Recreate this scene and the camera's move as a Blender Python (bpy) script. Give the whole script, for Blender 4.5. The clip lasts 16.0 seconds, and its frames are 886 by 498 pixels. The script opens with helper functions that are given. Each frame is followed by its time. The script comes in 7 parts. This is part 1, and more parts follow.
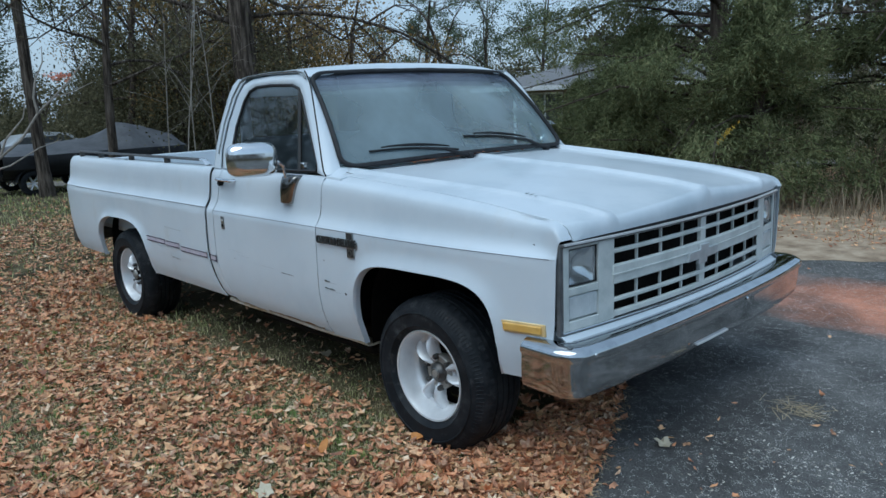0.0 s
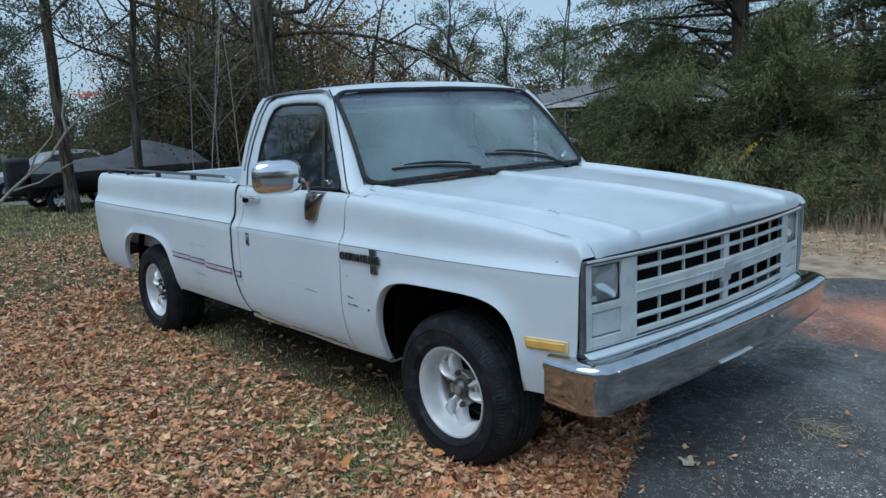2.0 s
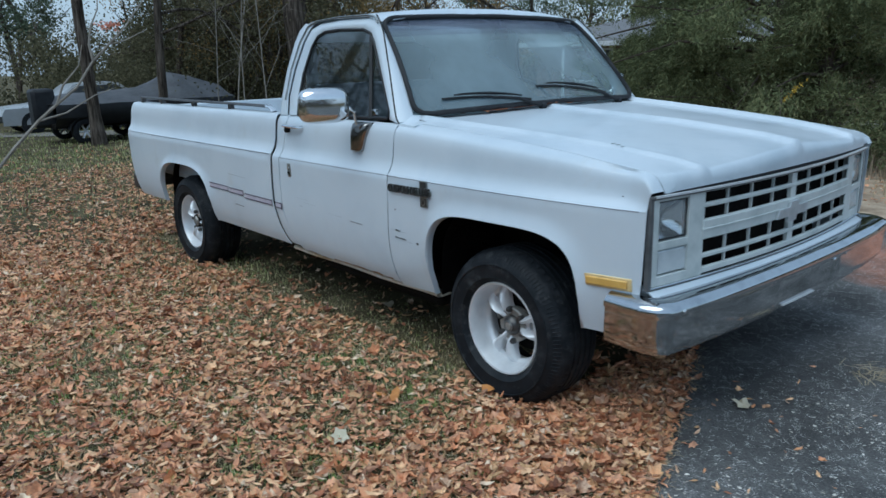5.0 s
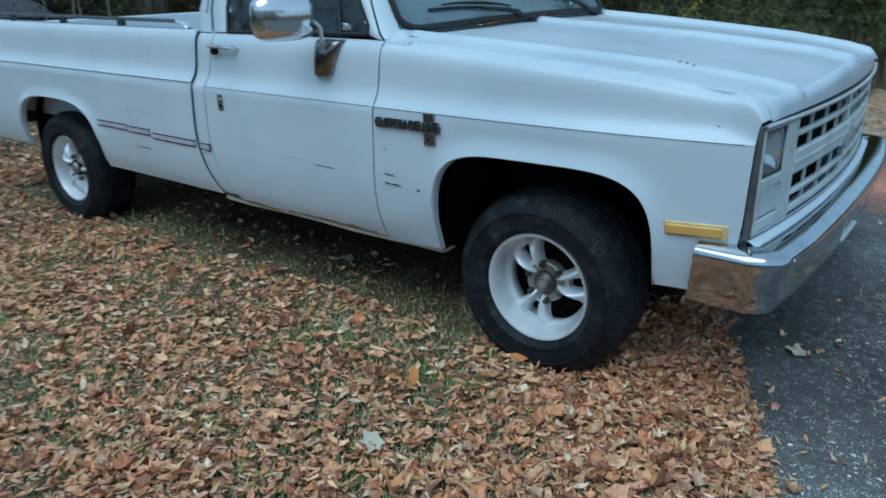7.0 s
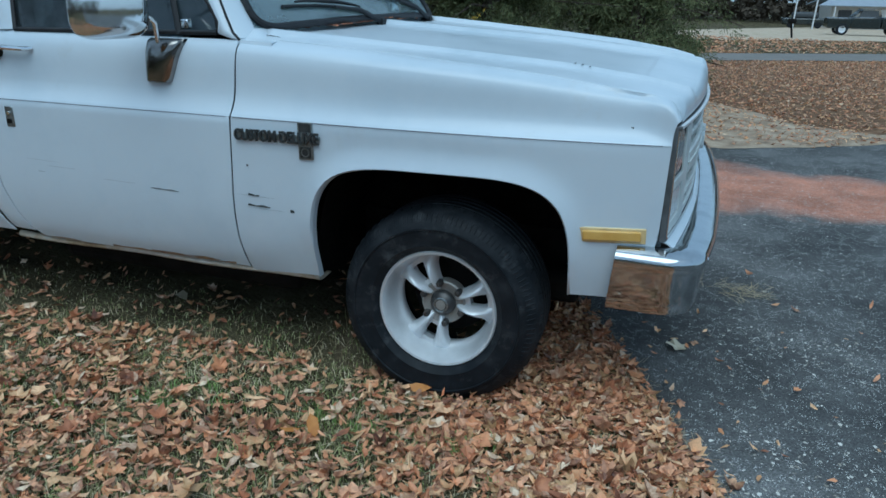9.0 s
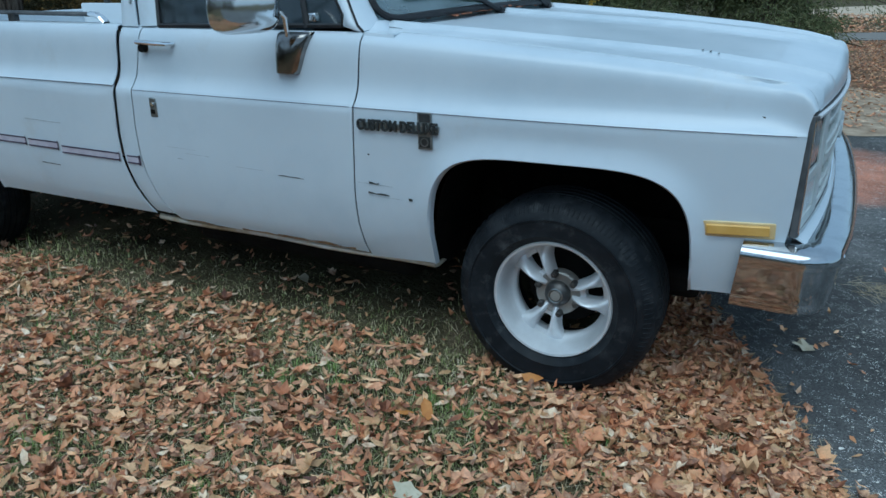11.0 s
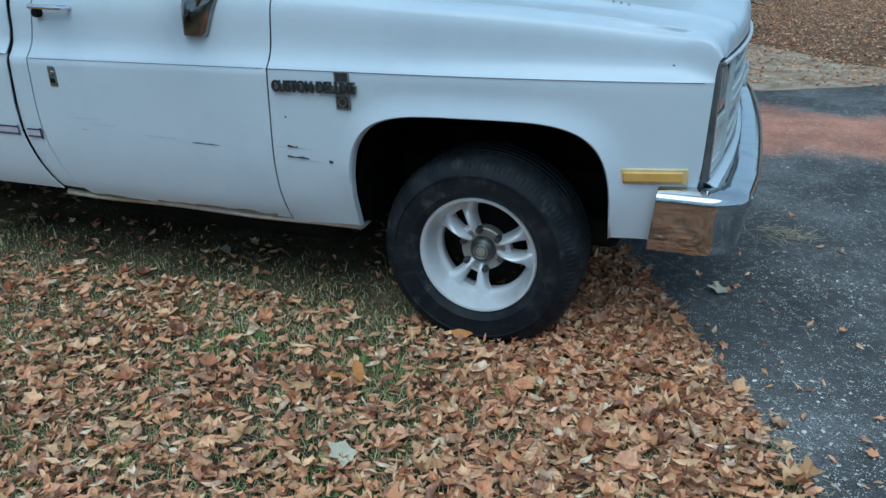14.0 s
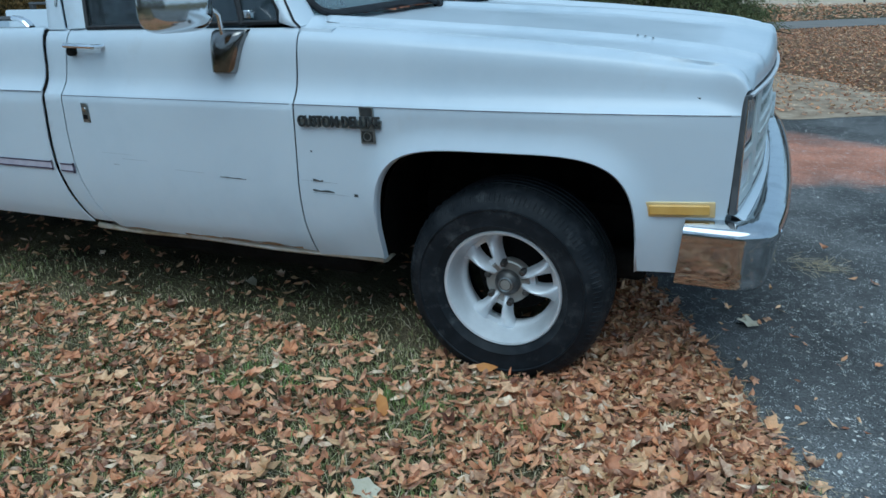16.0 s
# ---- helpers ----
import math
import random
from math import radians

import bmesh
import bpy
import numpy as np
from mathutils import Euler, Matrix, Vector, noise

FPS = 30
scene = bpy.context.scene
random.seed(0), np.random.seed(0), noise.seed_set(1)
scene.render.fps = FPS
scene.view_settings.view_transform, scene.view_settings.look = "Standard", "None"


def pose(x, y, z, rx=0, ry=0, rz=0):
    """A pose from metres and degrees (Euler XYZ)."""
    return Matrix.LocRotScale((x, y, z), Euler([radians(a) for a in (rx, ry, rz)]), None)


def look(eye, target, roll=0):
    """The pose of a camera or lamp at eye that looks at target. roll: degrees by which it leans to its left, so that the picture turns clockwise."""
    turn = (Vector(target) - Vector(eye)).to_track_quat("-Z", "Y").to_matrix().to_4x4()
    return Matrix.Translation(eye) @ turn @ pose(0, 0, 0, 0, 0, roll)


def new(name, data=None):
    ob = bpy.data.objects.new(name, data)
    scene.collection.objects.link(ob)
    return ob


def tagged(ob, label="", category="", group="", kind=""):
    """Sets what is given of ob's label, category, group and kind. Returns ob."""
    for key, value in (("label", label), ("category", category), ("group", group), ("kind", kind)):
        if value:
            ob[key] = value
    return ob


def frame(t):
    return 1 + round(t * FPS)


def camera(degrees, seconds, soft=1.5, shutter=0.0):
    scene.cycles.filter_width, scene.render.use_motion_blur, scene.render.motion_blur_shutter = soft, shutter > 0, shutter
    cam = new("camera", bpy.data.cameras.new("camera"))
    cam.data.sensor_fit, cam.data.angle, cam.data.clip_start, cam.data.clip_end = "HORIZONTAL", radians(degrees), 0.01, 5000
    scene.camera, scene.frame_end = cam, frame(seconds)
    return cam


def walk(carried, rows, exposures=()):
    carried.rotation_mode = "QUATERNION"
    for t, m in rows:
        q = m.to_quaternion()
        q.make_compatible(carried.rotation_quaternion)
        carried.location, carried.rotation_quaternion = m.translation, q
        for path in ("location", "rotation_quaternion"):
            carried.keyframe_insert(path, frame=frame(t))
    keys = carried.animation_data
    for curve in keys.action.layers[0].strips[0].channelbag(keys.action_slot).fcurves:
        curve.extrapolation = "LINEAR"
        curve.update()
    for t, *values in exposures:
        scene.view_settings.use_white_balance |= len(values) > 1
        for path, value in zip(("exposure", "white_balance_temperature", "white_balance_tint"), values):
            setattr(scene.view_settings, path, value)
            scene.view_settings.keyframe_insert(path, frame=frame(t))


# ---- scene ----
cam = camera(61.7, 16.0, shutter=0.5)
PATH = [
    (0, (2.277, -1.984, 1.532), (0.852, -0.636, 1.14), -2.3),
    (0.5, (2.275, -1.992, 1.531), (0.84, -0.653, 1.149), -2.2),
    (1, (2.276, -1.998, 1.536), (0.826, -0.671, 1.165), -2.2),
    (1.5, (2.279, -1.999, 1.538), (0.818, -0.682, 1.182), -2.4),
    (2, (2.283, -2.008, 1.537), (0.817, -0.691, 1.191), -2.4),
    (2.5, (2.285, -2.002, 1.532), (0.82, -0.684, 1.191), -2.3),
    (3, (2.287, -2.007, 1.533), (0.828, -0.684, 1.187), -2.2),
    (3.5, (2.287, -2.005, 1.535), (0.829, -0.685, 1.171), -2.1),
    (4, (2.281, -2.004, 1.527), (0.817, -0.703, 1.124), -1.8),
    (4.5, (2.249, -2.03, 1.512), (0.774, -0.759, 1.059), -1.5),
    (4.7, (2.211, -2.052, 1.503), (0.731, -0.796, 1.023), -1.4),
    (6.8, (1.303, -2.11, 1.443), (0.09, -0.66, 0.791), -0.8),
    (7, (1.23, -2.103, 1.432), (0.09, -0.615, 0.735), -1.0),
    (7.5, (1.036, -2.045, 1.407), (-0.005, -0.485, 0.711), -1.7),
    (8, (0.87, -2.044, 1.401), (0.111, -0.31, 0.757), 0.2),
    (8.5, (0.752, -2.064, 1.388), (0.163, -0.255, 0.769), 0.9),
    (9, (0.72, -2.084, 1.363), (0.13, -0.291, 0.703), 1.1),
    (9.5, (0.703, -2.1, 1.367), (-0.047, -0.384, 0.665), -0.0),
    (9.7, (0.683, -2.118, 1.369), (-0.193, -0.462, 0.671), -0.5),
    (11.8, (0.712, -2.091, 1.377), (-0.08, -0.393, 0.677), -1.1),
    (12, (0.706, -2.091, 1.366), (-0.054, -0.385, 0.651), -1.1),
    (12.5, (0.706, -2.088, 1.331), (0.002, -0.369, 0.589), -1.0),
    (13, (0.712, -2.1, 1.338), (0.039, -0.38, 0.573), -0.9),
    (13.5, (0.713, -2.106, 1.338), (0.05, -0.385, 0.565), -0.9),
    (14, (0.712, -2.108, 1.339), (0.048, -0.386, 0.568), -1.2),
    (14.5, (0.717, -2.1, 1.346), (0.053, -0.375, 0.582), -1.5),
    (15, (0.709, -2.096, 1.348), (0.04, -0.367, 0.596), -1.8),
    (15.5, (0.713, -2.092, 1.351), (0.008, -0.367, 0.623), -2.0),
    (16, (0.712, -2.096, 1.35), (-0.025, -0.372, 0.653), -2.0),
]
walk(cam, [(t, look(eye, target, roll)) for t, eye, target, roll in PATH], exposures=[(0, 0.03, 5480, -2), (4.5, 0.03, 5500, -1), (7, -0.08, 4930, -11), (9.5, -0.10, 5090, -9), (12, -0.12, 5040, -9), (13.5, -0.03, 5060, -9), (16, -0.03, 5060, -9)])

# ---- world, sun, exposure ----
world = bpy.data.worlds.new("overcast_sky")
scene.world = world
world.use_nodes = True
wn, wl = world.node_tree.nodes, world.node_tree.links
wbg = wn["Background"]
sky = wn.new("ShaderNodeTexSky")
sky.sky_type, sky.sun_disc = "NISHITA", False
sky.sun_elevation, sky.sun_rotation = radians(62), radians(175)
sky.air_density, sky.dust_density, sky.ozone_density = 1.0, 3.0, 1.0
grey = wn.new("ShaderNodeMixRGB")
grey.inputs["Fac"].default_value = 0.55
grey.inputs["Color2"].default_value = (6.2, 7.0, 8.2, 1)
wl.new(sky.outputs["Color"], grey.inputs["Color1"])
wl.new(grey.outputs["Color"], wbg.inputs["Color"])
wbg.inputs["Strength"].default_value = 0.108

sun_data = bpy.data.lights.new("overcast_sun", "SUN")
sun_data.energy, sun_data.angle, sun_data.color = 1.25, radians(52), (1.0, 0.97, 0.94)
sun = new("overcast_sun", sun_data)
sun.matrix_world = look((0.5, -5.5, 10.4), (0, 0, 0))

# ---- materials ----
def mat(name, cols, scale=6.0, rough=0.5, rvar=0.1, metal=0.0, bump=0.1, bscale=80.0, coat=0.0, rnd="", nzw=0.35, detail=6.0, dist=0.02, spec=0.5, translucent=0.0):
    """A principled surface: two to four colours spread by noise, roughness variation and fine relief. rnd: island or object colour variation."""
    m = bpy.data.materials.new(name)
    m.use_nodes = True
    n, l = m.node_tree.nodes, m.node_tree.links
    p = n["Principled BSDF"]
    tc = n.new("ShaderNodeTexCoord")
    nz = n.new("ShaderNodeTexNoise")
    nz.inputs["Scale"].default_value, nz.inputs["Detail"].default_value, nz.inputs["Roughness"].default_value = scale, detail, 0.62
    l.new(tc.outputs["Object"], nz.inputs["Vector"])
    ramp = n.new("ShaderNodeValToRGB")
    while len(ramp.color_ramp.elements) < len(cols):
        ramp.color_ramp.elements.new(0.5)
    for i, c in enumerate(cols):
        e = ramp.color_ramp.elements[i]
        lo, hi = (0.0, 1.0) if rnd else (0.32, 0.68)
        e.position, e.color = lo + (hi - lo) * i / max(1, len(cols) - 1), (*c, 1)
    if rnd:
        src = n.new("ShaderNodeNewGeometry") if rnd == "island" else n.new("ShaderNodeObjectInfo")
        mx = n.new("ShaderNodeMath")
        mx.operation = "MULTIPLY_ADD"
        mx.inputs[1].default_value = nzw
        mx.use_clamp = True
        l.new(nz.outputs["Fac"], mx.inputs[0])
        sh = n.new("ShaderNodeMath")
        sh.operation = "MULTIPLY_ADD"
        sh.inputs[1].default_value, sh.inputs[2].default_value = 1.3 - nzw, -0.15
        l.new(src.outputs["Random Per Island" if rnd == "island" else "Random"], sh.inputs[0])
        l.new(sh.outputs[0], mx.inputs[2])
        l.new(mx.outputs[0], ramp.inputs["Fac"])
    else:
        l.new(nz.outputs["Fac"], ramp.inputs["Fac"])
    l.new(ramp.outputs["Color"], p.inputs["Base Color"])
    fine = n.new("ShaderNodeTexNoise")
    fine.inputs["Scale"].default_value, fine.inputs["Detail"].default_value = bscale, 5.0
    l.new(tc.outputs["Object"], fine.inputs["Vector"])
    rr = n.new("ShaderNodeMapRange")
    rr.inputs["To Min"].default_value, rr.inputs["To Max"].default_value = max(0.02, rough - rvar), min(1.0, rough + rvar)
    l.new(nz.outputs["Fac"], rr.inputs["Value"])
    l.new(rr.outputs["Result"], p.inputs["Roughness"])
    if bump:
        b = n.new("ShaderNodeBump")
        b.inputs["Strength"].default_value, b.inputs["Distance"].default_value = bump, dist
        l.new(fine.outputs["Fac"], b.inputs["Height"])
        l.new(b.outputs["Normal"], p.inputs["Normal"])
    p.inputs["Metallic"].default_value = metal
    p.inputs["Coat Weight"].default_value = coat
    p.inputs["Specular IOR Level"].default_value = spec
    if translucent:
        tr = n.new("ShaderNodeBsdfTranslucent")
        l.new(ramp.outputs["Color"], tr.inputs["Color"])
        ms = n.new("ShaderNodeMixShader")
        ms.inputs["Fac"].default_value = translucent
        l.new(p.outputs["BSDF"], ms.inputs[1])
        l.new(tr.outputs["BSDF"], ms.inputs[2])
        l.new(ms.outputs[0], n["Material Output"].inputs["Surface"])
    return m


def glass(name, tint, gloss_rough=0.02, fac=1.0, sky_sheen=0.0, sky_sheen_colour=(0.52, 0.70, 0.74)):
    """A thin pane: tinted see-through with a mirror gloss by Fresnel."""
    m = bpy.data.materials.new(name)
    m.use_nodes = True
    n, l = m.node_tree.nodes, m.node_tree.links
    n.remove(n["Principled BSDF"])
    t, g, f, ms = (n.new("ShaderNode" + k) for k in ("BsdfTransparent", "BsdfGlossy", "Fresnel", "MixShader"))
    t.inputs["Color"].default_value = (*tint, 1)
    g.inputs["Roughness"].default_value = gloss_rough
    f.inputs["IOR"].default_value = 1.52 * fac
    l.new(f.outputs[0], ms.inputs["Fac"])
    l.new(t.outputs[0], ms.inputs[1])
    l.new(g.outputs[0], ms.inputs[2])
    last = ms
    if sky_sheen:
        # uneven diffuse colour that paints pale reflections of the sky into the pane
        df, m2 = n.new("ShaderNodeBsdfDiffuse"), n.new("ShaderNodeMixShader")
        df.inputs["Color"].default_value = (*sky_sheen_colour, 1)
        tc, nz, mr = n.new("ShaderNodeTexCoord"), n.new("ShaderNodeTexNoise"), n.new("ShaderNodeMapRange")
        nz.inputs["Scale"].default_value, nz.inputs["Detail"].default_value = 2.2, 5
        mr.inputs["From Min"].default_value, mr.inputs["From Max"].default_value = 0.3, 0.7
        mr.inputs["To Min"].default_value, mr.inputs["To Max"].default_value = sky_sheen * 0.65, sky_sheen * 1.35
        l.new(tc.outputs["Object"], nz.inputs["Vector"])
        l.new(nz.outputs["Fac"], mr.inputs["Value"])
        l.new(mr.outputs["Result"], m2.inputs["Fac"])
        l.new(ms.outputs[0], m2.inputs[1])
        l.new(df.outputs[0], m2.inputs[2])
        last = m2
    l.new(last.outputs[0], n["Material Output"].inputs["Surface"])
    return m


WHITE = mat("white_paint", [(0.545, 0.615, 0.678), (0.616, 0.680, 0.738), (0.644, 0.706, 0.758)], scale=1.4, rough=0.36, rvar=0.08, bump=0.015, bscale=160, coat=0.25, dist=0.004)
HOODW = mat("chalky_hood_paint", [(0.480, 0.552, 0.612), (0.600, 0.662, 0.718), (0.640, 0.698, 0.750)], scale=1.8, rough=0.33, rvar=0.12, bump=0.02, bscale=120, coat=0.2, dist=0.004)
RUSTY = mat("rusty_sill_paint", [(0.66, 0.68, 0.68), (0.60, 0.58, 0.52), (0.42, 0.34, 0.22), (0.20, 0.13, 0.07)], scale=3.6, rough=0.55, bump=0.1, bscale=90, dist=0.004)
RUST = mat("rust_stain", [(0.36, 0.25, 0.14), (0.20, 0.12, 0.06)], scale=14, rough=0.8, bump=0.2)
CHROME = mat("chrome", [(0.70, 0.72, 0.74), (0.86, 0.87, 0.88)], scale=5, rough=0.10, rvar=0.06, metal=1.0, bump=0.01, bscale=40)
WORN_CHROME = mat("worn_bumper_chrome", [(0.44, 0.46, 0.48), (0.53, 0.55, 0.57), (0.56, 0.58, 0.60)], scale=9, rough=0.08, rvar=0.04, metal=1.0, bump=0.03, bscale=60, dist=0.004)
ALUM = mat("painted_alloy", [(0.66, 0.68, 0.70), (0.80, 0.82, 0.84)], scale=10, rough=0.38, rvar=0.1, metal=0.35, bump=0.03, bscale=90, dist=0.003)
STEEL = mat("dull_steel", [(0.07, 0.07, 0.07), (0.16, 0.155, 0.15)], scale=20, rough=0.45, metal=0.8, bump=0.1, bscale=60, dist=0.003)
STEEL_LIGHT = mat("grey_alloy_hub", [(0.28, 0.27, 0.25), (0.42, 0.41, 0.38)], scale=14, rough=0.5, metal=0.5, bump=0.05)
CRUMB = mat("red_brown_crumbs", [(0.16, 0.06, 0.035), (0.34, 0.15, 0.08)], scale=30, rough=0.8, bump=0.1, rnd="object")
RUBBER = mat("tyre_rubber", [(0.007, 0.009, 0.0115), (0.012, 0.0145, 0.018), (0.028, 0.031, 0.035)], scale=11, rough=0.58, rvar=0.14, bump=0.2, bscale=90, dist=0.003, spec=0.2)
def dusty(m, colour, scale, lo, hi):
    """Adds dull dust in streaks over a material's own colour."""
    n, l = m.node_tree.nodes, m.node_tree.links
    p = n["Principled BSDF"]
    base = p.inputs["Base Color"].links[0].from_socket
    tc, nz, mr, mx = (n.new("ShaderNode" + k) for k in ("TexCoord", "TexNoise", "MapRange", "MixRGB"))
    nz.inputs["Scale"].default_value, nz.inputs["Detail"].default_value, nz.inputs["Roughness"].default_value = scale, 9, 0.7
    mr.inputs["From Min"].default_value, mr.inputs["From Max"].default_value = lo, hi
    mr.inputs["To Max"].default_value = 0.75
    mx.inputs["Color2"].default_value = (*colour, 1)
    l.new(tc.outputs["Object"], nz.inputs["Vector"])
    l.new(nz.outputs["Fac"], mr.inputs["Value"])
    l.new(mr.outputs["Result"], mx.inputs["Fac"])
    l.new(base, mx.inputs["Color1"])
    l.new(mx.outputs["Color"], p.inputs["Base Color"])


dusty(RUBBER, (0.075, 0.078, 0.080), 17, 0.56, 0.74)
dusty(WHITE, (0.50, 0.50, 0.47), 2.3, 0.60, 0.86)
GASKET = mat("black_gasket_rubber", [(0.012, 0.013, 0.015), (0.03, 0.03, 0.032)], scale=18, rough=0.5, bump=0.05, spec=0.3)
BLACK = mat("black_underbody", [(0.008, 0.008, 0.008), (0.02, 0.018, 0.016)], scale=8, rough=0.85, bump=0.3, bscale=40, spec=0.1)
# near-black, so that the wells' deep shade sits in the colour
WELL = mat("shade_black_wheel_well", [(0.006, 0.006, 0.006), (0.016, 0.014, 0.012)], scale=8, rough=0.9, bump=0.3, bscale=40, spec=0.06)
PLASTIC = mat("grey_grille_plastic", [(0.46, 0.51, 0.505), (0.58, 0.62, 0.61), (0.66, 0.695, 0.68)], scale=9, rough=0.42, rvar=0.1, bump=0.03, bscale=70, dist=0.003)
DARK_TRIM = mat("dark_grey_trim", [(0.07, 0.075, 0.08), (0.13, 0.135, 0.14)], scale=14, rough=0.45, bump=0.04)
# chrome darkened to carry the bracket's reflections of dark trees in its colour
DARK_CHROME = mat("dark_reflection_chrome", [(0.16, 0.15, 0.14), (0.34, 0.33, 0.32)], scale=12, rough=0.12, rvar=0.06, metal=1.0, bump=0.02, bscale=40)
BADGE = mat("dark_badge_metal", [(0.035, 0.04, 0.042), (0.07, 0.075, 0.075)], scale=30, rough=0.4, metal=0.4, bump=0.05)
BADGE_RIM = mat("tarnished_badge_rim", [(0.20, 0.22, 0.22), (0.40, 0.42, 0.42)], scale=40, rough=0.35, metal=0.9, bump=0.05)
AMBER = mat("amber_lens", [(0.62, 0.33, 0.06), (0.76, 0.48, 0.13)], scale=10, rough=0.3, rvar=0.08, bump=0.2, bscale=60, coat=0.4, dist=0.004)
EMBLEM = mat("worn_emblem", [(0.40, 0.44, 0.46), (0.54, 0.57, 0.59)], scale=18, rough=0.35, metal=0.3, bump=0.05)
AMBER_RIM = mat("amber_bezel", [(0.60, 0.42, 0.18), (0.74, 0.58, 0.30)], scale=10, rough=0.35, bump=0.05)
STRIPE = mat("faded_purple_stripe", [(0.44, 0.40, 0.47), (0.58, 0.55, 0.61)], scale=20, rough=0.5, bump=0.02)
STRIPE_DARK = mat("dark_stripe", [(0.04, 0.03, 0.06), (0.09, 0.07, 0.11)], scale=20, rough=0.5, bump=0.02)
SCRATCH = mat("bare_scratch", [(0.02, 0.022, 0.024), (0.10, 0.11, 0.11)], scale=60, rough=0.6, bump=0.1)
FAINT = mat("faint_scratch", [(0.30, 0.34, 0.37), (0.44, 0.49, 0.52)], scale=60, rough=0.6, bump=0.05)
DASH = mat("dark_dashboard", [(0.03, 0.035, 0.04), (0.07, 0.075, 0.08)], scale=10, rough=0.6, bump=0.05)
SEAT = mat("grey_blue_seat_cloth", [(0.10, 0.13, 0.16), (0.20, 0.23, 0.26)], scale=8, rough=0.9, bump=0.2)
BEDM = mat("worn_bed_paint", [(0.45, 0.46, 0.47), (0.68, 0.69, 0.70), (0.30, 0.27, 0.25)], scale=5, rough=0.6, bump=0.1)
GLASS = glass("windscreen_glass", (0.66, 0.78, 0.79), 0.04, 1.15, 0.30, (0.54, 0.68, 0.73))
BANDGLASS = glass("windscreen_sun_band", (0.90, 0.885, 0.915), 0.05, 0.70)
SIDEGLASS = glass("side_window_glass", (0.80, 0.86, 0.86), 0.02, 1.12, 0.02, (0.55, 0.64, 0.66))
LAMPGLASS = glass("lamp_glass", (0.92, 0.95, 0.96), 0.03, 1.0, 0.18, (0.90, 0.93, 0.94))
LENS = mat("fogged_lamp_lens", [(0.52, 0.57, 0.60), (0.74, 0.78, 0.80)], scale=7, rough=0.12, rvar=0.06, bump=0.25, bscale=45, coat=0.8, dist=0.004)
LEAF = mat("dead_oak_leaf", [(0.100, 0.042, 0.027), (0.430, 0.175, 0.086), (0.720, 0.340, 0.168), (0.480, 0.300, 0.145), (0.900, 0.570, 0.320), (0.190, 0.086, 0.050), (0.840, 0.445, 0.248), (0.340, 0.165, 0.094), (0.920, 0.740, 0.520)], scale=30, rough=0.50, rvar=0.1, bump=0.2, bscale=90, rnd="island", dist=0.006, spec=0.4)
GRASS = mat("winter_grass", [(0.150, 0.185, 0.056), (0.300, 0.345, 0.120), (0.470, 0.480, 0.215), (0.680, 0.620, 0.390)], scale=3, rough=0.8, bump=0, rnd="island", spec=0.2)
THATCH = mat("thatch", [(0.157, 0.133, 0.061), (0.327, 0.266, 0.140), (0.532, 0.448, 0.266), (0.799, 0.690, 0.484)], scale=3, rough=0.85, bump=0, rnd="island", spec=0.2)
SOIL = mat("thatch_and_soil", [(0.034, 0.030, 0.018), (0.080, 0.068, 0.040), (0.125, 0.110, 0.062), (0.19, 0.145, 0.095)], scale=2.2, rough=0.95, bump=0.8, bscale=55, dist=0.03, detail=10, spec=0.1)
STRAW = mat("dry_straw", [(0.34, 0.27, 0.16), (0.52, 0.44, 0.30)], scale=6, rough=0.8, bump=0, rnd="island")
BARK = mat("ridged_bark", [(0.040, 0.031, 0.026), (0.085, 0.068, 0.056), (0.15, 0.122, 0.10)], scale=9, rough=0.95, bump=0.9, bscale=24, dist=0.04, spec=0.1)
OAK_BARK = mat("furrowed_oak_bark", [(0.030, 0.025, 0.021), (0.060, 0.050, 0.042), (0.14, 0.118, 0.098), (0.20, 0.17, 0.145)], scale=13, rough=0.95, bump=1.0, bscale=20, dist=0.06, spec=0.1)
for bark in (BARK, OAK_BARK):
    # furrows run up the trunk
    bn, bl = bark.node_tree.nodes, bark.node_tree.links
    stretch = bn.new("ShaderNodeMapping")
    stretch.inputs["Scale"].default_value = (1.6, 1.6, 0.16)
    for k in [k for k in bl if k.from_node.bl_idname == "ShaderNodeTexCoord"]:
        goal = k.to_socket
        bl.remove(k)
        bl.new(stretch.outputs[0], goal)
    bl.new(bn["Texture Coordinate"].outputs["Object"], stretch.inputs["Vector"])
PALE_BARK = mat("pale_bark", [(0.22, 0.20, 0.17), (0.36, 0.33, 0.29)], scale=9, rough=0.9, bump=0.4, bscale=30)
CEDAR = mat("cedar_foliage", [(0.034, 0.036, 0.022), (0.080, 0.094, 0.046), (0.145, 0.168, 0.076), (0.225, 0.235, 0.112), (0.27, 0.22, 0.14)], scale=1.1, rough=0.75, bump=0, rnd="island", nzw=0.75, translucent=0.12, spec=0.15)
AUTUMN = mat("russet_foliage", [(0.06, 0.052, 0.028), (0.17, 0.125, 0.052), (0.32, 0.215, 0.085), (0.42, 0.25, 0.115)], scale=0.5, rough=0.75, bump=0, rnd="island", nzw=0.8, translucent=0.35, spec=0.15)
OLIVE = mat("olive_foliage", [(0.034, 0.036, 0.022), (0.085, 0.084, 0.048), (0.17, 0.155, 0.088), (0.26, 0.22, 0.135)], scale=0.4, rough=0.75, bump=0, rnd="island", nzw=0.8, translucent=0.3, spec=0.15)
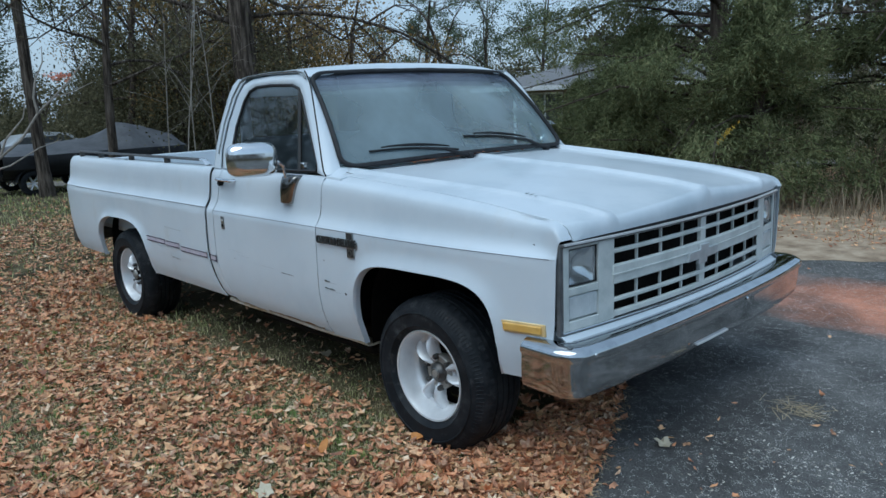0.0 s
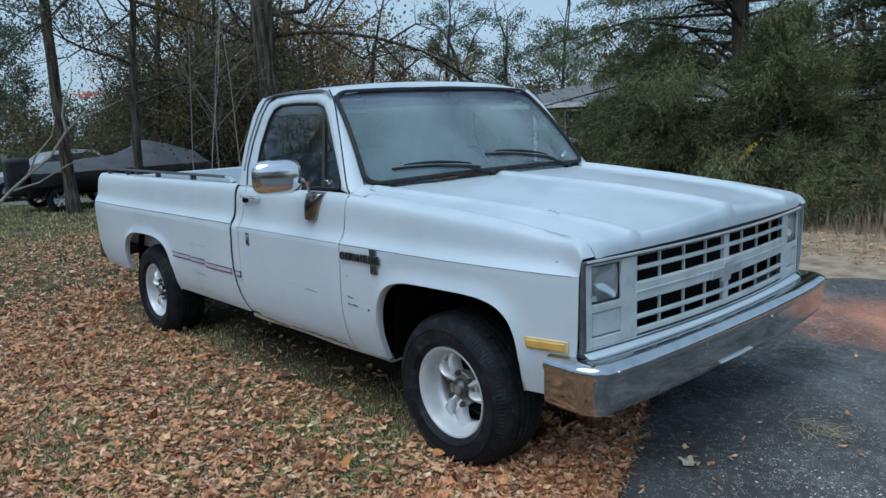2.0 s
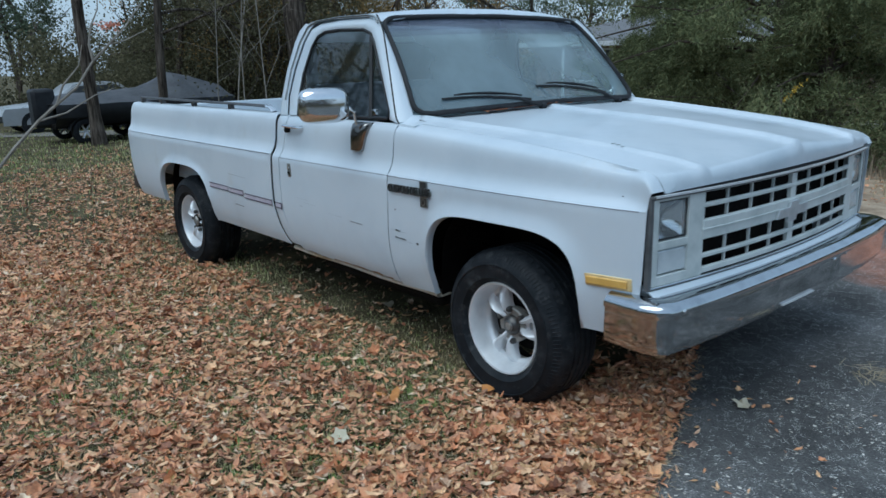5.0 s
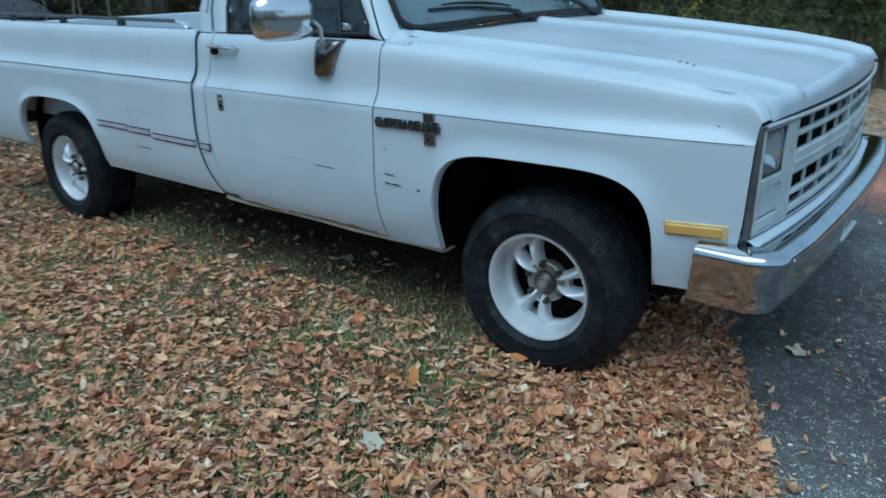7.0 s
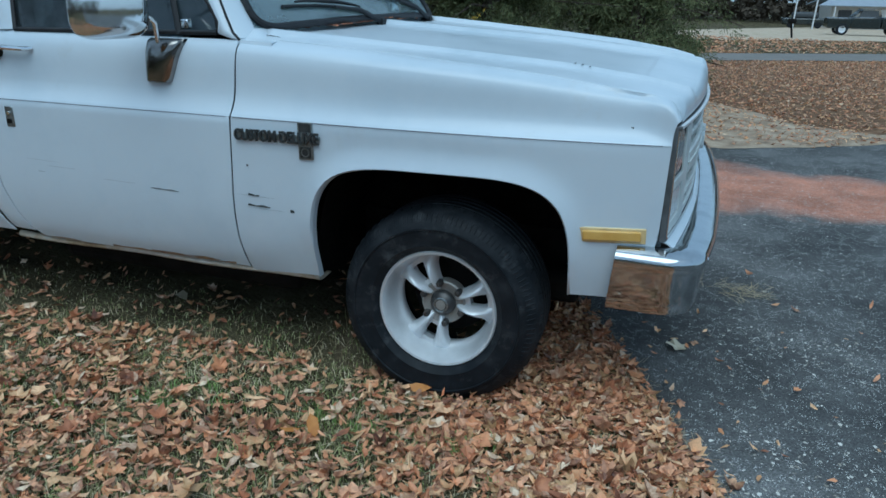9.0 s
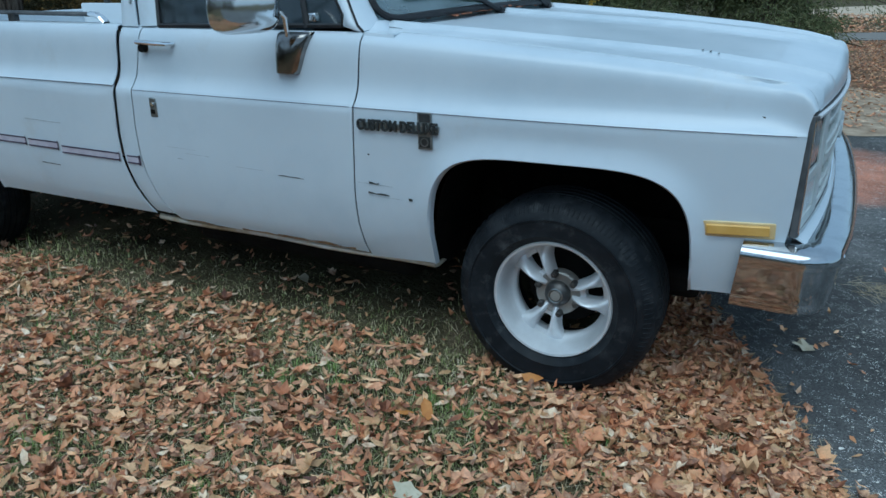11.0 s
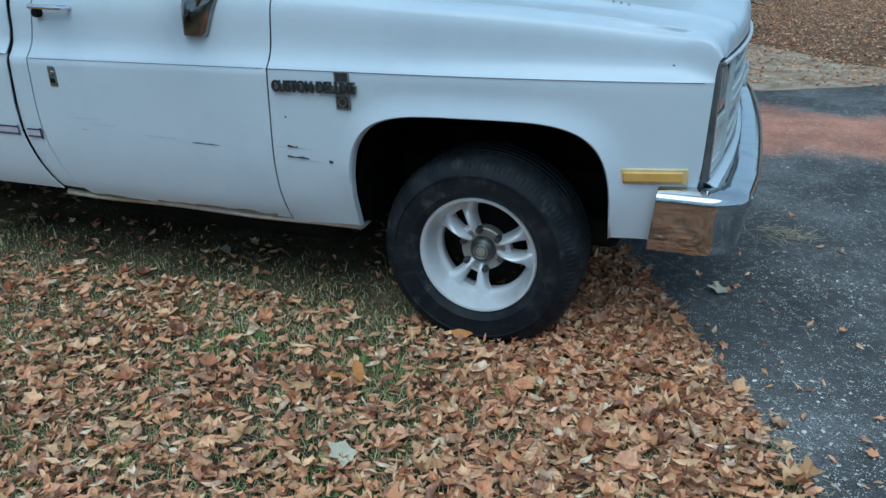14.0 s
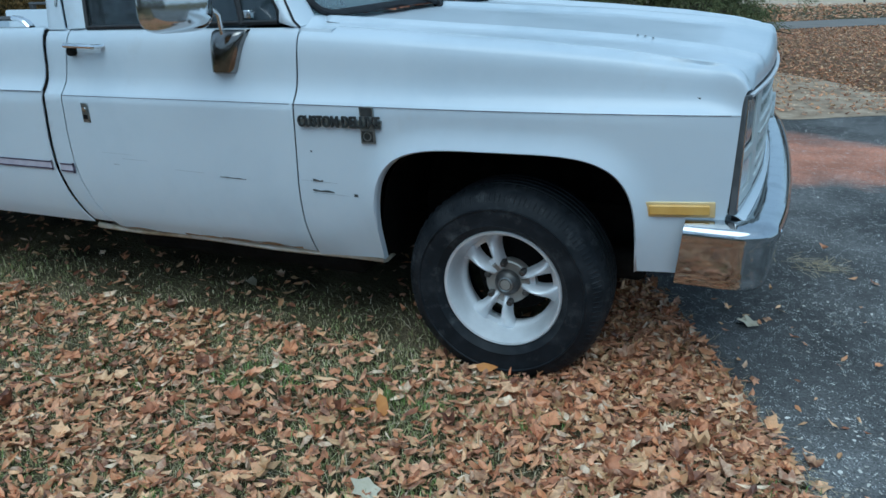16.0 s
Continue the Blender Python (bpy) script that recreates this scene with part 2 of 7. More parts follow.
PINE = mat("pine_foliage", [(0.08, 0.105, 0.065), (0.13, 0.16, 0.10), (0.19, 0.21, 0.14)], scale=0.6, rough=0.7, bump=0, rnd="island", translucent=0.2, spec=0.15)
THICKET = mat("grey_brown_thicket", [(0.045, 0.038, 0.028), (0.10, 0.082, 0.062), (0.17, 0.14, 0.108)], scale=0.3, rough=0.85, bump=0, rnd="island", nzw=0.8, spec=0.1)
BRUSH = mat("dry_brush", [(0.14, 0.11, 0.075), (0.24, 0.19, 0.13), (0.32, 0.26, 0.18)], scale=2, rough=0.9, bump=0, rnd="island")
TARP = mat("black_boat_cover", [(0.014, 0.015, 0.018), (0.035, 0.037, 0.042)], scale=2.5, rough=0.55, bump=0.3, bscale=9, dist=0.03, spec=0.3)
TARP_GREY = mat("grey_boat_cover", [(0.045, 0.047, 0.054), (0.11, 0.114, 0.124)], scale=2.5, rough=0.6, bump=0.3, bscale=9, dist=0.03)
SHINGLE = mat("grey_roof_shingles", [(0.13, 0.13, 0.135), (0.21, 0.21, 0.215)], scale=12, rough=0.9, bump=0.3, bscale=30)
BLUE_ROOF = mat("pale_blue_metal_roof", [(0.30, 0.34, 0.39), (0.38, 0.42, 0.47)], scale=3, rough=0.5, bump=0.05)
BRICKM = mat("brown_brick_wall", [(0.16, 0.10, 0.075), (0.24, 0.155, 0.115)], scale=14, rough=0.9, bump=0.4, bscale=40)
TRIM = mat("white_trim", [(0.62, 0.63, 0.64), (0.74, 0.75, 0.75)], scale=5, rough=0.6, bump=0.05)
PALE_WALL = mat("pale_siding", [(0.44, 0.42, 0.38), (0.54, 0.52, 0.48)], scale=3, rough=0.8, bump=0.1)
GRAVEL = mat("pale_gravel", [(0.40, 0.30, 0.20), (0.52, 0.42, 0.30), (0.58, 0.48, 0.36)], scale=1.2, rough=0.95, bump=0.5, bscale=20)
ROADM = mat("worn_grey_asphalt", [(0.17, 0.155, 0.135), (0.23, 0.21, 0.19)], scale=1.5, rough=0.9, bump=0.3, bscale=40)
SAND = mat("sandy_verge", [(0.20, 0.14, 0.09), (0.36, 0.275, 0.19), (0.50, 0.40, 0.29)], scale=5.0, rough=0.95, bump=0.5, bscale=40)
PALE_CAR = mat("pale_grey_car_paint", [(0.36, 0.38, 0.40), (0.44, 0.46, 0.48)], scale=3, rough=0.3, bump=0, coat=0.4)
DARKCAR = mat("dark_green_paint", [(0.010, 0.016, 0.016), (0.018, 0.026, 0.026)], scale=3, rough=0.25, bump=0, coat=0.5)
RED = mat("red_lens", [(0.45, 0.05, 0.04), (0.55, 0.08, 0.05)], scale=6, rough=0.3, bump=0)
YELLOW = mat("yellow_leaves", [(0.42, 0.28, 0.03), (0.58, 0.40, 0.05)], scale=6, rough=0.7, bump=0)


def asphalt_material():
    m = mat("driveway_asphalt", [(0.056, 0.056, 0.055), (0.108, 0.107, 0.105), (0.178, 0.176, 0.172)], scale=1.6, spec=0.3, rough=0.8, rvar=0.12, bump=0.7, bscale=140, dist=0.012, detail=12)
    n, l = m.node_tree.nodes, m.node_tree.links
    p = n["Principled BSDF"]
    base = p.inputs["Base Color"].links[0].from_socket
    geo = n.new("ShaderNodeTexCoord")
    # red clay washed over the surface, an oval with a ragged edge
    mp = n.new("ShaderNodeMapping")
    mp.vector_type = "POINT"
    mp.inputs["Location"].default_value = (-0.75, -4.4, 0)
    mp.inputs["Rotation"].default_value = (0, 0, 0.0)
    mp.inputs["Scale"].default_value = (0.50, 1.25, 0)
    l.new(geo.outputs["Object"], mp.inputs["Vector"])
    ln = n.new("ShaderNodeVectorMath")
    ln.operation = "LENGTH"
    l.new(mp.outputs[0], ln.inputs[0])
    nz = n.new("ShaderNodeTexNoise")
    nz.inputs["Scale"].default_value, nz.inputs["Detail"].default_value = 1.7, 8
    l.new(geo.outputs["Object"], nz.inputs["Vector"])
    ad = n.new("ShaderNodeMath")
    ad.operation = "MULTIPLY_ADD"
    ad.inputs[1].default_value = 1.5
    l.new(nz.outputs["Fac"], ad.inputs[0])
    l.new(ln.outputs["Value"], ad.inputs[2])
    mr = n.new("ShaderNodeMapRange")
    mr.inputs["From Min"].default_value, mr.inputs["From Max"].default_value = 1.78, 1.28
    l.new(ad.outputs[0], mr.inputs["Value"])
    mx = n.new("ShaderNodeMixRGB")
    mx.inputs["Color2"].default_value = (0.52, 0.235, 0.15, 1)
    l.new(mr.outputs["Result"], mx.inputs["Fac"])
    l.new(base, mx.inputs["Color1"])
    # pale aggregate specks
    vo = n.new("ShaderNodeTexVoronoi")
    vo.inputs["Scale"].default_value = 150
    l.new(geo.outputs["Object"], vo.inputs["Vector"])
    sp = n.new("ShaderNodeMapRange")
    sp.inputs["From Min"].default_value, sp.inputs["From Max"].default_value = 0.34, 0.20
    l.new(vo.outputs["Distance"], sp.inputs["Value"])
    spn = n.new("ShaderNodeTexNoise")
    spn.inputs["Scale"].default_value = 30
    l.new(geo.outputs["Object"], spn.inputs["Vector"])
    gt = n.new("ShaderNodeMapRange")
    gt.inputs["From Min"].default_value, gt.inputs["From Max"].default_value = 0.49, 0.58
    l.new(spn.outputs["Fac"], gt.inputs["Value"])
    mm = n.new("ShaderNodeMath")
    mm.operation = "MULTIPLY"
    l.new(sp.outputs["Result"], mm.inputs[0])
    l.new(gt.outputs["Result"], mm.inputs[1])
    mx2 = n.new("ShaderNodeMixRGB")
    mx2.inputs["Color2"].default_value = (0.74, 0.74, 0.71, 1)
    l.new(mm.outputs[0], mx2.inputs["Fac"])
    fi = n.new("ShaderNodeTexNoise")
    fi.inputs["Scale"].default_value, fi.inputs["Detail"].default_value, fi.inputs["Roughness"].default_value = 170, 6, 0.75
    l.new(geo.outputs["Object"], fi.inputs["Vector"])
    fr = n.new("ShaderNodeMapRange")
    fr.inputs["From Min"].default_value, fr.inputs["From Max"].default_value = 0.35, 0.65
    fr.inputs["To Min"].default_value, fr.inputs["To Max"].default_value = 0.35, 1.75
    l.new(fi.outputs["Fac"], fr.inputs["Value"])
    mu = n.new("ShaderNodeMixRGB")
    mu.blend_type = "MULTIPLY"
    mu.inputs["Fac"].default_value = 1.0
    worn = n.new("ShaderNodeTexNoise")
    worn.inputs["Scale"].default_value, worn.inputs["Detail"].default_value = 2.6, 8
    l.new(geo.outputs["Object"], worn.inputs["Vector"])
    wr = n.new("ShaderNodeMapRange")
    wr.inputs["From Min"].default_value, wr.inputs["From Max"].default_value = 0.36, 0.62
    wr.inputs["To Min"].default_value, wr.inputs["To Max"].default_value = 0.68, 1.08
    l.new(worn.outputs["Fac"], wr.inputs["Value"])
    mw = n.new("ShaderNodeMixRGB")
    mw.blend_type = "MULTIPLY"
    mw.inputs["Fac"].default_value = 1.0
    l.new(mx.outputs["Color"], mw.inputs["Color1"])
    l.new(wr.outputs["Result"], mw.inputs["Color2"])
    l.new(mw.outputs["Color"], mu.inputs["Color1"])
    l.new(fr.outputs["Result"], mu.inputs["Color2"])
    l.new(mu.outputs["Color"], mx2.inputs["Color1"])
    l.new(mx2.outputs["Color"], p.inputs["Base Color"])
    return m


ASPHALT = asphalt_material()

# ---- building helpers ----
def fastmesh(name, verts, faces, smooth=False):
    """A mesh from arrays: verts (n, 3) and faces (m, 3 or 4), all of one size."""
    verts, faces = np.asarray(verts, np.float32), np.asarray(faces, np.int32)
    me = bpy.data.meshes.new(name)
    k = faces.shape[1]
    me.vertices.add(len(verts))
    me.vertices.foreach_set("co", verts.ravel())
    me.loops.add(faces.size)
    me.loops.foreach_set("vertex_index", faces.ravel())
    me.polygons.add(len(faces))
    me.polygons.foreach_set("loop_start", np.arange(0, faces.size, k, dtype=np.int32))
    me.polygons.foreach_set("use_smooth", np.full(len(faces), smooth))
    me.update(calc_edges=True)
    return me


def thing(name, loc, label, category, group="", kind=""):
    ob = new(name)
    ob.location = loc
    ob.empty_display_size = 0.1
    return tagged(ob, label, category, group, kind)


def part(name, bm, material, parent=None, label="", smooth=True, solid=0.0, bevel=0.0, sharp=40, crisp=True):
    """Links a bmesh (world coordinates) as one mesh object under parent."""
    if isinstance(bm, bmesh.types.BMesh):
        me = bpy.data.meshes.new(name)
        bmesh.ops.recalc_face_normals(bm, faces=bm.faces)
        bm.to_mesh(me)
        bm.free()
    else:
        me = bm
    ob = new(name, me)
    if material:
        me.materials.append(material)
    if smooth:
        me.polygons.foreach_set("use_smooth", [True] * len(me.polygons))
        me.set_sharp_from_angle(angle=radians(sharp))
    if parent:
        ob.parent = parent
        top = parent
        while top.parent:
            top = top.parent
        # children of the top thing undo its place; deeper parts already sit in world coordinates
        ob.matrix_parent_inverse = Matrix.Translation(top.location).inverted() if parent is top else Matrix.Identity(4)
    if solid:
        s = ob.modifiers.new("thickness", "SOLIDIFY")
        s.thickness, s.offset = solid, 0.0
        if smooth and crisp:
            e = ob.modifiers.new("crisp_rim", "EDGE_SPLIT")
            e.split_angle = radians(78)
    if bevel:
        b = ob.modifiers.new("edge", "BEVEL")
        b.width, b.segments, b.limit_method, b.angle_limit = bevel, 2, "ANGLE", radians(35)
    if label:
        ob["label"] = label
    return ob


def grid(rows, bm=None, close=False):
    """A quad sheet through rows of points."""
    bm = bm or bmesh.new()
    vs = [[bm.verts.new(p) for p in r] for r in rows]
    for a, b in zip(vs, vs[1:]):
        k = len(a)
        for i in range(k if close else k - 1):
            j = (i + 1) % k
            try:
                bm.faces.new((a[i], a[j], b[j], b[i]))
            except ValueError:
                pass
    return bm


def box(x0, x1, y0, y1, z0, z1, bm=None):
    bm = bm or bmesh.new()
    c = [bm.verts.new((x, y, z)) for x in (x0, x1) for y in (y0, y1) for z in (z0, z1)]
    for f in ((0, 1, 3, 2), (4, 6, 7, 5), (0, 4, 5, 1), (2, 3, 7, 6), (0, 2, 6, 4), (1, 5, 7, 3)):
        bm.faces.new([c[i] for i in f])
    return bm


def tube(points, radii, sides=8, bm=None, caps=True, flat=1.0):
    """A round bar through points; flat squashes it along its second cross axis."""
    bm = bm or bmesh.new()
    pts = [Vector(p) for p in points]
    if not hasattr(radii, "__len__"):
        radii = [radii] * len(pts)
    rings, ref = [], None
    for i, p in enumerate(pts):
        d = (pts[min(i + 1, len(pts) - 1)] - pts[max(i - 1, 0)]).normalized()
        if ref is None:
            ref = Vector((0, 0, 1)) if abs(d.z) < 0.9 else Vector((1, 0, 0))
        a = d.cross(ref).normalized()
        b = a.cross(d).normalized()
        ref = b
        rings.append([bm.verts.new(p + radii[i] * (math.cos(t) * a + flat * math.sin(t) * b)) for t in (2 * math.pi * k / sides for k in range(sides))])
    for r, s in zip(rings, rings[1:]):
        for k in range(sides):
            bm.faces.new((r[k], r[(k + 1) % sides], s[(k + 1) % sides], s[k]))
    if caps:
        bm.faces.new(rings[0][::-1])
        bm.faces.new(rings[-1])
    return bm


def lathe(profile, centre, sides=48, bm=None, close=False):
    """Turns (radius, y) pairs about an axis along y through centre."""
    rows = []
    for k in range(sides + 1):
        t = 2 * math.pi * (k % sides) / sides
        rows.append([(centre[0] + r * math.cos(t), centre[1] + y, centre[2] + r * math.sin(t)) for r, y in profile])
    bm = grid(rows, bm)
    bmesh.ops.remove_doubles(bm, verts=bm.verts, dist=1e-5)
    return bm


def plate(outline, axis_out, thick, bm=None):
    """A flat plate: outline points in order, pushed along axis_out by thick."""
    bm = bm or bmesh.new()
    o = Vector(axis_out) * thick
    a = [bm.verts.new(p) for p in outline]
    b = [bm.verts.new(Vector(p) + o) for p in outline]
    bm.faces.new(a[::-1])
    bm.faces.new(b)
    for i in range(len(a)):
        j = (i + 1) % len(a)
        bm.faces.new((a[i], a[j], b[j], b[i]))
    return bm


# ---- ground ----
GZ = 0.045


def gz(x, y):
    """Height of the ground: level by the truck, dipping a little to its rear and falling slowly away from it."""
    r = np.hypot(np.asarray(x, float), np.asarray(y, float))
    return GZ - 0.028 * np.clip((-1.6 - np.asarray(x, float)) / 1.6, 0, 1) - 0.020 * np.maximum(0.0, r - 7.0) * np.clip((r - 7.0) / 6.0, 0, 1) * np.where(r > 80, 80 / np.maximum(r, 1), 1)


def drive_low(x):
    return np.interp(x, [-0.32, -0.25, 0.10, 0.26, 0.49, 0.61, 0.80, 0.93, 1.00, 1.75, 5.0, 20.0], [4.45, 4.0, 1.9, 1.12, 0.72, 0.45, 0.04, -0.24, -0.40, -2.0, -9.0, -40.0])


def drive_high(x):
    return np.interp(x, [-0.32, 0.40, 1.0, 1.7, 2.6, 6.0, 20.0], [4.5, 4.95, 5.02, 5.36, 5.95, 8.2, 14.0])


def on_drive(x, y, m=0.0):
    return (x > -0.30 + m) & (y > drive_low(x) + m) & (y < drive_high(x) - m)


def build_ground():
    s = np.concatenate([-np.geomspace(400, 12, 26), np.linspace(-11.5, 11.5, 116), np.geomspace(12, 400, 26)])
    xx, yy = np.meshgrid(s - 1.0, s + 1.0)
    zz = gz(xx, yy)
    lump = np.array([noise.noise(Vector((a * 0.9, b * 0.9, 0.0))) for a, b in zip(xx.ravel(), yy.ravel())]).reshape(xx.shape)
    keep = on_drive(xx, yy, 0.0)
    zz = zz + np.where(keep, -0.03, 0.012 * lump)
    k = len(s)
    idx = np.arange(k * k).reshape(k, k)
    f = np.stack([idx[:-1, :-1], idx[:-1, 1:], idx[1:, 1:], idx[1:, :-1]], -1).reshape(-1, 4)
    me = fastmesh("ground", np.stack([xx, yy, zz], -1).reshape(-1, 3), f, True)
    ob = new("ground", me)
    me.materials.append(SOIL)
    tagged(ob, "brown winter lawn with thatch and bare soil", "ground", kind="structure")


build_ground()


def sheet(name, xs, low, high, rows, material, lift, label, category, edge=0.04, thick=0.0):
    """A thin laid surface between two boundary lines, following the ground, with an uneven edge."""
    r = []
    for x in xs:
        a = float(low(x)) + edge * noise.noise(Vector((x * 5, 3.1, 0))) + edge * 0.6 * noise.noise(Vector((x * 17, 9.1, 0)))
        b = float(high(x)) + edge * noise.noise(Vector((x * 3, 7.7, 0)))
        ys = [a + (b - a) * (j / rows) ** 1.6 for j in range(rows + 1)]
        r.append([(x, y, float(gz(x, y)) + lift) for y in ys])
    bm = grid(r)
    ob = part(name, bm, material)
    if thick:
        s = ob.modifiers.new("thickness", "SOLIDIFY")
        s.thickness, s.offset = thick, -1.0
    return tagged(ob, label, category, kind="structure")


sheet("driveway", list(np.linspace(-0.30, 3.0, 130)) + list(np.linspace(3.1, 16, 40)), drive_low, drive_high, 44, ASPHALT, 0.010, "dark asphalt driveway with pale grit and a red clay stain", "driveway", 0.05)

# ---- pickup truck ----
YC = 1.035
CREASE = 0.958


def side(p, left):
    """Mirrors a point to the truck's left side."""
    return (p[0], 2 * YC - p[1], p[2]) if left else tuple(p)


def taper(x):
    """How far the body draws in towards its ends, seen from above."""
    x = float(x)
    return 0.043 * max(0.0, (x + 0.35) / 0.79) ** 2.2 + 0.03 * max(0.0, (-3.7 - x) / 0.7) ** 2


def flank(z):
    """How far the body side draws in at a height, from sill to shoulder."""
    return float(np.interp(z, [0.38, 0.42, 0.47, 0.54, 0.62, 0.70, 0.90, 0.955, 0.968, 0.985, 1.01, 1.05, 1.10, 1.14, 1.165, 1.185, 1.195],
                           [0.085, 0.055, 0.030, 0.014, 0.004, 0.0, 0.0, -0.001, 0.009, 0.020, 0.032, 0.039, 0.043, 0.048, 0.056, 0.069, 0.084]))


LEVELS = [0.40, 0.42, 0.445, 0.47, 0.50, 0.54, 0.58, 0.62, 0.66, 0.70, 0.76, 0.82, 0.88, 0.93, 0.957, 0.967, 0.978, 0.99, 1.01, 1.03, 1.055, 1.08, 1.105, 1.13, 1.15, 1.165, 1.175, 1.185, 1.195]


def seam_z(x):
    return float(np.interp(x, [-0.70, -0.38, 0.09, 0.32, 0.50, 0.59, 0.635, 0.658, 0.674, 0.686, 0.693, 0.70], [1.200, 1.182, 1.148, 1.126, 1.103, 1.092, 1.085, 1.077, 1.064, 1.047, 1.032, 1.016]))


def seam_y(x):
    return 0.128 + 0.02 * max(0.0, (x - 0.4) / 0.3) ** 2


def arch(t, cx, cz, a, b, n):
    """A point on a squared wheel arch; t from 0 at its rear foot to 1 at its front foot."""
    ang = math.pi * (1 - t)
    c, s = math.cos(ang), math.sin(ang)
    return (cx + a * math.copysign(abs(c) ** (2 / n), c), cz + b * abs(s) ** (2 / n))


def arch_panel(bm, left, cx, cz, a, b, n, x_rear, x_front, foot_rear, foot_front, top, steps=50, rings=12):
    """The lower body side round a wheel opening, flared at its lip and turned inwards there."""
    xr0, xf0 = x_rear(foot_rear), x_front(foot_front)
    rows = []
    for i in range(steps + 1):
        t = i / steps
        ax, az = arch(t, cx, cz, a, b, n)
        if i == 0:
            az = foot_rear + 0.02
        if i == steps:
            az = foot_front
        # the matching place on the panel's outer border
        if t < 0.24:
            u = t / 0.24
            oz = foot_rear + (top - foot_rear) * u
            ox = x_rear(oz)
        elif t > 0.76:
            u = (1 - t) / 0.24
            oz = foot_front + (top - foot_front) * u
            ox = x_front(oz)
        else:
            u = (t - 0.24) / 0.52
            ox, oz = x_rear(top) + (x_front(top) - x_rear(top)) * u, top
        row = []
        for depth in (0.034, 0.026, 0.014, 0.006):
            row.append(side((ax + (0.004 if t < 0.5 else -0.004), taper(ax) + flank(az) - 0.016 + depth, az - 0.003), left))
        for j in range(rings + 1):
            v = (j / rings) ** 1.5
            x, z = ax + (ox - ax) * v, az + (oz - az) * v
            d = math.hypot(x - ax, z - az)
            flare = 0.018 * max(0.0, 1 - d / 0.075) ** 1.6 * min(1.0, max(0.25, (z - 0.42) / 0.2))
            row.append(side((x, taper(x) + flank(z) - flare, z), left))
        rows.append(row)
    return grid(rows, bm)


truck = thing("pickup_truck", (-1.9, YC, GZ), "old white single-cab pickup with faded paint, parked on fallen leaves", "pickup truck")


def door_front(z):
    return float(np.interp(z, [0.40, 0.46, 0.55, 0.65, 1.20], [-0.700, -0.705, -0.716, -0.718, -0.700]))


def door_rear(z):
    return float(np.interp(z, [0.40, 0.43, 0.48, 0.54, 0.62, 0.70, 0.80, 0.96, 1.10, 1.20], [-1.60, -1.645, -1.685, -1.715, -1.745, -1.760, -1.765, -1.757, -1.735, -1.725]))


def bed_front(z):
    return float(np.interp(z, [0.40, 0.44, 0.50, 0.56, 0.66, 0.78, 0.96, 1.06, 1.20], [-1.745, -1.770, -1.805, -1.835, -1.865, -1.872, -1.858, -1.850, -1.850]))


def tail_x(z):
    return float(np.interp(z, [0.40, 0.52, 0.76, 0.96, 1.10, 1.17, 1.20], [-4.30, -4.36, -4.415, -4.430, -4.415, -4.395, -4.37]))


def fender_front(z):
    return float(np.interp(z, [0.46, 0.60, 0.70, 0.958], [0.575, 0.655, 0.672, 0.680]))


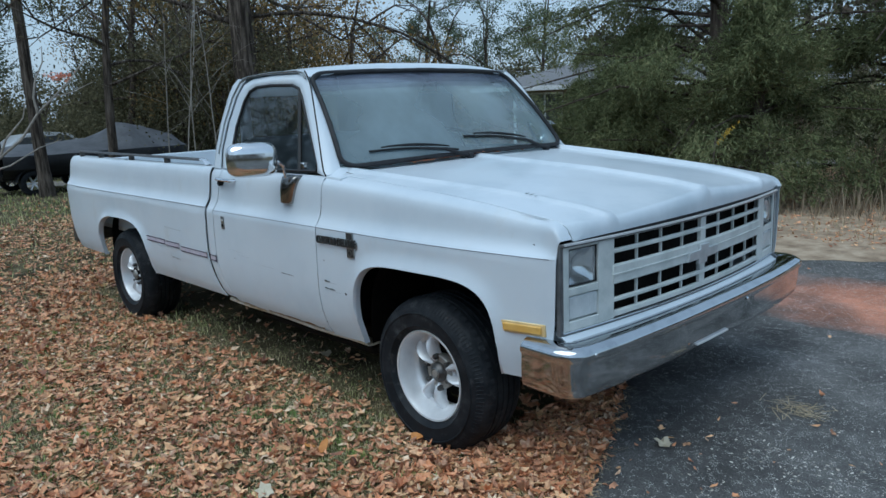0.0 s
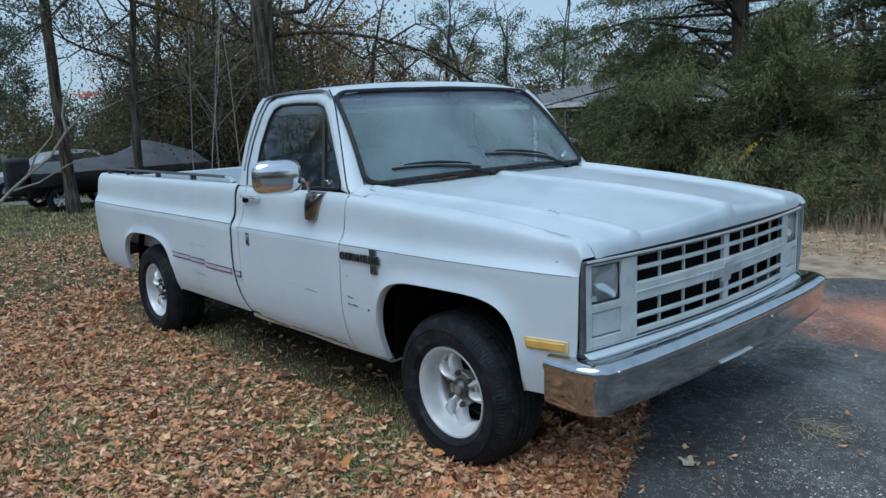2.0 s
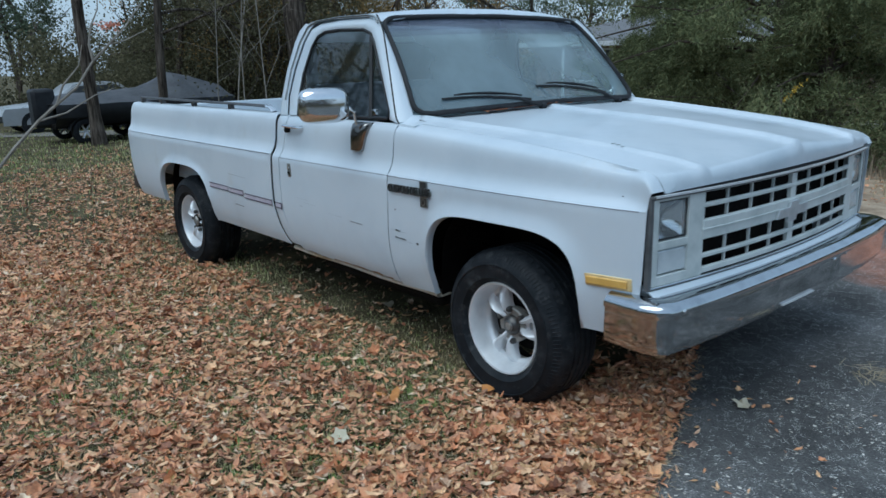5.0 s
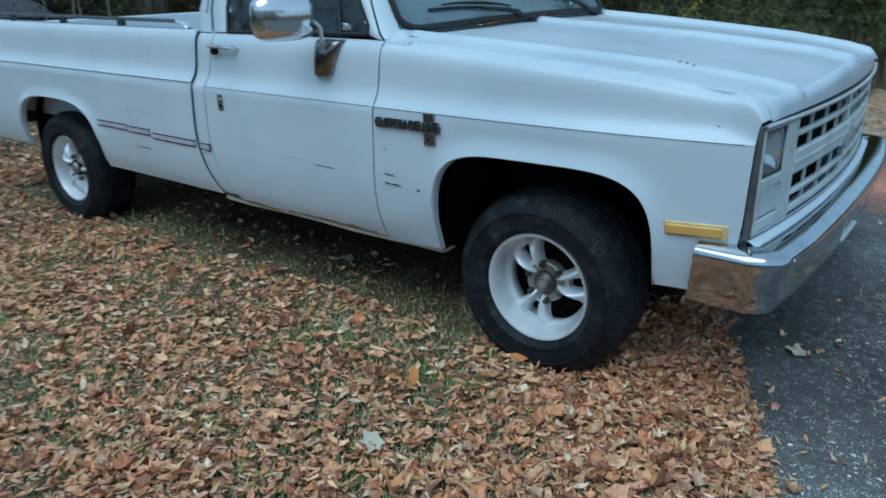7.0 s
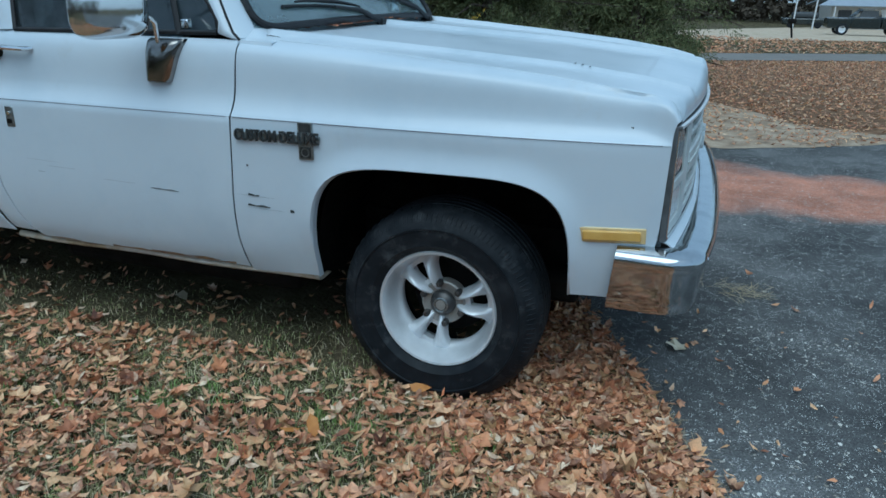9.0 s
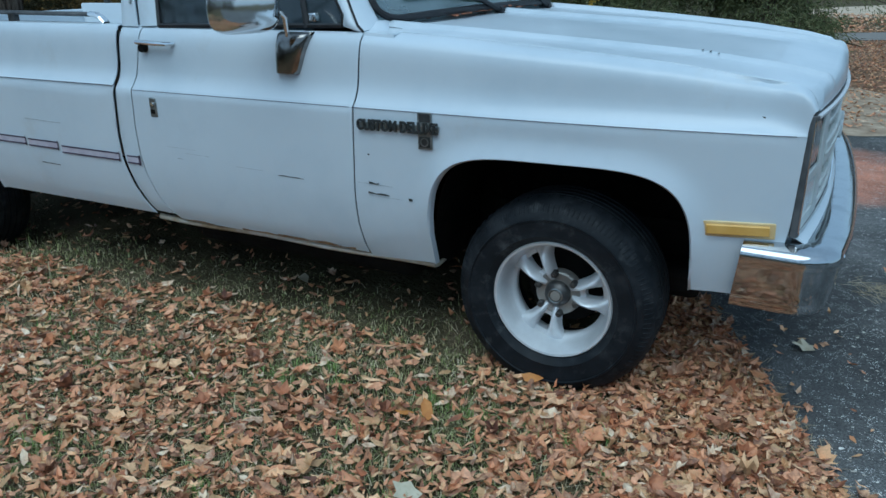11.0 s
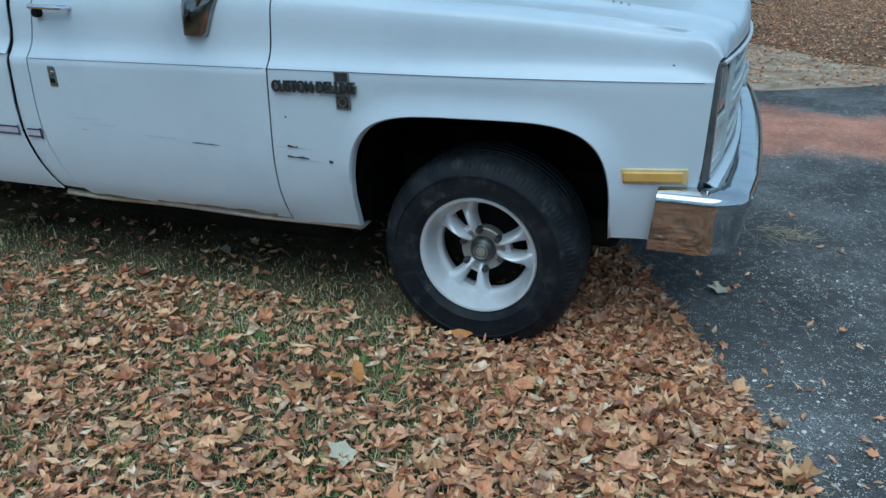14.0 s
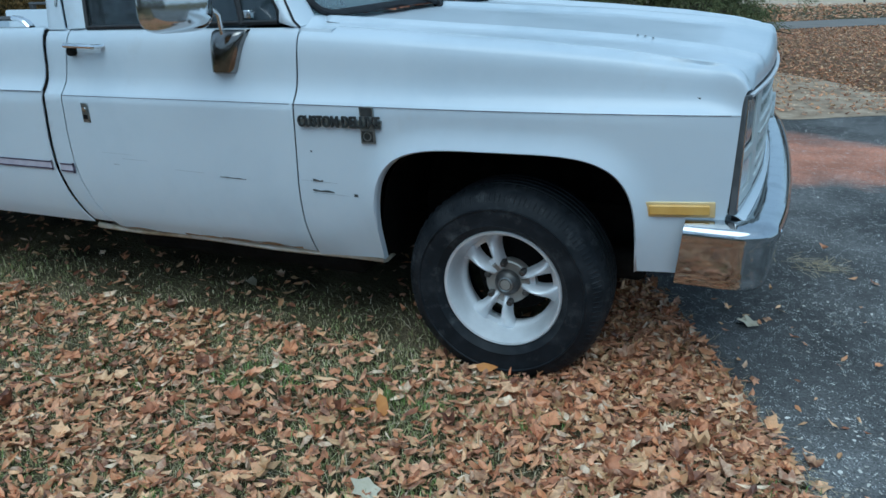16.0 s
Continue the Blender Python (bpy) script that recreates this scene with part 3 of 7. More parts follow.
for left in (False, True):
    # front fender
    bm = bmesh.new()
    arch_panel(bm, left, 0.0, 0.44, 0.428, 0.398, 4.2, lambda z: door_front(z) + 0.003, fender_front, 0.405, 0.478, CREASE)
    rows = []
    for v in (0.0, 0.008, 0.04, 0.09, 0.16, 0.25, 0.36, 0.48, 0.60, 0.71, 0.80, 0.87, 0.92, 0.955, 0.98, 1.0):
        row = []
        for i in range(41):
            x_door = door_front(CREASE + 0.23 * v) + 0.004
            x = x_door + (0.690 - x_door) * (1 - (1 - i / 40) ** 1.25)
            x = 0.680 + 0.016 * v ** 2 if i == 40 else min(x, 0.678)
            h, t0, y1 = seam_z(x) - CREASE, taper(x), seam_y(x)
            fade = min(1.0, max(0.18, (0.70 - x) / 0.11))
            yy = np.interp(v, [0, 0.008, 0.04, 0.10, 0.18, 0.30, 0.55, 0.75, 0.87, 0.92, 1.0], [0, 0.001, 0.010, 0.022, 0.032, 0.039, 0.043, 0.047, 0.057, 0.074, 1.0])
            y = t0 + (fade * float(yy) if v < 0.95 else float(yy) * (y1 - t0)) if v < 1 else y1
            if 0.92 < v < 1.0:
                y = t0 + fade * 0.075 + (y1 - t0 - fade * 0.075) * ((v - 0.92) / 0.08) ** 1.5
            elif v <= 0.92:
                y = t0 + fade * float(yy)
            row.append(side((x, y, CREASE + h * v ** 0.9), left))
        rows.append(row)
    grid(rows, bm)
    fender = part("front_fender", bm, WHITE, truck, solid=0.004, sharp=50)
    # side marker lamp
    bm = bmesh.new()
    y0 = lambda x, z: taper(x) + flank(z)
    pts = [(0.441, 0.707), (0.636, 0.713), (0.638, 0.666), (0.443, 0.660)]
    plate([side((x, y0(x, z) + 0.004, z), left) for x, z in pts], (0.2, 1 if left else -1, 0), 0.012, bm)
    lamp = part("marker_lamp", bm, AMBER_RIM, truck, "amber side marker lamp", bevel=0.003)
    bm = bmesh.new()
    pts = [(0.455, 0.698), (0.622, 0.704), (0.624, 0.675), (0.457, 0.669)]
    plate([side((x, y0(x, z) - 0.004, z), left) for x, z in pts], (0.2, 1 if left else -1, 0), 0.012, bm)
    part("lens", bm, AMBER, lamp, "amber plastic lens", bevel=0.003)

    # door skin
    rows = []
    for z in LEVELS[1:]:
        a, b = door_front(z) - 0.003, door_rear(z) + 0.003
        rows.append([side((a + (b - a) * i / 24, flank(z) + taper(a), z), left) for i in range(25)])
    bm = grid(rows)
    door = part("door", bm, WHITE, truck, solid=0.004, sharp=50)
    # window frame: outer and inner loops on the leaning upper door
    lean = lambda z: 0.070 + (z - 1.19) * 0.33
    outer = [(-1.745, 1.195), (-1.780, 1.30), (-1.775, 1.45), (-1.735, 1.60), (-1.690, 1.665), (-1.60, 1.692), (-1.40, 1.702), (-1.13, 1.697), (-1.045, 1.680), (-0.995, 1.630), (-0.86, 1.42), (-0.735, 1.215), (-0.702, 1.195)]
    inner = [(-1.640, 1.200), (-1.668, 1.30), (-1.672, 1.43), (-1.640, 1.57), (-1.600, 1.625), (-1.53, 1.646), (-1.38, 1.650), (-1.16, 1.642), (-1.095, 1.622), (-1.045, 1.575), (-0.915, 1.41), (-0.795, 1.258), (-0.790, 1.215)]
    bm = bmesh.new()
    rows = []
    for inset in (0.0, 0.35, 0.75, 1.0):
        push = {0.0: 0.012, 0.35: 0.0, 0.75: 0.0, 1.0: 0.014}[inset]
        rows.append([side((o[0] + (i[0] - o[0]) * inset, lean(o[1] + (i[1] - o[1]) * inset) + push, o[1] + (i[1] - o[1]) * inset), left) for o, i in zip(outer, inner)])
    grid(rows, bm)
    part("window_frame", bm, WHITE, door, solid=0.006, sharp=60)
    loop = inner + [inner[0]]
    bm = tube([side((x, lean(z) + 0.006, z), left) for x, z in loop], 0.009, 6)
    part("window_seal", bm, GASKET, door)
    bm = bmesh.new()
    vs = [bm.verts.new(side((x, lean(z) + 0.012, z), left)) for x, z in inner]
    bm.faces.new(vs)
    pane = part("window_pane", bm, SIDEGLASS, door, "clear side window glass", smooth=False)
    bm = tube([side((x, lean(z) + 0.006, z), left) for x, z in ((-1.085, 1.62), (-0.935, 1.205))], 0.011, 6)
    part("vent_post", bm, GASKET, door)
    bm = box(-0.93, -0.90, *sorted((side((0, lean(1.24) - 0.003, 0), left)[1], side((0, lean(1.24) + 0.02, 0), left)[1])), 1.225, 1.255)
    part("vent_latch", bm, CHROME, door, bevel=0.004)
    # handle and lock
    hy = flank(1.135)
    s = 1 if left else -1
    yo = lambda off: (2 * YC - (hy - off)) if left else (hy - off)
    bm = tube([(-1.715, yo(0.004), 1.142), (-1.705, yo(0.030), 1.142), (-1.62, yo(0.034), 1.140), (-1.555, yo(0.030), 1.138), (-1.545, yo(0.002), 1.138)], [0.010, 0.013, 0.013, 0.012, 0.010], 8, flat=0.75)
    handle = part("door_handle", bm, CHROME, door, "chrome pull handle")
    bm = lathe([(0.001, 0), (0.014, 0), (0.016, 0.006), (0.016, 0.03)], (-1.693, yo(0.03) if not left else yo(0.0), 1.118), 16)
    part("button", bm, BLACK, handle)
    ly = lambda off: (2 * YC + off) if left else -off
    bm = box(-1.664, -1.627, *sorted((ly(-0.002), ly(0.006))), 0.858, 0.934)
    lock = part("lock_plate", bm, BADGE_RIM, door, "tarnished lock plate", bevel=0.004)
    bm = box(-1.656, -1.636, *sorted((ly(0.0), ly(0.009))), 0.872, 0.888)
    part("keyhole", bm, BLACK, lock, smooth=False)
    bm = lathe([(0.001, ly(0.010)), (0.008, ly(0.010)), (0.009, ly(0.004))], (-1.646, 0, 0.908), 12)
    part("lock_cylinder", bm, CHROME, lock)

    # mirror on its bracket
    secs = []
    for z, k in ((1.050, 0.0), (1.055, 0.10), (1.066, 0.20), (1.09, 0.36), (1.12, 0.55), (1.15, 0.75), (1.175, 0.93), (1.186, 1.0), (1.193, 0.97)):
        cx, hw, dp = -0.998 + 0.026 * k, 0.046 + 0.028 * k, (0.036 + 0.016 * k) * (0.6 if z in (1.050, 1.193) else 1.0)
        secs.append([side((cx - hw * math.copysign(abs(math.cos(q)) ** 0.7, math.cos(q)), flank(min(z, 1.19)) + 0.006 - dp * math.sin(q) ** 0.8, z), left) for q in np.linspace(0, math.pi, 13)])
    bm = grid(secs)
    for r in (secs[0], secs[-1]):
        bm.faces.new([bm.verts.new(p) for p in r])
    mirror = part("mirror_bracket", bm, DARK_CHROME, door, "chrome mirror bracket with dark reflections set into its colour", sharp=50)
    arm = [(-0.980, 0.030, 1.15), (-0.980, 0.028, 1.18), (-0.978, 0.020, 1.21), (-0.975, 0.012, 1.245), (-0.975, -0.02, 1.268), (-0.985, -0.05, 1.270)]
    part("mirror_arm", tube([side(p, left) for p in arm], 0.0085, 8), CHROME, door, "bent chrome mirror arm")
    bm = bmesh.new()
    bmesh.ops.create_uvsphere(bm, u_segments=28, v_segments=18, radius=1.0)
    for v in bm.verts:
        c = v.co
        q = [math.copysign(abs(k) ** 0.52, k) for k in c]
        fx = 0.055 if q[0] > 0 else 0.018
        dx, dy, dz = fx * q[0], 0.126 * q[1], 0.086 * q[2]
        if q[0] > 0:
            dy *= 1 - 0.12 * q[0]
            dz *= 1 - 0.18 * q[0]
        yaw = radians(-22)
        x, y = dx * math.cos(yaw) - dy * math.sin(yaw), dx * math.sin(yaw) + dy * math.cos(yaw)
        v.co = side((-1.030 + x, -0.125 + y, 1.283 + dz), left)
    part("mirror_head", bm, CHROME, door, "polished chrome mirror housing")

    # cab corner behind the door, sill below it
    rows = []
    for z in LEVELS[2:]:
        a, b = door_rear(z) - 0.003, bed_front(z) + 0.004
        if a - b < 0.004:
            a = b + 0.004
        rows.append([side((a + (b - a) * i / 5, flank(z) + (0.008 * (i / 5) ** 4), z), left) for i in range(6)])
    part("cab_corner", grid(rows), WHITE, truck, solid=0.004)
    bm = bmesh.new()
    rows = [[side((x, y, z + 0.003 * math.sin(x * 9)), left) for x in np.linspace(-0.44, -1.78, 24)] for y, z in ((0.075, 0.420), (0.066, 0.411), (0.066, 0.402), (0.074, 0.395), (0.10, 0.391), (0.16, 0.395))]
    part("rocker_panel", grid(rows, bm), RUSTY, truck, "rust-stained sill", solid=0.003, crisp=False)

    # bed side with its wheel opening
    bm = bmesh.new()
    arch_panel(bm, left, -3.235, 0.44, 0.462, 0.352, 3.3, lambda z: tail_x(z), lambda z: bed_front(z) - 0.006, 0.44, 0.432, CREASE + 0.012, steps=75)
    rows = []
    for z in [CREASE + 0.012] + [w + 0.01 for w in LEVELS if w > 0.96]:
        a, b = bed_front(z) - 0.006, tail_x(z)
        zz = min(z, 1.198)
        rows.append([side((a + (b - a) * i / 40, flank(zz - 0.01) + taper(a + (b - a) * i / 40), zz), left) for i in range(41)])
    for y, z in ((0.095, 1.200), (0.15, 1.200), (0.158, 1.19), (0.16, 0.66)):
        rows.append([side((-1.858 + (-4.37 + 1.858) * i / 40, y + taper(-1.858 + (-4.37 + 1.858) * i / 40) * 0.6, z), left) for i in range(41)])
    grid(rows, bm)
    bedside = part("bed_side", bm, WHITE, truck, solid=0.004, sharp=50)
    # stake rail
    rl = [(-1.965, 0.105, 1.203), (-1.985, 0.105, 1.222), (-2.02, 0.105, 1.236), (-2.6, 0.105, 1.238), (-3.4, 0.105, 1.240), (-4.19, 0.105, 1.242)]
    bm = tube([side(p, left) for p in rl], 0.017, 8, flat=0.55)
    rail = part("bed_rail", bm, STEEL, truck, "dull steel rail along the bed side")
    for x in (-2.55, -3.15, -3.75, -4.17):
        part("rail_foot", box(x - 0.02, x + 0.02, *sorted((side((0, 0.09, 0), left)[1], side((0, 0.12, 0), left)[1])), 1.199, 1.236), STEEL, rail, bevel=0.004)
    bm = tube([side(p, left) for p in rl[:3] + [(-2.05, 0.105, 1.238)]], 0.0185, 8, flat=0.6)
    part("rail_end", bm, CHROME, rail, "bright bent rail end")

# faded twin stripes along the right flank
def flank_strip(name, x0, x1, za, zb, material, parent, lift=0.0035, label="", bend=None):
    rows = []
    for z0, z1 in ((0, 0), (1, 1)):
        rows.append([(x, taper(x) + flank(0.8) - lift, (za if z0 == 0 else zb) + (bend(x) if bend else 0)) for x in np.linspace(x0, x1, 14)])
    return part(name, grid(rows), material, parent, label, smooth=False)


strip_door = [ob for ob in truck.children if ob.name.startswith("door")][0]
strip_bed = [ob for ob in truck.children if ob.name.startswith("bed_side")][0]
strip_fender = [ob for ob in truck.children if ob.name.startswith("front_fender")][0]
for x0, x1, z0, host in ((-1.760, -1.868 + 0.03, 0.650, truck), (-1.880, -2.24, 0.655, strip_bed), (-2.26, -2.46, 0.668, strip_bed), (-2.475, -2.77, 0.672, strip_bed)):
    flank_strip("pinstripe", x0, x1, z0 + 0.004, z0 + 0.038, STRIPE, host, 0.004, "faded purple stripe decal")
    for a, b in ((0.004, 0.010), (0.032, 0.038)):
        flank_strip("pinstripe_edge", x0, x1, z0 + a, z0 + b, STRIPE_DARK, host, 0.0055)
    flank_strip("pinstripe_end", x0 - 0.012 if host is truck else x0 - 0.006, x0, z0, z0 + 0.042, STRIPE_DARK, host, 0.0055)

# crease pinstripe
for x0, x1, host in ((-0.712, 0.655, strip_fender), (-1.752, -0.722, strip_door), (-4.42, -1.868, strip_bed)):
    rows = [[(x, taper(x) - 0.0036, z + (0.012 if host is strip_bed else 0)) for x in np.linspace(x0, x1, 40)] for z in (CREASE - 0.0005, CREASE + 0.0015)]
    part("crease_line", grid(rows), STRIPE_DARK, host, smooth=False)

# scratches on the door and fender
for x0, x1, z, h, host in ((-0.655, -0.615, 0.700, 0.008, strip_fender), (-0.66, -0.575, 0.664, 0.007, strip_fender), (-0.70, -0.56, 0.7, 0.0015, strip_fender), (-0.66, -0.52, 0.658, 0.0015, strip_fender), (-1.05, -0.935, 0.685, 0.004, strip_door), (-1.50, -1.38, 0.725, 0.0015, strip_door), (-1.60, -1.45, 0.745, 0.0012, strip_door), (-1.25, -1.12, 0.698, 0.0015, strip_door), (-1.55, -1.52, 0.70, 0.003, strip_door), (-0.655, -0.648, 0.80, 0.006, strip_fender), (-0.50, -0.485, 0.655, 0.010, strip_fender), (-0.47, -0.462, 0.66, 0.014, strip_fender), (-2.46, -2.22, 0.795, 0.003, strip_bed), (-2.40, -2.28, 0.60, 0.004, strip_bed)):
    rows = [[(x, taper(x) + flank(z) - 0.0045, z + k * h * (0.4 + 0.6 * abs(math.sin(x * 60))) + 0.02 * (x0 - x)) for x in np.linspace(x0, x1, 12)] for k in (0, 1)]
    part("scratch", grid(rows), SCRATCH if h > 0.0035 else FAINT, host, smooth=False)

for x0, x1, za, zb in ((-1.30, -0.76, 0.421, 0.428), (-1.64, -1.45, 0.421, 0.426), (-1.12, -0.82, 0.428, 0.433)):
    rows = [[(x, taper(x) + flank(z) - 0.0042, z + 0.004 * noise.noise(Vector((x * 14, z * 9, 2))) * (1 if k else 0)) for x in np.linspace(x0, x1, 24)] for k, z in ((0, za), (1, zb))]
    part("rust_streak", grid(rows), RUST, strip_door, "brown rust along the door's lower edge", smooth=False)
# badge: a lettered bar crossed by an upright plate
bm = plate([(-0.688, -0.004, 0.914), (-0.378, -0.004, 0.919), (-0.380, -0.004, 0.898), (-0.690, -0.004, 0.893)], (0, -1, 0), 0.006)
badge = part("badge", bm, BADGE_RIM, strip_fender, "dark metal trim badge", bevel=0.002)
fc = bpy.data.curves.new("lettering", "FONT")
fc.body, fc.size, fc.extrude, fc.align_x, fc.align_y, fc.space_character = "CUSTOM DELUXE", 0.050, 0.0035, "CENTER", "CENTER", 1.0
fc.offset = 0.0016
letters = new("lettering", fc)
letters.matrix_basis = pose(-0.535, -0.0135, 0.9065, 90, -0.9, 0)
bpy.context.view_layer.update()
lm = bpy.data.meshes.new_from_object(letters)
bpy.data.objects.remove(letters)
xs_l = [v.co.x for v in lm.vertices]
lm.transform(pose(-0.535, -0.0125, 0.9065, 90, -0.9, 0) @ Matrix.Scale(0.306 / (max(xs_l) - min(xs_l)), 4, (1, 0, 0)))
lm.materials.clear()
part("lettering", lm, BADGE, badge, "bold dark metal letters", smooth=False)
bm = plate([(-0.457, -0.004, 0.961), (-0.405, -0.004, 0.962), (-0.403, -0.004, 0.842), (-0.455, -0.004, 0.840)], (0, -1, 0), 0.0055)
part("upright_plate", bm, BADGE_RIM, badge, bevel=0.002)
for za, zb in ((0.930, 0.956), (0.847, 0.882)):
    bm = plate([(-0.450, -0.009, zb), (-0.411, -0.009, zb), (-0.410, -0.009, za), (-0.449, -0.009, za)], (0, -1, 0), 0.002)
    part("plate_inlay", bm, BADGE, badge, smooth=False)
bm = lathe([(0.011, -0.0125), (0.015, -0.0125), (0.015, -0.010), (0.011, -0.010)], (-0.43, 0, 0.865), 20)
part("plate_ring", bm, BADGE_RIM, badge)

# ---- hood ----
def ridge(d, half, edge):
    """A low flat-topped ridge across its line."""
    t = min(1.0, max(0.0, (half - abs(d)) / edge))
    return t * t * (3 - 2 * t)


def hood_z(x, y):
    """The hood's height: up from the seam to a soft ridge, then crowned to a raised middle line."""
    yn = float(np.interp(x, [-0.7, -0.37, 0.37, 0.70], [0.20, 0.235, 0.325, 0.36]))
    zs = seam_z(min(x, 0.66))
    zn = float(np.interp(x, [-0.7, -0.37, 0.0, 0.37, 0.60, 0.72], [1.218, 1.197, 1.170, 1.138, 1.106, 1.078]))
    zc = float(np.interp(x, [-0.7, -0.39, 0.2, 0.6, 0.76], [1.228, 1.210, 1.176, 1.138, 1.112]))
    y0 = seam_y(x)
    if y < yn:
        w = max(0.0, (y - y0) / (yn - y0))
        z = zs + (zn - zs) * w ** 0.8
    else:
        w = (y - yn) / (YC - yn)
        z = zn - 0.009 * min(1.0, w / 0.05) + (zc - zn + 0.009 * w) * w ** 0.8
    z += 0.012 * ridge(y - yn, 0.034, 0.020)
    return z + 0.015 * ridge(YC - y, 0.038, 0.022)


rows = []
for i in range(70):
    row = []
    for j in range(241):
        y = seam_y(0) + 0.004 + (2 * YC - 2 * seam_y(0) - 0.008) * j / 240
        ym = y if y <= YC else 2 * YC - y
        bow = 1 - ((YC - ym) / 0.9) ** 2
        x_r, x_f = -0.668 + 0.055 * bow, 0.692 + 0.072 * (1 - ((y - 1.0) / 0.905) ** 2 if abs(y - 1.0) < 0.905 else 0)
        z_lip = 1.020 + 0.010 * bow
        if i < 58:
            x = x_r + (x_f - 0.036 - x_r) * i / 57
            z = hood_z(x, ym)
        else:
            a = radians(90 * (i - 57) / 12)
            x = x_f - 0.036 + 0.036 * math.sin(a)
            zt = hood_z(x_f - 0.036, ym)
            z = z_lip + (zt - z_lip) * max(0.0, math.cos(a)) ** 0.85
        e0 = seam_y(min(x, 0.70)) + 0.004
        k = min(1.0, (ym - seam_y(0)) / 0.07)
        k = k * k * (3 - 2 * k)
        z = seam_z(min(x, 0.70)) * (1 - k) + z * k if x > 0.60 else z
        yq = e0 + (ym - seam_y(0) - 0.004) * (YC - e0) / (YC - seam_y(0) - 0.004)
        row.append((x, yq if y <= YC else 2 * YC - yq, z))
    rows.append(row)
rows.append([(p[0] - 0.012, p[1], p[2] - 0.004) for p in rows[-1]])
hood = part("hood", grid(rows), HOODW, truck, "white hood with faded clear coat and low ridges", solid=0.004, sharp=60, crisp=False)
for x in (0.355, 0.378, 0.402):
    part("paint_chip", box(x, x + 0.004, 0.300 + 0.02 * (x - 0.35), 0.325, hood_z(x, 0.31) + 0.0025, hood_z(x, 0.31) + 0.0035), SCRATCH, hood, smooth=False)

# cowl below the windscreen, with leaf crumbs caught in it
rows = [[(-0.665 + 0.055 * (1 - ((YC - y) / 0.9) ** 2) + dx, y, 1.198 + 0.028 * (1 - ((YC - y) / 0.92) ** 2) + dz) for y in np.linspace(0.13, 2 * YC - 0.13, 30)] for dx, dz in ((-0.006, -0.008), (-0.03, -0.002), (-0.06, 0.008), (-0.10, 0.014), (-0.16, 0.014))]
cowl = part("cowl", grid(rows), WHITE, truck, solid=0.004)

crumb = np.random.default_rng(5)
for k in range(95):
    y = float(crumb.choice([crumb.normal(0.86, 0.10), crumb.normal(0.72, 0.12), crumb.uniform(0.5, 1.5)]))
    xb = -0.668 + 0.055 * (1 - ((YC - y) / 0.9) ** 2)
    x = xb + 0.006 + float(crumb.normal(0.0, 0.022))
    z = max(hood_z(x, min(y, 2 * YC - y)), 1.198 + 0.028 * (1 - ((YC - y) / 0.92) ** 2)) + 0.007
    a, r = crumb.uniform(0, 6.28), crumb.uniform(0.005, 0.023)
    pts = [(x + r * math.cos(a + q) * (1 if i % 2 else 0.5), y + r * math.sin(a + q), z + 0.004 * (i % 2)) for i, q in enumerate((0, 1.3, 2.6, 3.9, 5.2))]
    part("leaf_crumb", plate(pts, (0, 0, 1), 0.0015), CRUMB, cowl, smooth=False)

# corner pieces that close the cowl between hood, fender and pillar foot
for left in (False, True):
    rows = []
    for y in np.linspace(0.066, 0.235, 12):
        row = []
        for x in np.linspace(-0.706, -0.585, 12):
            a, b = min(1.0, max(0.0, (y - 0.085) / 0.075)), min(1.0, max(0.0, (-0.632 - x) / 0.055))
            a, b = a * a * (3 - 2 * a), b * b * (3 - 2 * b)
            drop = 0.05 * max(0.0, (0.084 - y) / 0.018) ** 2
            row.append(side((x, y, seam_z(x) - 0.0035 + 0.026 * a * b - drop + 0.006 * a), left))
        rows.append(row)
    part("cowl_corner", grid(rows), WHITE, cowl, solid=0.004, sharp=60)

# ---- cab upper ----
def ws(u, v):
    """The windscreen: u across from right to left, v from foot to head."""
    s = 2 * u - 1
    yb, yt = 0.165, 0.275
    y = YC + s * ((YC - yb) * (1 - v) + (YC - yt) * v)
    xb = -0.690 + 0.090 * (1 - s * s)
    xt = -1.085 + 0.075 * (1 - s * s)
    zb, zt = 1.222 + 0.020 * (1 - s * s), 1.690 + 0.016 * (1 - s * s)
    bow = 0.018 * math.sin(math.pi * v)
    return (xb + (xt - xb) * v + bow, y, zb + (zt - zb) * v + bow * 0.6)


part("windscreen", grid([[ws(i / 24, j / 12) for i in range(25)] for j in range(13)]), GLASS, truck, "tinted windscreen with a grey sky sheen painted in")
for v0, lift in ((0.79, 0.002), (0.85, 0.0035), (0.91, 0.005)):
    part("sun_band", grid([[(p[0] + lift, p[1], p[2] + lift * 0.7) for p in [ws(0.01 + 0.98 * i / 24, v0 + (0.985 - v0) * q)]][0] for i in range(25)] for q in (0.0, 0.33, 0.67, 1.0)), BANDGLASS, truck, "violet tint along the windscreen's top")
def corner_path():
    pts = []
    r = 0.055
    for cu, cv, a0 in ((r, r, 180), (1 - r, r, 270), (1 - r, 1 - r, 0), (r, 1 - r, 90)):
        for a in np.linspace(a0, a0 + 90, 7):
            pts.append(ws(cu + r * math.cos(radians(a)), cv + 2.0 * r * math.sin(radians(a)) + (r if cv < 0.5 else -r)))
        nu = {180: [(t, 0) for t in np.linspace(0.1, 0.9, 14)], 270: [(1, t) for t in np.linspace(0.2, 0.8, 8)], 0: [(t, 1) for t in np.linspace(0.9, 0.1, 14)], 90: [(0, t) for t in np.linspace(0.8, 0.2, 8)]}[a0]
        pts += [ws(*q) for q in nu]
    return pts + [pts[0]]


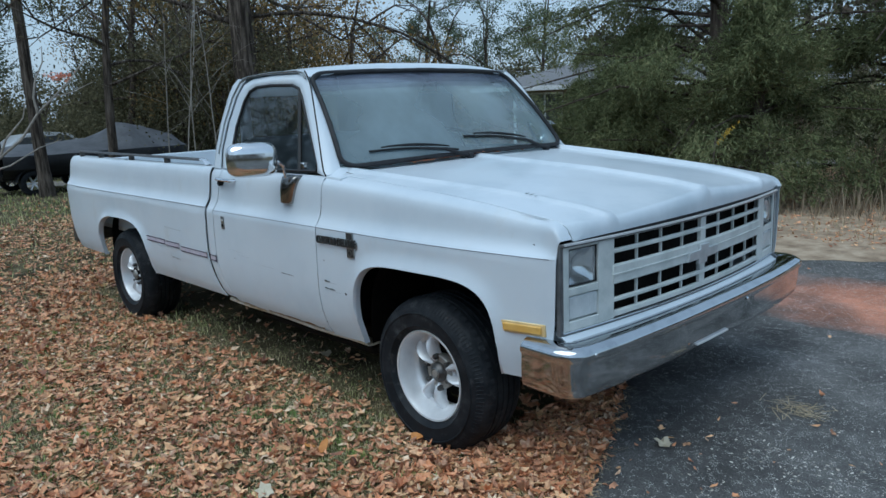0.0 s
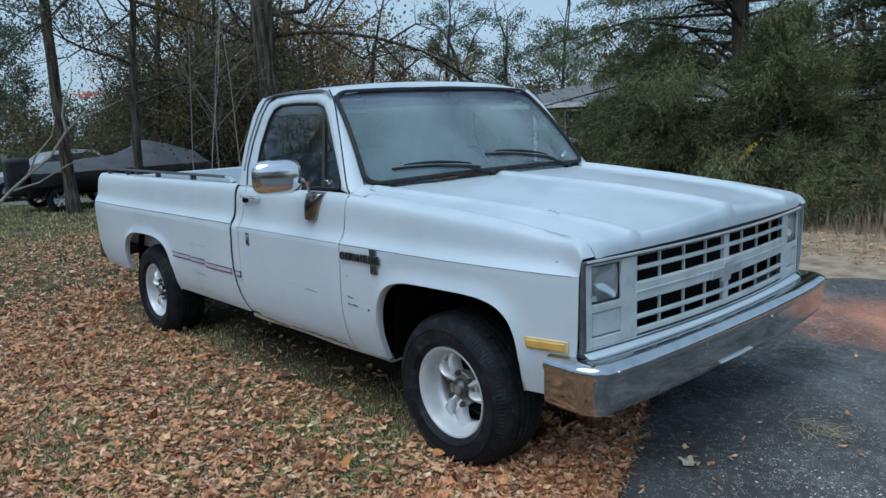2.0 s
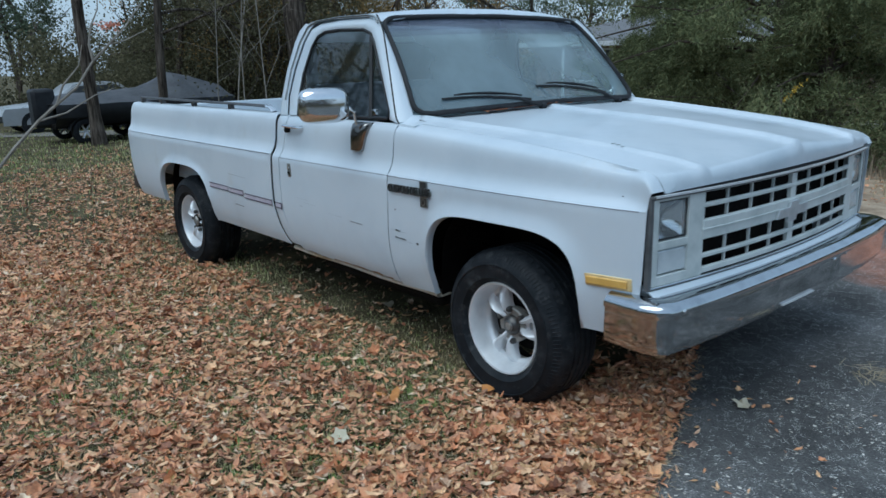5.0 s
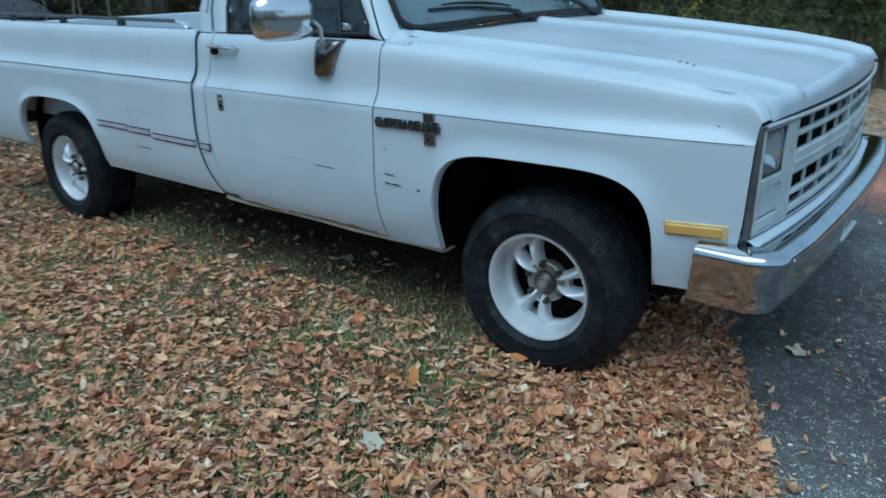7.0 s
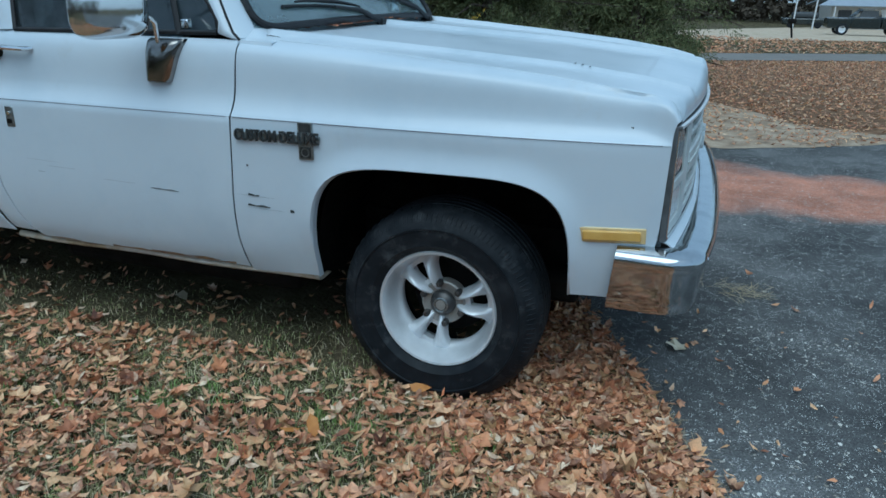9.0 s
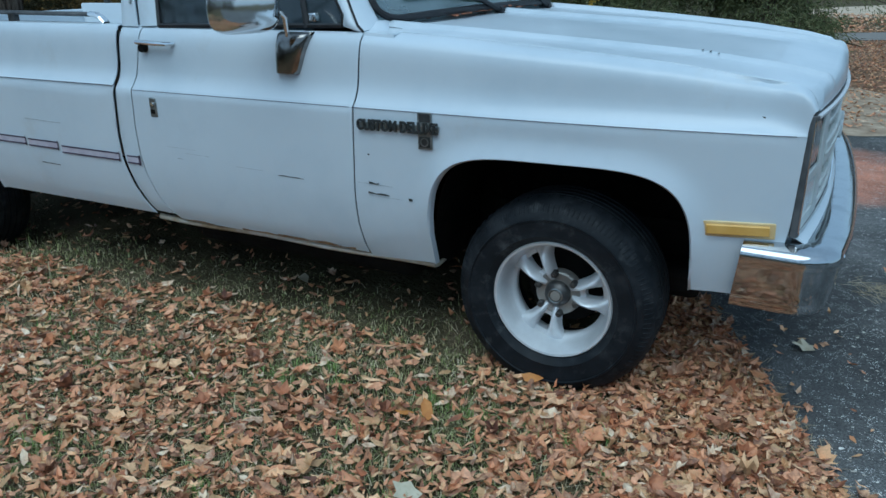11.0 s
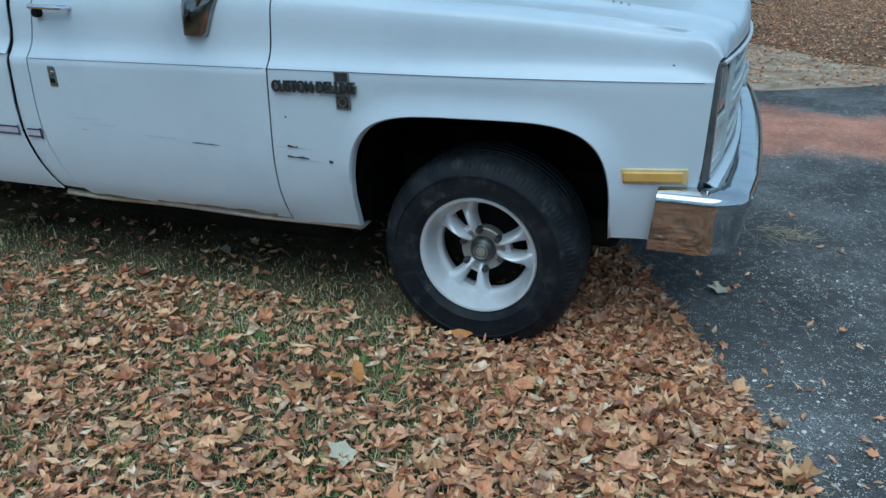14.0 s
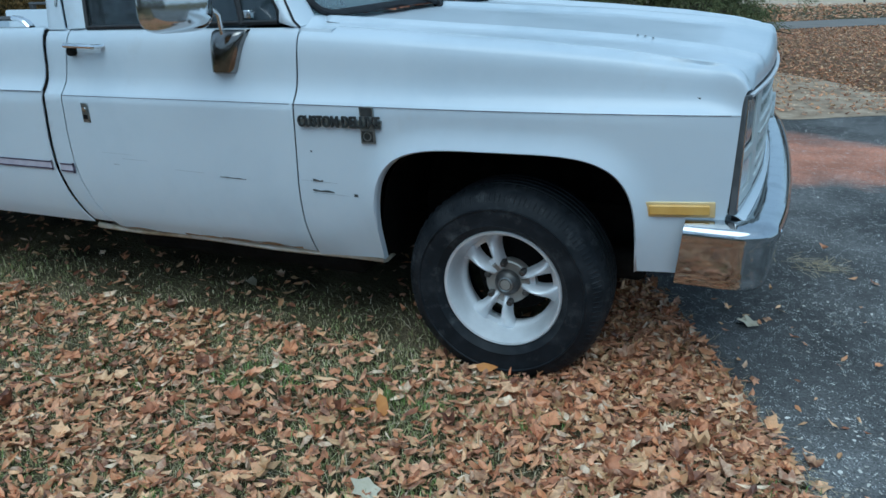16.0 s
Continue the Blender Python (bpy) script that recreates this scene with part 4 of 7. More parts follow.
part("windscreen_gasket", tube([(p[0] + 0.008, p[1], p[2] + 0.006) for p in corner_path()], 0.0135, 8, flat=0.9), GASKET, truck, "black rubber windscreen gasket")


def roof_z(x, y):
    s = (y - YC) / (YC - 0.235)
    f = (x + 1.40) / 0.40
    return 1.712 + 0.050 * (1 - abs(s) ** 2.6) - 0.012 * f * f


rows = []
for i in range(25):
    u = i / 24
    row = []
    for j in range(41):
        s = -1 + 2 * j / 40
        y = YC + s * (YC - 0.236)
        xf = -1.070 + 0.072 * (1 - s * s)
        xr = -1.785
        x = xf + (xr - xf) * u
        z = roof_z(x, y)
        if u < 0.12:
            z -= 0.030 * (1 - u / 0.12) ** 2.5
        if u > 0.85:
            z -= 0.05 * ((u - 0.85) / 0.15) ** 2
        row.append((x, y, z))
    rows.append(row)
cab = part("roof", grid(rows), WHITE, truck, "white cab roof", solid=0.004, sharp=60)
for left in (False, True):
    lean = lambda z: 0.070 + (z - 1.19) * 0.33
    # front pillar between gasket and door frame
    pa = [(-0.704, 1.198), (-0.735, 1.222), (-0.86, 1.43), (-0.995, 1.642), (-1.05, 1.694), (-1.075, 1.712)]
    rows = []
    for i in range(13):
        v = i / 12
        w = ws(-0.004, v - 0.03 * (1 - v) ** 6)
        px, pz = float(np.interp(v, np.linspace(0, 1, 6), [p[0] for p in pa])), float(np.interp(v, np.linspace(0, 1, 6), [p[1] for p in pa]))
        a = Vector(w)
        b = Vector((px, lean(pz) + 0.006, pz))
        mid = (a + b) / 2 + Vector((0.002, -0.006, 0.0))
        rows.append([side(p, left) for p in (a, a * 0.65 + mid * 0.35 + Vector((0.004, -0.004, 0)), mid, b * 0.7 + mid * 0.3 + Vector((0, -0.003, 0)), b)])
    edge = [r[-1] for r in rows]
    part("front_pillar", grid(rows), WHITE, truck, solid=0.006, sharp=60)
    part("door_gap_seal", tube([(x + 0.002, y + (0.002 if left else -0.002), z) for x, y, z in edge], 0.0042, 6), GASKET, truck)
    # rear pillar
    fr = [(-1.748, 1.195), (-1.785, 1.30), (-1.780, 1.45), (-1.740, 1.60), (-1.695, 1.668), (-1.66, 1.69)]
    bk = [(-1.862, 1.195), (-1.885, 1.30), (-1.890, 1.45), (-1.865, 1.60), (-1.835, 1.665), (-1.79, 1.70)]
    rows = []
    for (xa, za), (xb, zb) in zip(fr, bk):
        rows.append([side(p, left) for p in ((xa, lean(za), za), (xa * 0.5 + xb * 0.5, lean((za + zb) / 2) + 0.002, (za + zb) / 2), (xb + 0.02, lean(zb) + 0.008, zb), (xb, lean(zb) + 0.035, zb), (xb - 0.005, lean(zb) + 0.14, zb))])
    part("rear_pillar", grid(rows), WHITE, truck, solid=0.006, sharp=60)
    # drip moulding
    dr = [(-1.800, 1.28), (-1.805, 1.45), (-1.77, 1.60), (-1.715, 1.682), (-1.63, 1.708), (-1.40, 1.718), (-1.14, 1.714), (-1.075, 1.704), (-1.035, 1.672)]
    part("drip_rail", tube([side((x, lean(z) - 0.006, z), left) for x, z in dr], 0.0055, 6), BADGE_RIM, truck, "dull drip moulding")
# cab back wall with its window
bm = bmesh.new()
for a, b in (((-1.875, 0.20, 0.55), (-1.885, 2 * YC - 0.20, 1.27)), ((-1.84, 0.33, 1.60), (-1.84, 2 * YC - 0.33, 1.695))):
    box(a[0] - 0.012, a[0] + 0.012, a[1], b[1], a[2], b[2], bm)
for y0, y1 in ((0.29, 0.36), (2 * YC - 0.36, 2 * YC - 0.29)):
    box(-1.88, -1.86, y0, y1, 1.27, 1.62, bm)
part("cab_back", bm, WHITE, truck, smooth=False)
part("rear_window", box(-1.872, -1.868, 0.36, 2 * YC - 0.36, 1.27, 1.62), SIDEGLASS, truck, smooth=False)

# interior
part("dashboard", grid([[(x, y, z) for y in np.linspace(0.16, 2 * YC - 0.16, 8)] for x, z in ((-0.60, 1.20), (-0.75, 1.215), (-0.95, 1.205), (-1.02, 1.17), (-1.00, 1.0), (-0.92, 0.8))]), DASH, truck, solid=0.01)
bm = box(-1.72, -1.28, 0.22, 2 * YC - 0.22, 0.66, 0.88)
box(-1.80, -1.64, 0.22, 2 * YC - 0.22, 0.80, 1.36, bm)
part("bench_seat", bm, SEAT, truck, "grey-blue bench seat", bevel=0.05)
wheel_pts = []
cw = Vector((-1.13, 1.47, 1.20))
for t in np.linspace(0, 2 * math.pi, 33):
    p = Vector((0, math.cos(t) * 0.19, math.sin(t) * 0.19))
    p.rotate(Euler((0, radians(-40), 0)))
    wheel_pts.append(cw + p)
bm = tube(wheel_pts, 0.013, 8, caps=False)
tube([cw + Vector((0.03, -0.18, 0)), cw + Vector((0.05, 0, 0)), cw + Vector((0.03, 0.18, 0))], 0.014, 6, bm)
tube([cw + Vector((0.05, 0, 0)), (-0.85, 1.47, 1.02)], 0.025, 8, bm)
part("steering_wheel", bm, DASH, truck)
bm = box(-0.69, -1.86, 0.15, 2 * YC - 0.15, 0.42, 0.46)
part("cab_floor", bm, BLACK, truck, smooth=False)
bm = box(-1.02, -0.66, 0.20, 2 * YC - 0.20, 0.45, 1.15)
part("firewall", bm, BLACK, truck, smooth=False)
for left in (False, True):
    ys = sorted((side((0, 0.10, 0), left)[1], side((0, 0.125, 0), left)[1]))
    bm = box(-0.74, -0.70, *ys, 0.42, 1.18)
    box(-1.87, -1.60, *ys, 0.42, 1.18, bm)
    box(-1.60, -0.74, *ys, 0.42, 0.47, bm)
    box(-1.62, -0.74, *ys, 0.47, 1.17, bm)
    part("door_jamb", bm, DASH, truck, smooth=False)
part("rear_view_mirror", box(-1.03, -1.015, YC - 0.11, YC + 0.11, 1.585, 1.64), BLACK, truck, bevel=0.008)

# ---- bed ----
bm = box(-4.38, -1.90, 0.16, 2 * YC - 0.16, 0.63, 0.66)
for k in range(9):
    box(-4.36, -1.92, 0.26 + 0.185 * k, 0.31 + 0.185 * k, 0.655, 0.675, bm)
part("bed_floor", bm, BEDM, truck, smooth=False)
bm = box(-1.945, -1.905, 0.12, 2 * YC - 0.12, 0.60, 1.15)
tube([(-1.925, 0.12, 1.16), (-1.925, 2 * YC - 0.12, 1.16)], 0.022, 8, bm)
part("bed_head_panel", bm, BEDM, truck)
bm = box(-4.40, -4.36, 0.13, 2 * YC - 0.13, 0.66, 1.16)
part("tailgate", bm, WHITE, truck, bevel=0.012)
bm = box(-4.56, -4.44, 0.07, 2 * YC - 0.07, 0.46, 0.59)
part("rear_bumper", bm, STEEL, truck, bevel=0.015)
for left in (False, True):
    ys = sorted((side((0, 0.17, 0), left)[1], side((0, 0.34, 0), left)[1]))
    bm = box(-3.75, -2.72, *ys, 0.60, 0.86)
    part("wheel_house", bm, BEDM, truck, bevel=0.08)

# ---- underbody ----
for left in (False, True):
    ys = sorted((side((0, 0.50, 0), left)[1], side((0, 0.58, 0), left)[1]))
    part("frame_rail", box(-4.35, 0.60, *ys, 0.40, 0.55), BLACK, truck, bevel=0.01)
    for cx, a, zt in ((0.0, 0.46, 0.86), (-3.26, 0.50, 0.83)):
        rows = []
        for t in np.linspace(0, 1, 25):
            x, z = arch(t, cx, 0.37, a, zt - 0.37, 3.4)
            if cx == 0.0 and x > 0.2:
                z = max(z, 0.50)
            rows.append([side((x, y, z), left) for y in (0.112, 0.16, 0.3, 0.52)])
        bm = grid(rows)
        part("wheel_well", bm, WELL, truck, "wheel well with its shade set into a near-black colour", solid=0.004)
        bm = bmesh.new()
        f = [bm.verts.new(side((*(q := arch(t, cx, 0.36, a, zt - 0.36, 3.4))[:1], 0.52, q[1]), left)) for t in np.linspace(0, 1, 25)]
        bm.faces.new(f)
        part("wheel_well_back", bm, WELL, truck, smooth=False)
bm = box(-0.62, 0.60, 0.54, 2 * YC - 0.54, 0.36, 0.72)
part("engine", bm, BLACK, truck, bevel=0.04)
# unseen boxes added below the truck to keep out light from the far side
part("front_crossmember", box(-0.46, 0.42, 0.36, 2 * YC - 0.36, 0.31, 0.42), BLACK, truck, bevel=0.03)
for left in (False, True):
    ys = sorted((side((0, 0.24, 0), left)[1], side((0, 0.48, 0), left)[1]))
    part("fuel_tank", box(-1.75, -0.62, *ys, 0.25, 0.44), BLACK, truck, bevel=0.04)
bm = tube([(-0.8, 1.2, 0.40), (-2.0, 1.2, 0.38), (-3.3, 1.2, 0.40)], 0.05, 8)
tube([(-3.326, 0.1, 0.335), (-3.326, 2 * YC - 0.1, 0.335)], 0.05, 8, bm)
tube([(0, 0.2, 0.34), (0, 2 * YC - 0.2, 0.34)], 0.04, 8, bm)
part("axle_and_driveshaft", bm, BLACK, truck)
bm = tube([(-4.40, 0.10, 0.50), (-4.47, 0.12, 0.47), (-4.48, 0.2, 0.46)], 0.028, 8)
part("exhaust_tip", bm, BLACK, truck)

# ---- wheels ----
TYRE_R = 0.346


def build_wheel(cx, cy, cz, left, angle, dish=0.0):
    """cy: the plane of the rim's outer lip on the right side."""
    s = -1 if left else 1
    yy = (2 * YC - cy) if left else cy
    c = (cx, yy, cz)
    rim_prof = [(0.196, 0.016), (0.203, 0.010), (0.205, 0.0), (0.201, -0.005), (0.194, -0.003), (0.190, 0.006), (0.186, 0.018), (0.181, 0.036), (0.177, 0.054), (0.172, 0.070), (0.166, 0.080)]
    bm = lathe([(r, y * s) for r, y in rim_prof], c, 64)
    lathe([(r, y * s) for r, y in ((0.166, 0.080), (0.159, 0.086), (0.156, 0.096), (0.159, 0.112), (0.168, 0.14))], c, 64, bm)
    wheel = part("wheel", bm, ALUM, truck, "silver six-spoke alloy wheel", sharp=45)
    bm = lathe([(r, y * s) for r, y in ((0.001, 0.070), (0.064, 0.070), (0.072, 0.067), (0.077, 0.070), (0.079, 0.080), (0.076, 0.11), (0.001, 0.115))], c, 40)
    rim_y, yy = yy, yy - s * dish
    c = (cx, yy, cz)
    part("hub_flange", bm, STEEL_LIGHT, wheel)
    # spokes in three pairs, from the hub flange out to the barrel
    for k in range(6):
        a = radians(angle + 120 * (k // 2) + (17.5 if k % 2 else -17.5))
        rows = []
        for r, w, y, cr in ((0.050, 0.012, 0.072, 0.006), (0.070, 0.0125, 0.064, 0.014), (0.088, 0.0135, 0.060, 0.018), (0.110, 0.0150, 0.059, 0.019), (0.132, 0.0175, 0.061, 0.017), (0.150, 0.0225, 0.066, 0.012), (0.163, 0.032, 0.070, 0.006), (0.176, 0.047, 0.071, 0.0)):
            row = []
            for q, d in ((-1.25, 0.036), (-1.1, 0.014), (-0.85, 0.002), (-0.45, -cr), (0.0, -cr * 1.3), (0.45, -cr), (0.85, 0.002), (1.1, 0.014), (1.25, 0.036)):
                lx, lz = r, w * q
                row.append((cx + lx * math.cos(a) - lz * math.sin(a), yy + s * (y + d), cz + lx * math.sin(a) + lz * math.cos(a)))
            rows.append(row)
        part("spoke", grid(rows), ALUM, wheel, sharp=60)
    # webs that tie each pair of spokes together at hub and barrel
    for k in range(3):
        for r0, r1, d0, d1, half in ((0.055, 0.104, 0.072, 0.075, 17), (0.145, 0.174, 0.078, 0.073, 21)):
            rows = []
            for q in np.linspace(-half, half, 9):
                a = radians(angle + 120 * k + q)
                cut = 0.010 * (1 - (q / half) ** 2)
                ra, rb = (r0, r1 - cut) if r0 < 0.1 else (r0 + cut, r1)
                rows.append([(cx + r * math.cos(a), yy + s * d, cz + r * math.sin(a)) for r, d in ((ra, d0 + 0.03), (ra, d0), (rb, d1), (rb, d1 + 0.03))])
            part("spoke_web", grid(rows), ALUM, wheel, sharp=50)
    yy, hub_y = rim_y, yy
    c = (cx, yy, cz)
    T = TYRE_R
    prof = [(0.196, 0.012), (0.204, 0.004), (0.212, -0.010), (0.226, -0.020), (0.228, -0.0235), (0.232, -0.0235), (0.234, -0.023), (0.262, -0.030), (0.281, -0.029), (0.283, -0.0325), (0.287, -0.0325), (0.289, -0.027), (0.306, -0.020), (0.322, -0.008), (0.334, 0.008), (0.341, 0.022), (0.344, 0.04)]
    for g in (0.072, 0.105, 0.138, 0.171):
        prof += [(T, g - 0.012), (T, g - 0.006), (T - 0.008, g - 0.004), (T - 0.008, g + 0.001), (T, g + 0.003)]
    prof += [(0.343, 0.20), (0.334, 0.222), (0.306, 0.245), (0.26, 0.25), (0.21, 0.235), (0.196, 0.22)]
    bm = lathe([(r, y * s) for r, y in prof], c, 72)
    part("tyre", bm, RUBBER, wheel, "black all-terrain tyre with dusty sidewall", sharp=35)
    bm = bmesh.new()
    for k in range(120):
        a0 = 2 * math.pi * k / 120
        rows = []
        for aa, up in ((a0, 0.0), (a0 + 0.004, 0.0016), (a0 + 0.013, 0.0016), (a0 + 0.017, 0.0)):
            rows.append([(cx + r * math.cos(aa), yy + s * (y - up), cz + r * math.sin(aa)) for r, y in ((0.309, -0.019), (0.322, -0.009), (0.332, 0.004))])
        grid(rows, bm)
    part("shoulder_ribs", bm, RUBBER, wheel, smooth=False)
    # shoulder tread blocks
    bm = bmesh.new()
    for k in range(60):
        a0 = 2 * math.pi * k / 60
        for y0, y1 in ((0.012, 0.050),):
            pts = []
            for aa in (a0, a0 + 0.062):
                for y, r in ((y0 + 0.004, 0.338), (y1, T + 0.003)):
                    pts.append((cx + r * math.cos(aa), yy + s * y, cz + r * math.sin(aa)))
            o = [Vector(p) + (Vector((cx, 0, cz)) - Vector((p[0], 0, p[2]))).normalized() * 0.014 for p in pts]
            v = [bm.verts.new(p) for p in pts] + [bm.verts.new(p) for p in o]
            for f in ((0, 1, 3, 2), (0, 4, 5, 1), (2, 3, 7, 6), (0, 2, 6, 4), (1, 5, 7, 3)):
                bm.faces.new([v[i] for i in f])
    part("tread_shoulder", bm, RUBBER, wheel, smooth=False)
    yy = hub_y
    c = (cx, yy, cz)
    bm = lathe([(r, y * s) for r, y in ((0.001, 0.040), (0.026, 0.040), (0.029, 0.042), (0.031, 0.046), (0.036, 0.050), (0.042, 0.056), (0.046, 0.074))], c, 28)
    cap = part("hub_cap", bm, STEEL if dish == 0 else STEEL_LIGHT, wheel, "dull grey hub cap")
    part("cap_disc", lathe([(r, y * s) for r, y in ((0.001, 0.0385), (0.017, 0.0385), (0.0185, 0.041))], c, 20), STEEL_LIGHT, cap)
    bm = lathe([(r, y * s) for r, y in ((0.020, 0.0395), (0.0235, 0.038), (0.0265, 0.0395), (0.0265, 0.044), (0.020, 0.044))], c, 24)
    part("cap_ring", bm, BADGE_RIM, cap)
    for k in range(6):
        a = radians(angle + 30 + 60 * k)
        n = (cx + 0.071 * math.cos(a), yy, cz + 0.071 * math.sin(a))
        bm = lathe([(r, y * s) for r, y in ((0.001, 0.046), (0.008, 0.046), (0.012, 0.050), (0.0135, 0.074))], n, 6)
        part("lug_nut", bm, STEEL, wheel)
    bm = lathe([(r, y * s) for r, y in ((0.001, 0.16), (0.135, 0.16), (0.14, 0.17), (0.14, 0.22))], c, 32)
    part("brake_drum", bm, BLACK, wheel)
    return wheel


build_wheel(0.0, 0.05, 0.362, False, 9)
build_wheel(-3.326, 0.07, 0.334, False, 20, 0.022)
build_wheel(0.0, 0.05, 0.362, True, 30)
build_wheel(-3.326, 0.07, 0.334, True, 50, 0.022)

# ---- front end ----
YN = 1.0
def front_x(y):
    """How far forward the nose reaches across its width."""
    s = (y - YN) / (YN - 0.095)
    return 0.690 + 0.072 * (1 - s * s)


def face_box(y0, y1, z0, z1, x0, x1, bm=None, n=1, slope=0.0):
    """A bar across the nose that follows its bow; x0 and x1 are measured from the nose line."""
    bm = bm or bmesh.new()
    cuts = np.linspace(y0, y1, n + 1)
    rings = []
    for y in cuts:
        f = front_x(y)
        rings.append([bm.verts.new((f + x, y, z)) for x, z in ((x0, z0), (x1, z0), (x1 + slope, z1), (x0, z1))])
    for a, b in zip(rings, rings[1:]):
        for i in range(4):
            j = (i + 1) % 4
            bm.faces.new((a[i], a[j], b[j], b[i]))
    bm.faces.new(rings[0])
    bm.faces.new(rings[-1][::-1])
    return bm


Y0, Y1 = 0.084, 2 * YN - 0.084
ZT, ZB = 1.014, 0.672
bm = face_box(Y0 + 0.004, Y1 - 0.004, ZT - 0.013, ZT, -0.012, 0.013, n=16)
face_box(Y0 + 0.006, Y1 - 0.006, ZB, ZB + 0.014, -0.012, 0.006, bm, 16)
face_box(Y0, Y0 + 0.015, ZB, ZT, -0.016, 0.004, bm)
face_box(Y1 - 0.015, Y1, ZB, ZT, -0.016, 0.004, bm)
grille = part("grille_surround", bm, DARK_TRIM, truck, "bright metal trim round the grille", bevel=0.003)
part("hood_gap", face_box(Y0 + 0.065, Y1 - 0.065, ZT, ZT + 0.010, -0.05, -0.004, n=16), GASKET, grille, smooth=False)
for ya in (Y0 + 0.010, Y1 - 0.013):
    part("trim_bead", face_box(ya, ya + 0.003, ZB + 0.012, ZT - 0.012, 0.002, 0.0065), CHROME, grille, smooth=False)
part("trim_bead", face_box(Y0 + 0.012, Y1 - 0.012, ZB + 0.009, ZB + 0.014, 0.004, 0.0085, n=16), CHROME, grille, smooth=False)
part("trim_bead", face_box(Y0 + 0.012, Y1 - 0.012, ZT - 0.006, ZT + 0.001, 0.006, 0.0165, n=16), ALUM, grille, smooth=False)
bm = face_box(Y0 + 0.01, Y1 - 0.01, ZB + 0.01, ZT - 0.012, -0.16, -0.12, n=10)
part("radiator_panel", bm, BLACK, truck, smooth=False)
GA, GB = 0.360, 1.640
bm = face_box(GA, GB, 0.996, 1.001, -0.016, 0.000, n=14)
part("grille_bar", bm, PLASTIC, grille, bevel=0.003)
for z0, z1, fwd in ((0.940, 0.957, 0.003), (0.749, 0.766, 0.003), (0.690, 0.714, 0.002)):
    part("grille_bar", face_box(GA, GB, z0, z1, -0.015, fwd, n=14), PLASTIC, grille, bevel=0.004)
part("grille_band", face_box(GA, GB, 0.820, 0.896, -0.015, 0.006, n=14), PLASTIC, grille, bevel=0.006)
part("band_ridge", face_box(GA, GB, 0.857, 0.862, 0.002, 0.010, n=14), PLASTIC, grille)
for k in range(9):
    y = GA + (GB - GA) * k / 8
    w = 0.022 if k == 4 else (0.012 if k in (0, 8) else 0.0035)
    for z0, z1 in ((0.714, 0.820), (0.896, 0.998)):
        part("grille_upright", face_box(y - w, y + w, z0, z1, -0.015, 0.001 if k == 4 else -0.005), PLASTIC, grille, smooth=False)
bm = bmesh.new()
bt = [(0.985 + a, 0.845 + b) for a, b in ((-0.122, 0.018), (-0.036, 0.018), (-0.030, 0.040), (0.046, 0.040), (0.040, 0.018), (0.126, 0.018), (0.114, -0.022), (0.030, -0.022), (0.026, -0.044), (-0.050, -0.044), (-0.044, -0.022), (-0.134, -0.022))]
plate([(front_x(y) + 0.004, y, z) for y, z in bt], (1, 0, 0), 0.014, bm)
part("grille_emblem", bm, EMBLEM, grille, "plain grey emblem plate", bevel=0.003)
for left in (False, True):
    def sy(a, b):
        return (a, b) if not left else (2 * YN - b, 2 * YN - a)
    bm = bmesh.new()
    for a, b, z0, z1, fwd in ((0.101, 0.130, 0.682, 1.001, 0.002), (0.284, 0.372, 0.682, 1.001, 0.002), (0.130, 0.284, 0.816, 0.846, 0.002), (0.130, 0.284, 0.682, 0.720, 0.002), (0.130, 0.284, 0.990, 1.001, 0.0)):
        face_box(*sy(a, b), z0, z1, -0.022, fwd, bm)
    bezel = part("headlight_bezel", bm, PLASTIC, truck, "grey plastic headlamp surround", bevel=0.003)
    a, b = sy(0.130, 0.286)
    part("lamp_recess", face_box(a, b, 0.716, 0.986, -0.07, -0.055), BLACK, bezel, smooth=False)
    a, b = sy(0.134, 0.280)
    rows = []
    for i in range(11):
        z = 0.852 + 0.134 * i / 10
        q = 1 - (2 * i / 10 - 1) ** 2
        rows.append([(front_x(y) - 0.016 - 0.035 * q * (1 - (2 * j / 12 - 1) ** 2), y, z) for j, y in enumerate(np.linspace(a, b, 13))])
    lampob = part("headlight", grid(rows), CHROME, truck, "rectangular sealed-beam headlight")
    rows = []
    for i in range(9):
        z = 0.850 + 0.138 * i / 8
        q = 1 - (2 * i / 8 - 1) ** 4
        rows.append([(front_x(y) - 0.010 + 0.009 * q * (1 - (2 * j / 24 - 1) ** 4) + 0.0012 * (j % 2), y, z) for j, y in enumerate(np.linspace(a, b, 25))])
    part("lens", grid(rows), LAMPGLASS, lampob, "ribbed glass lens with pale reflections painted in")
    rim = [(front_x(y) - 0.008, y, z) for y, z in ((a, 0.852), (b, 0.852), (b, 0.987), (a, 0.987), (a, 0.852))]
    part("lamp_rim", tube(rim, 0.004, 6), GASKET, lampob)
    a, b = sy(0.134, 0.284)
    part("turn_signal", face_box(a, b, 0.724, 0.812, -0.045, -0.005, n=3), LENS, truck, "clear ribbed turn signal lens", bevel=0.006)
    bm = bmesh.new()
    for k in range(14):
        y = a + 0.008 + (b - a - 0.016) * k / 13
        face_box(y - 0.0022, y + 0.0022, 0.730, 0.806, -0.007, -0.002, bm)
    part("signal_ribs", bm, LENS, [o for o in scene.objects if o.name.startswith("turn_signal")][-1], smooth=False)
# panel between grille and bumper
part("valance", face_box(0.115, 2 * YN - 0.115, 0.56, 0.676, -0.06, -0.012, n=12), WHITE, truck, smooth=False)


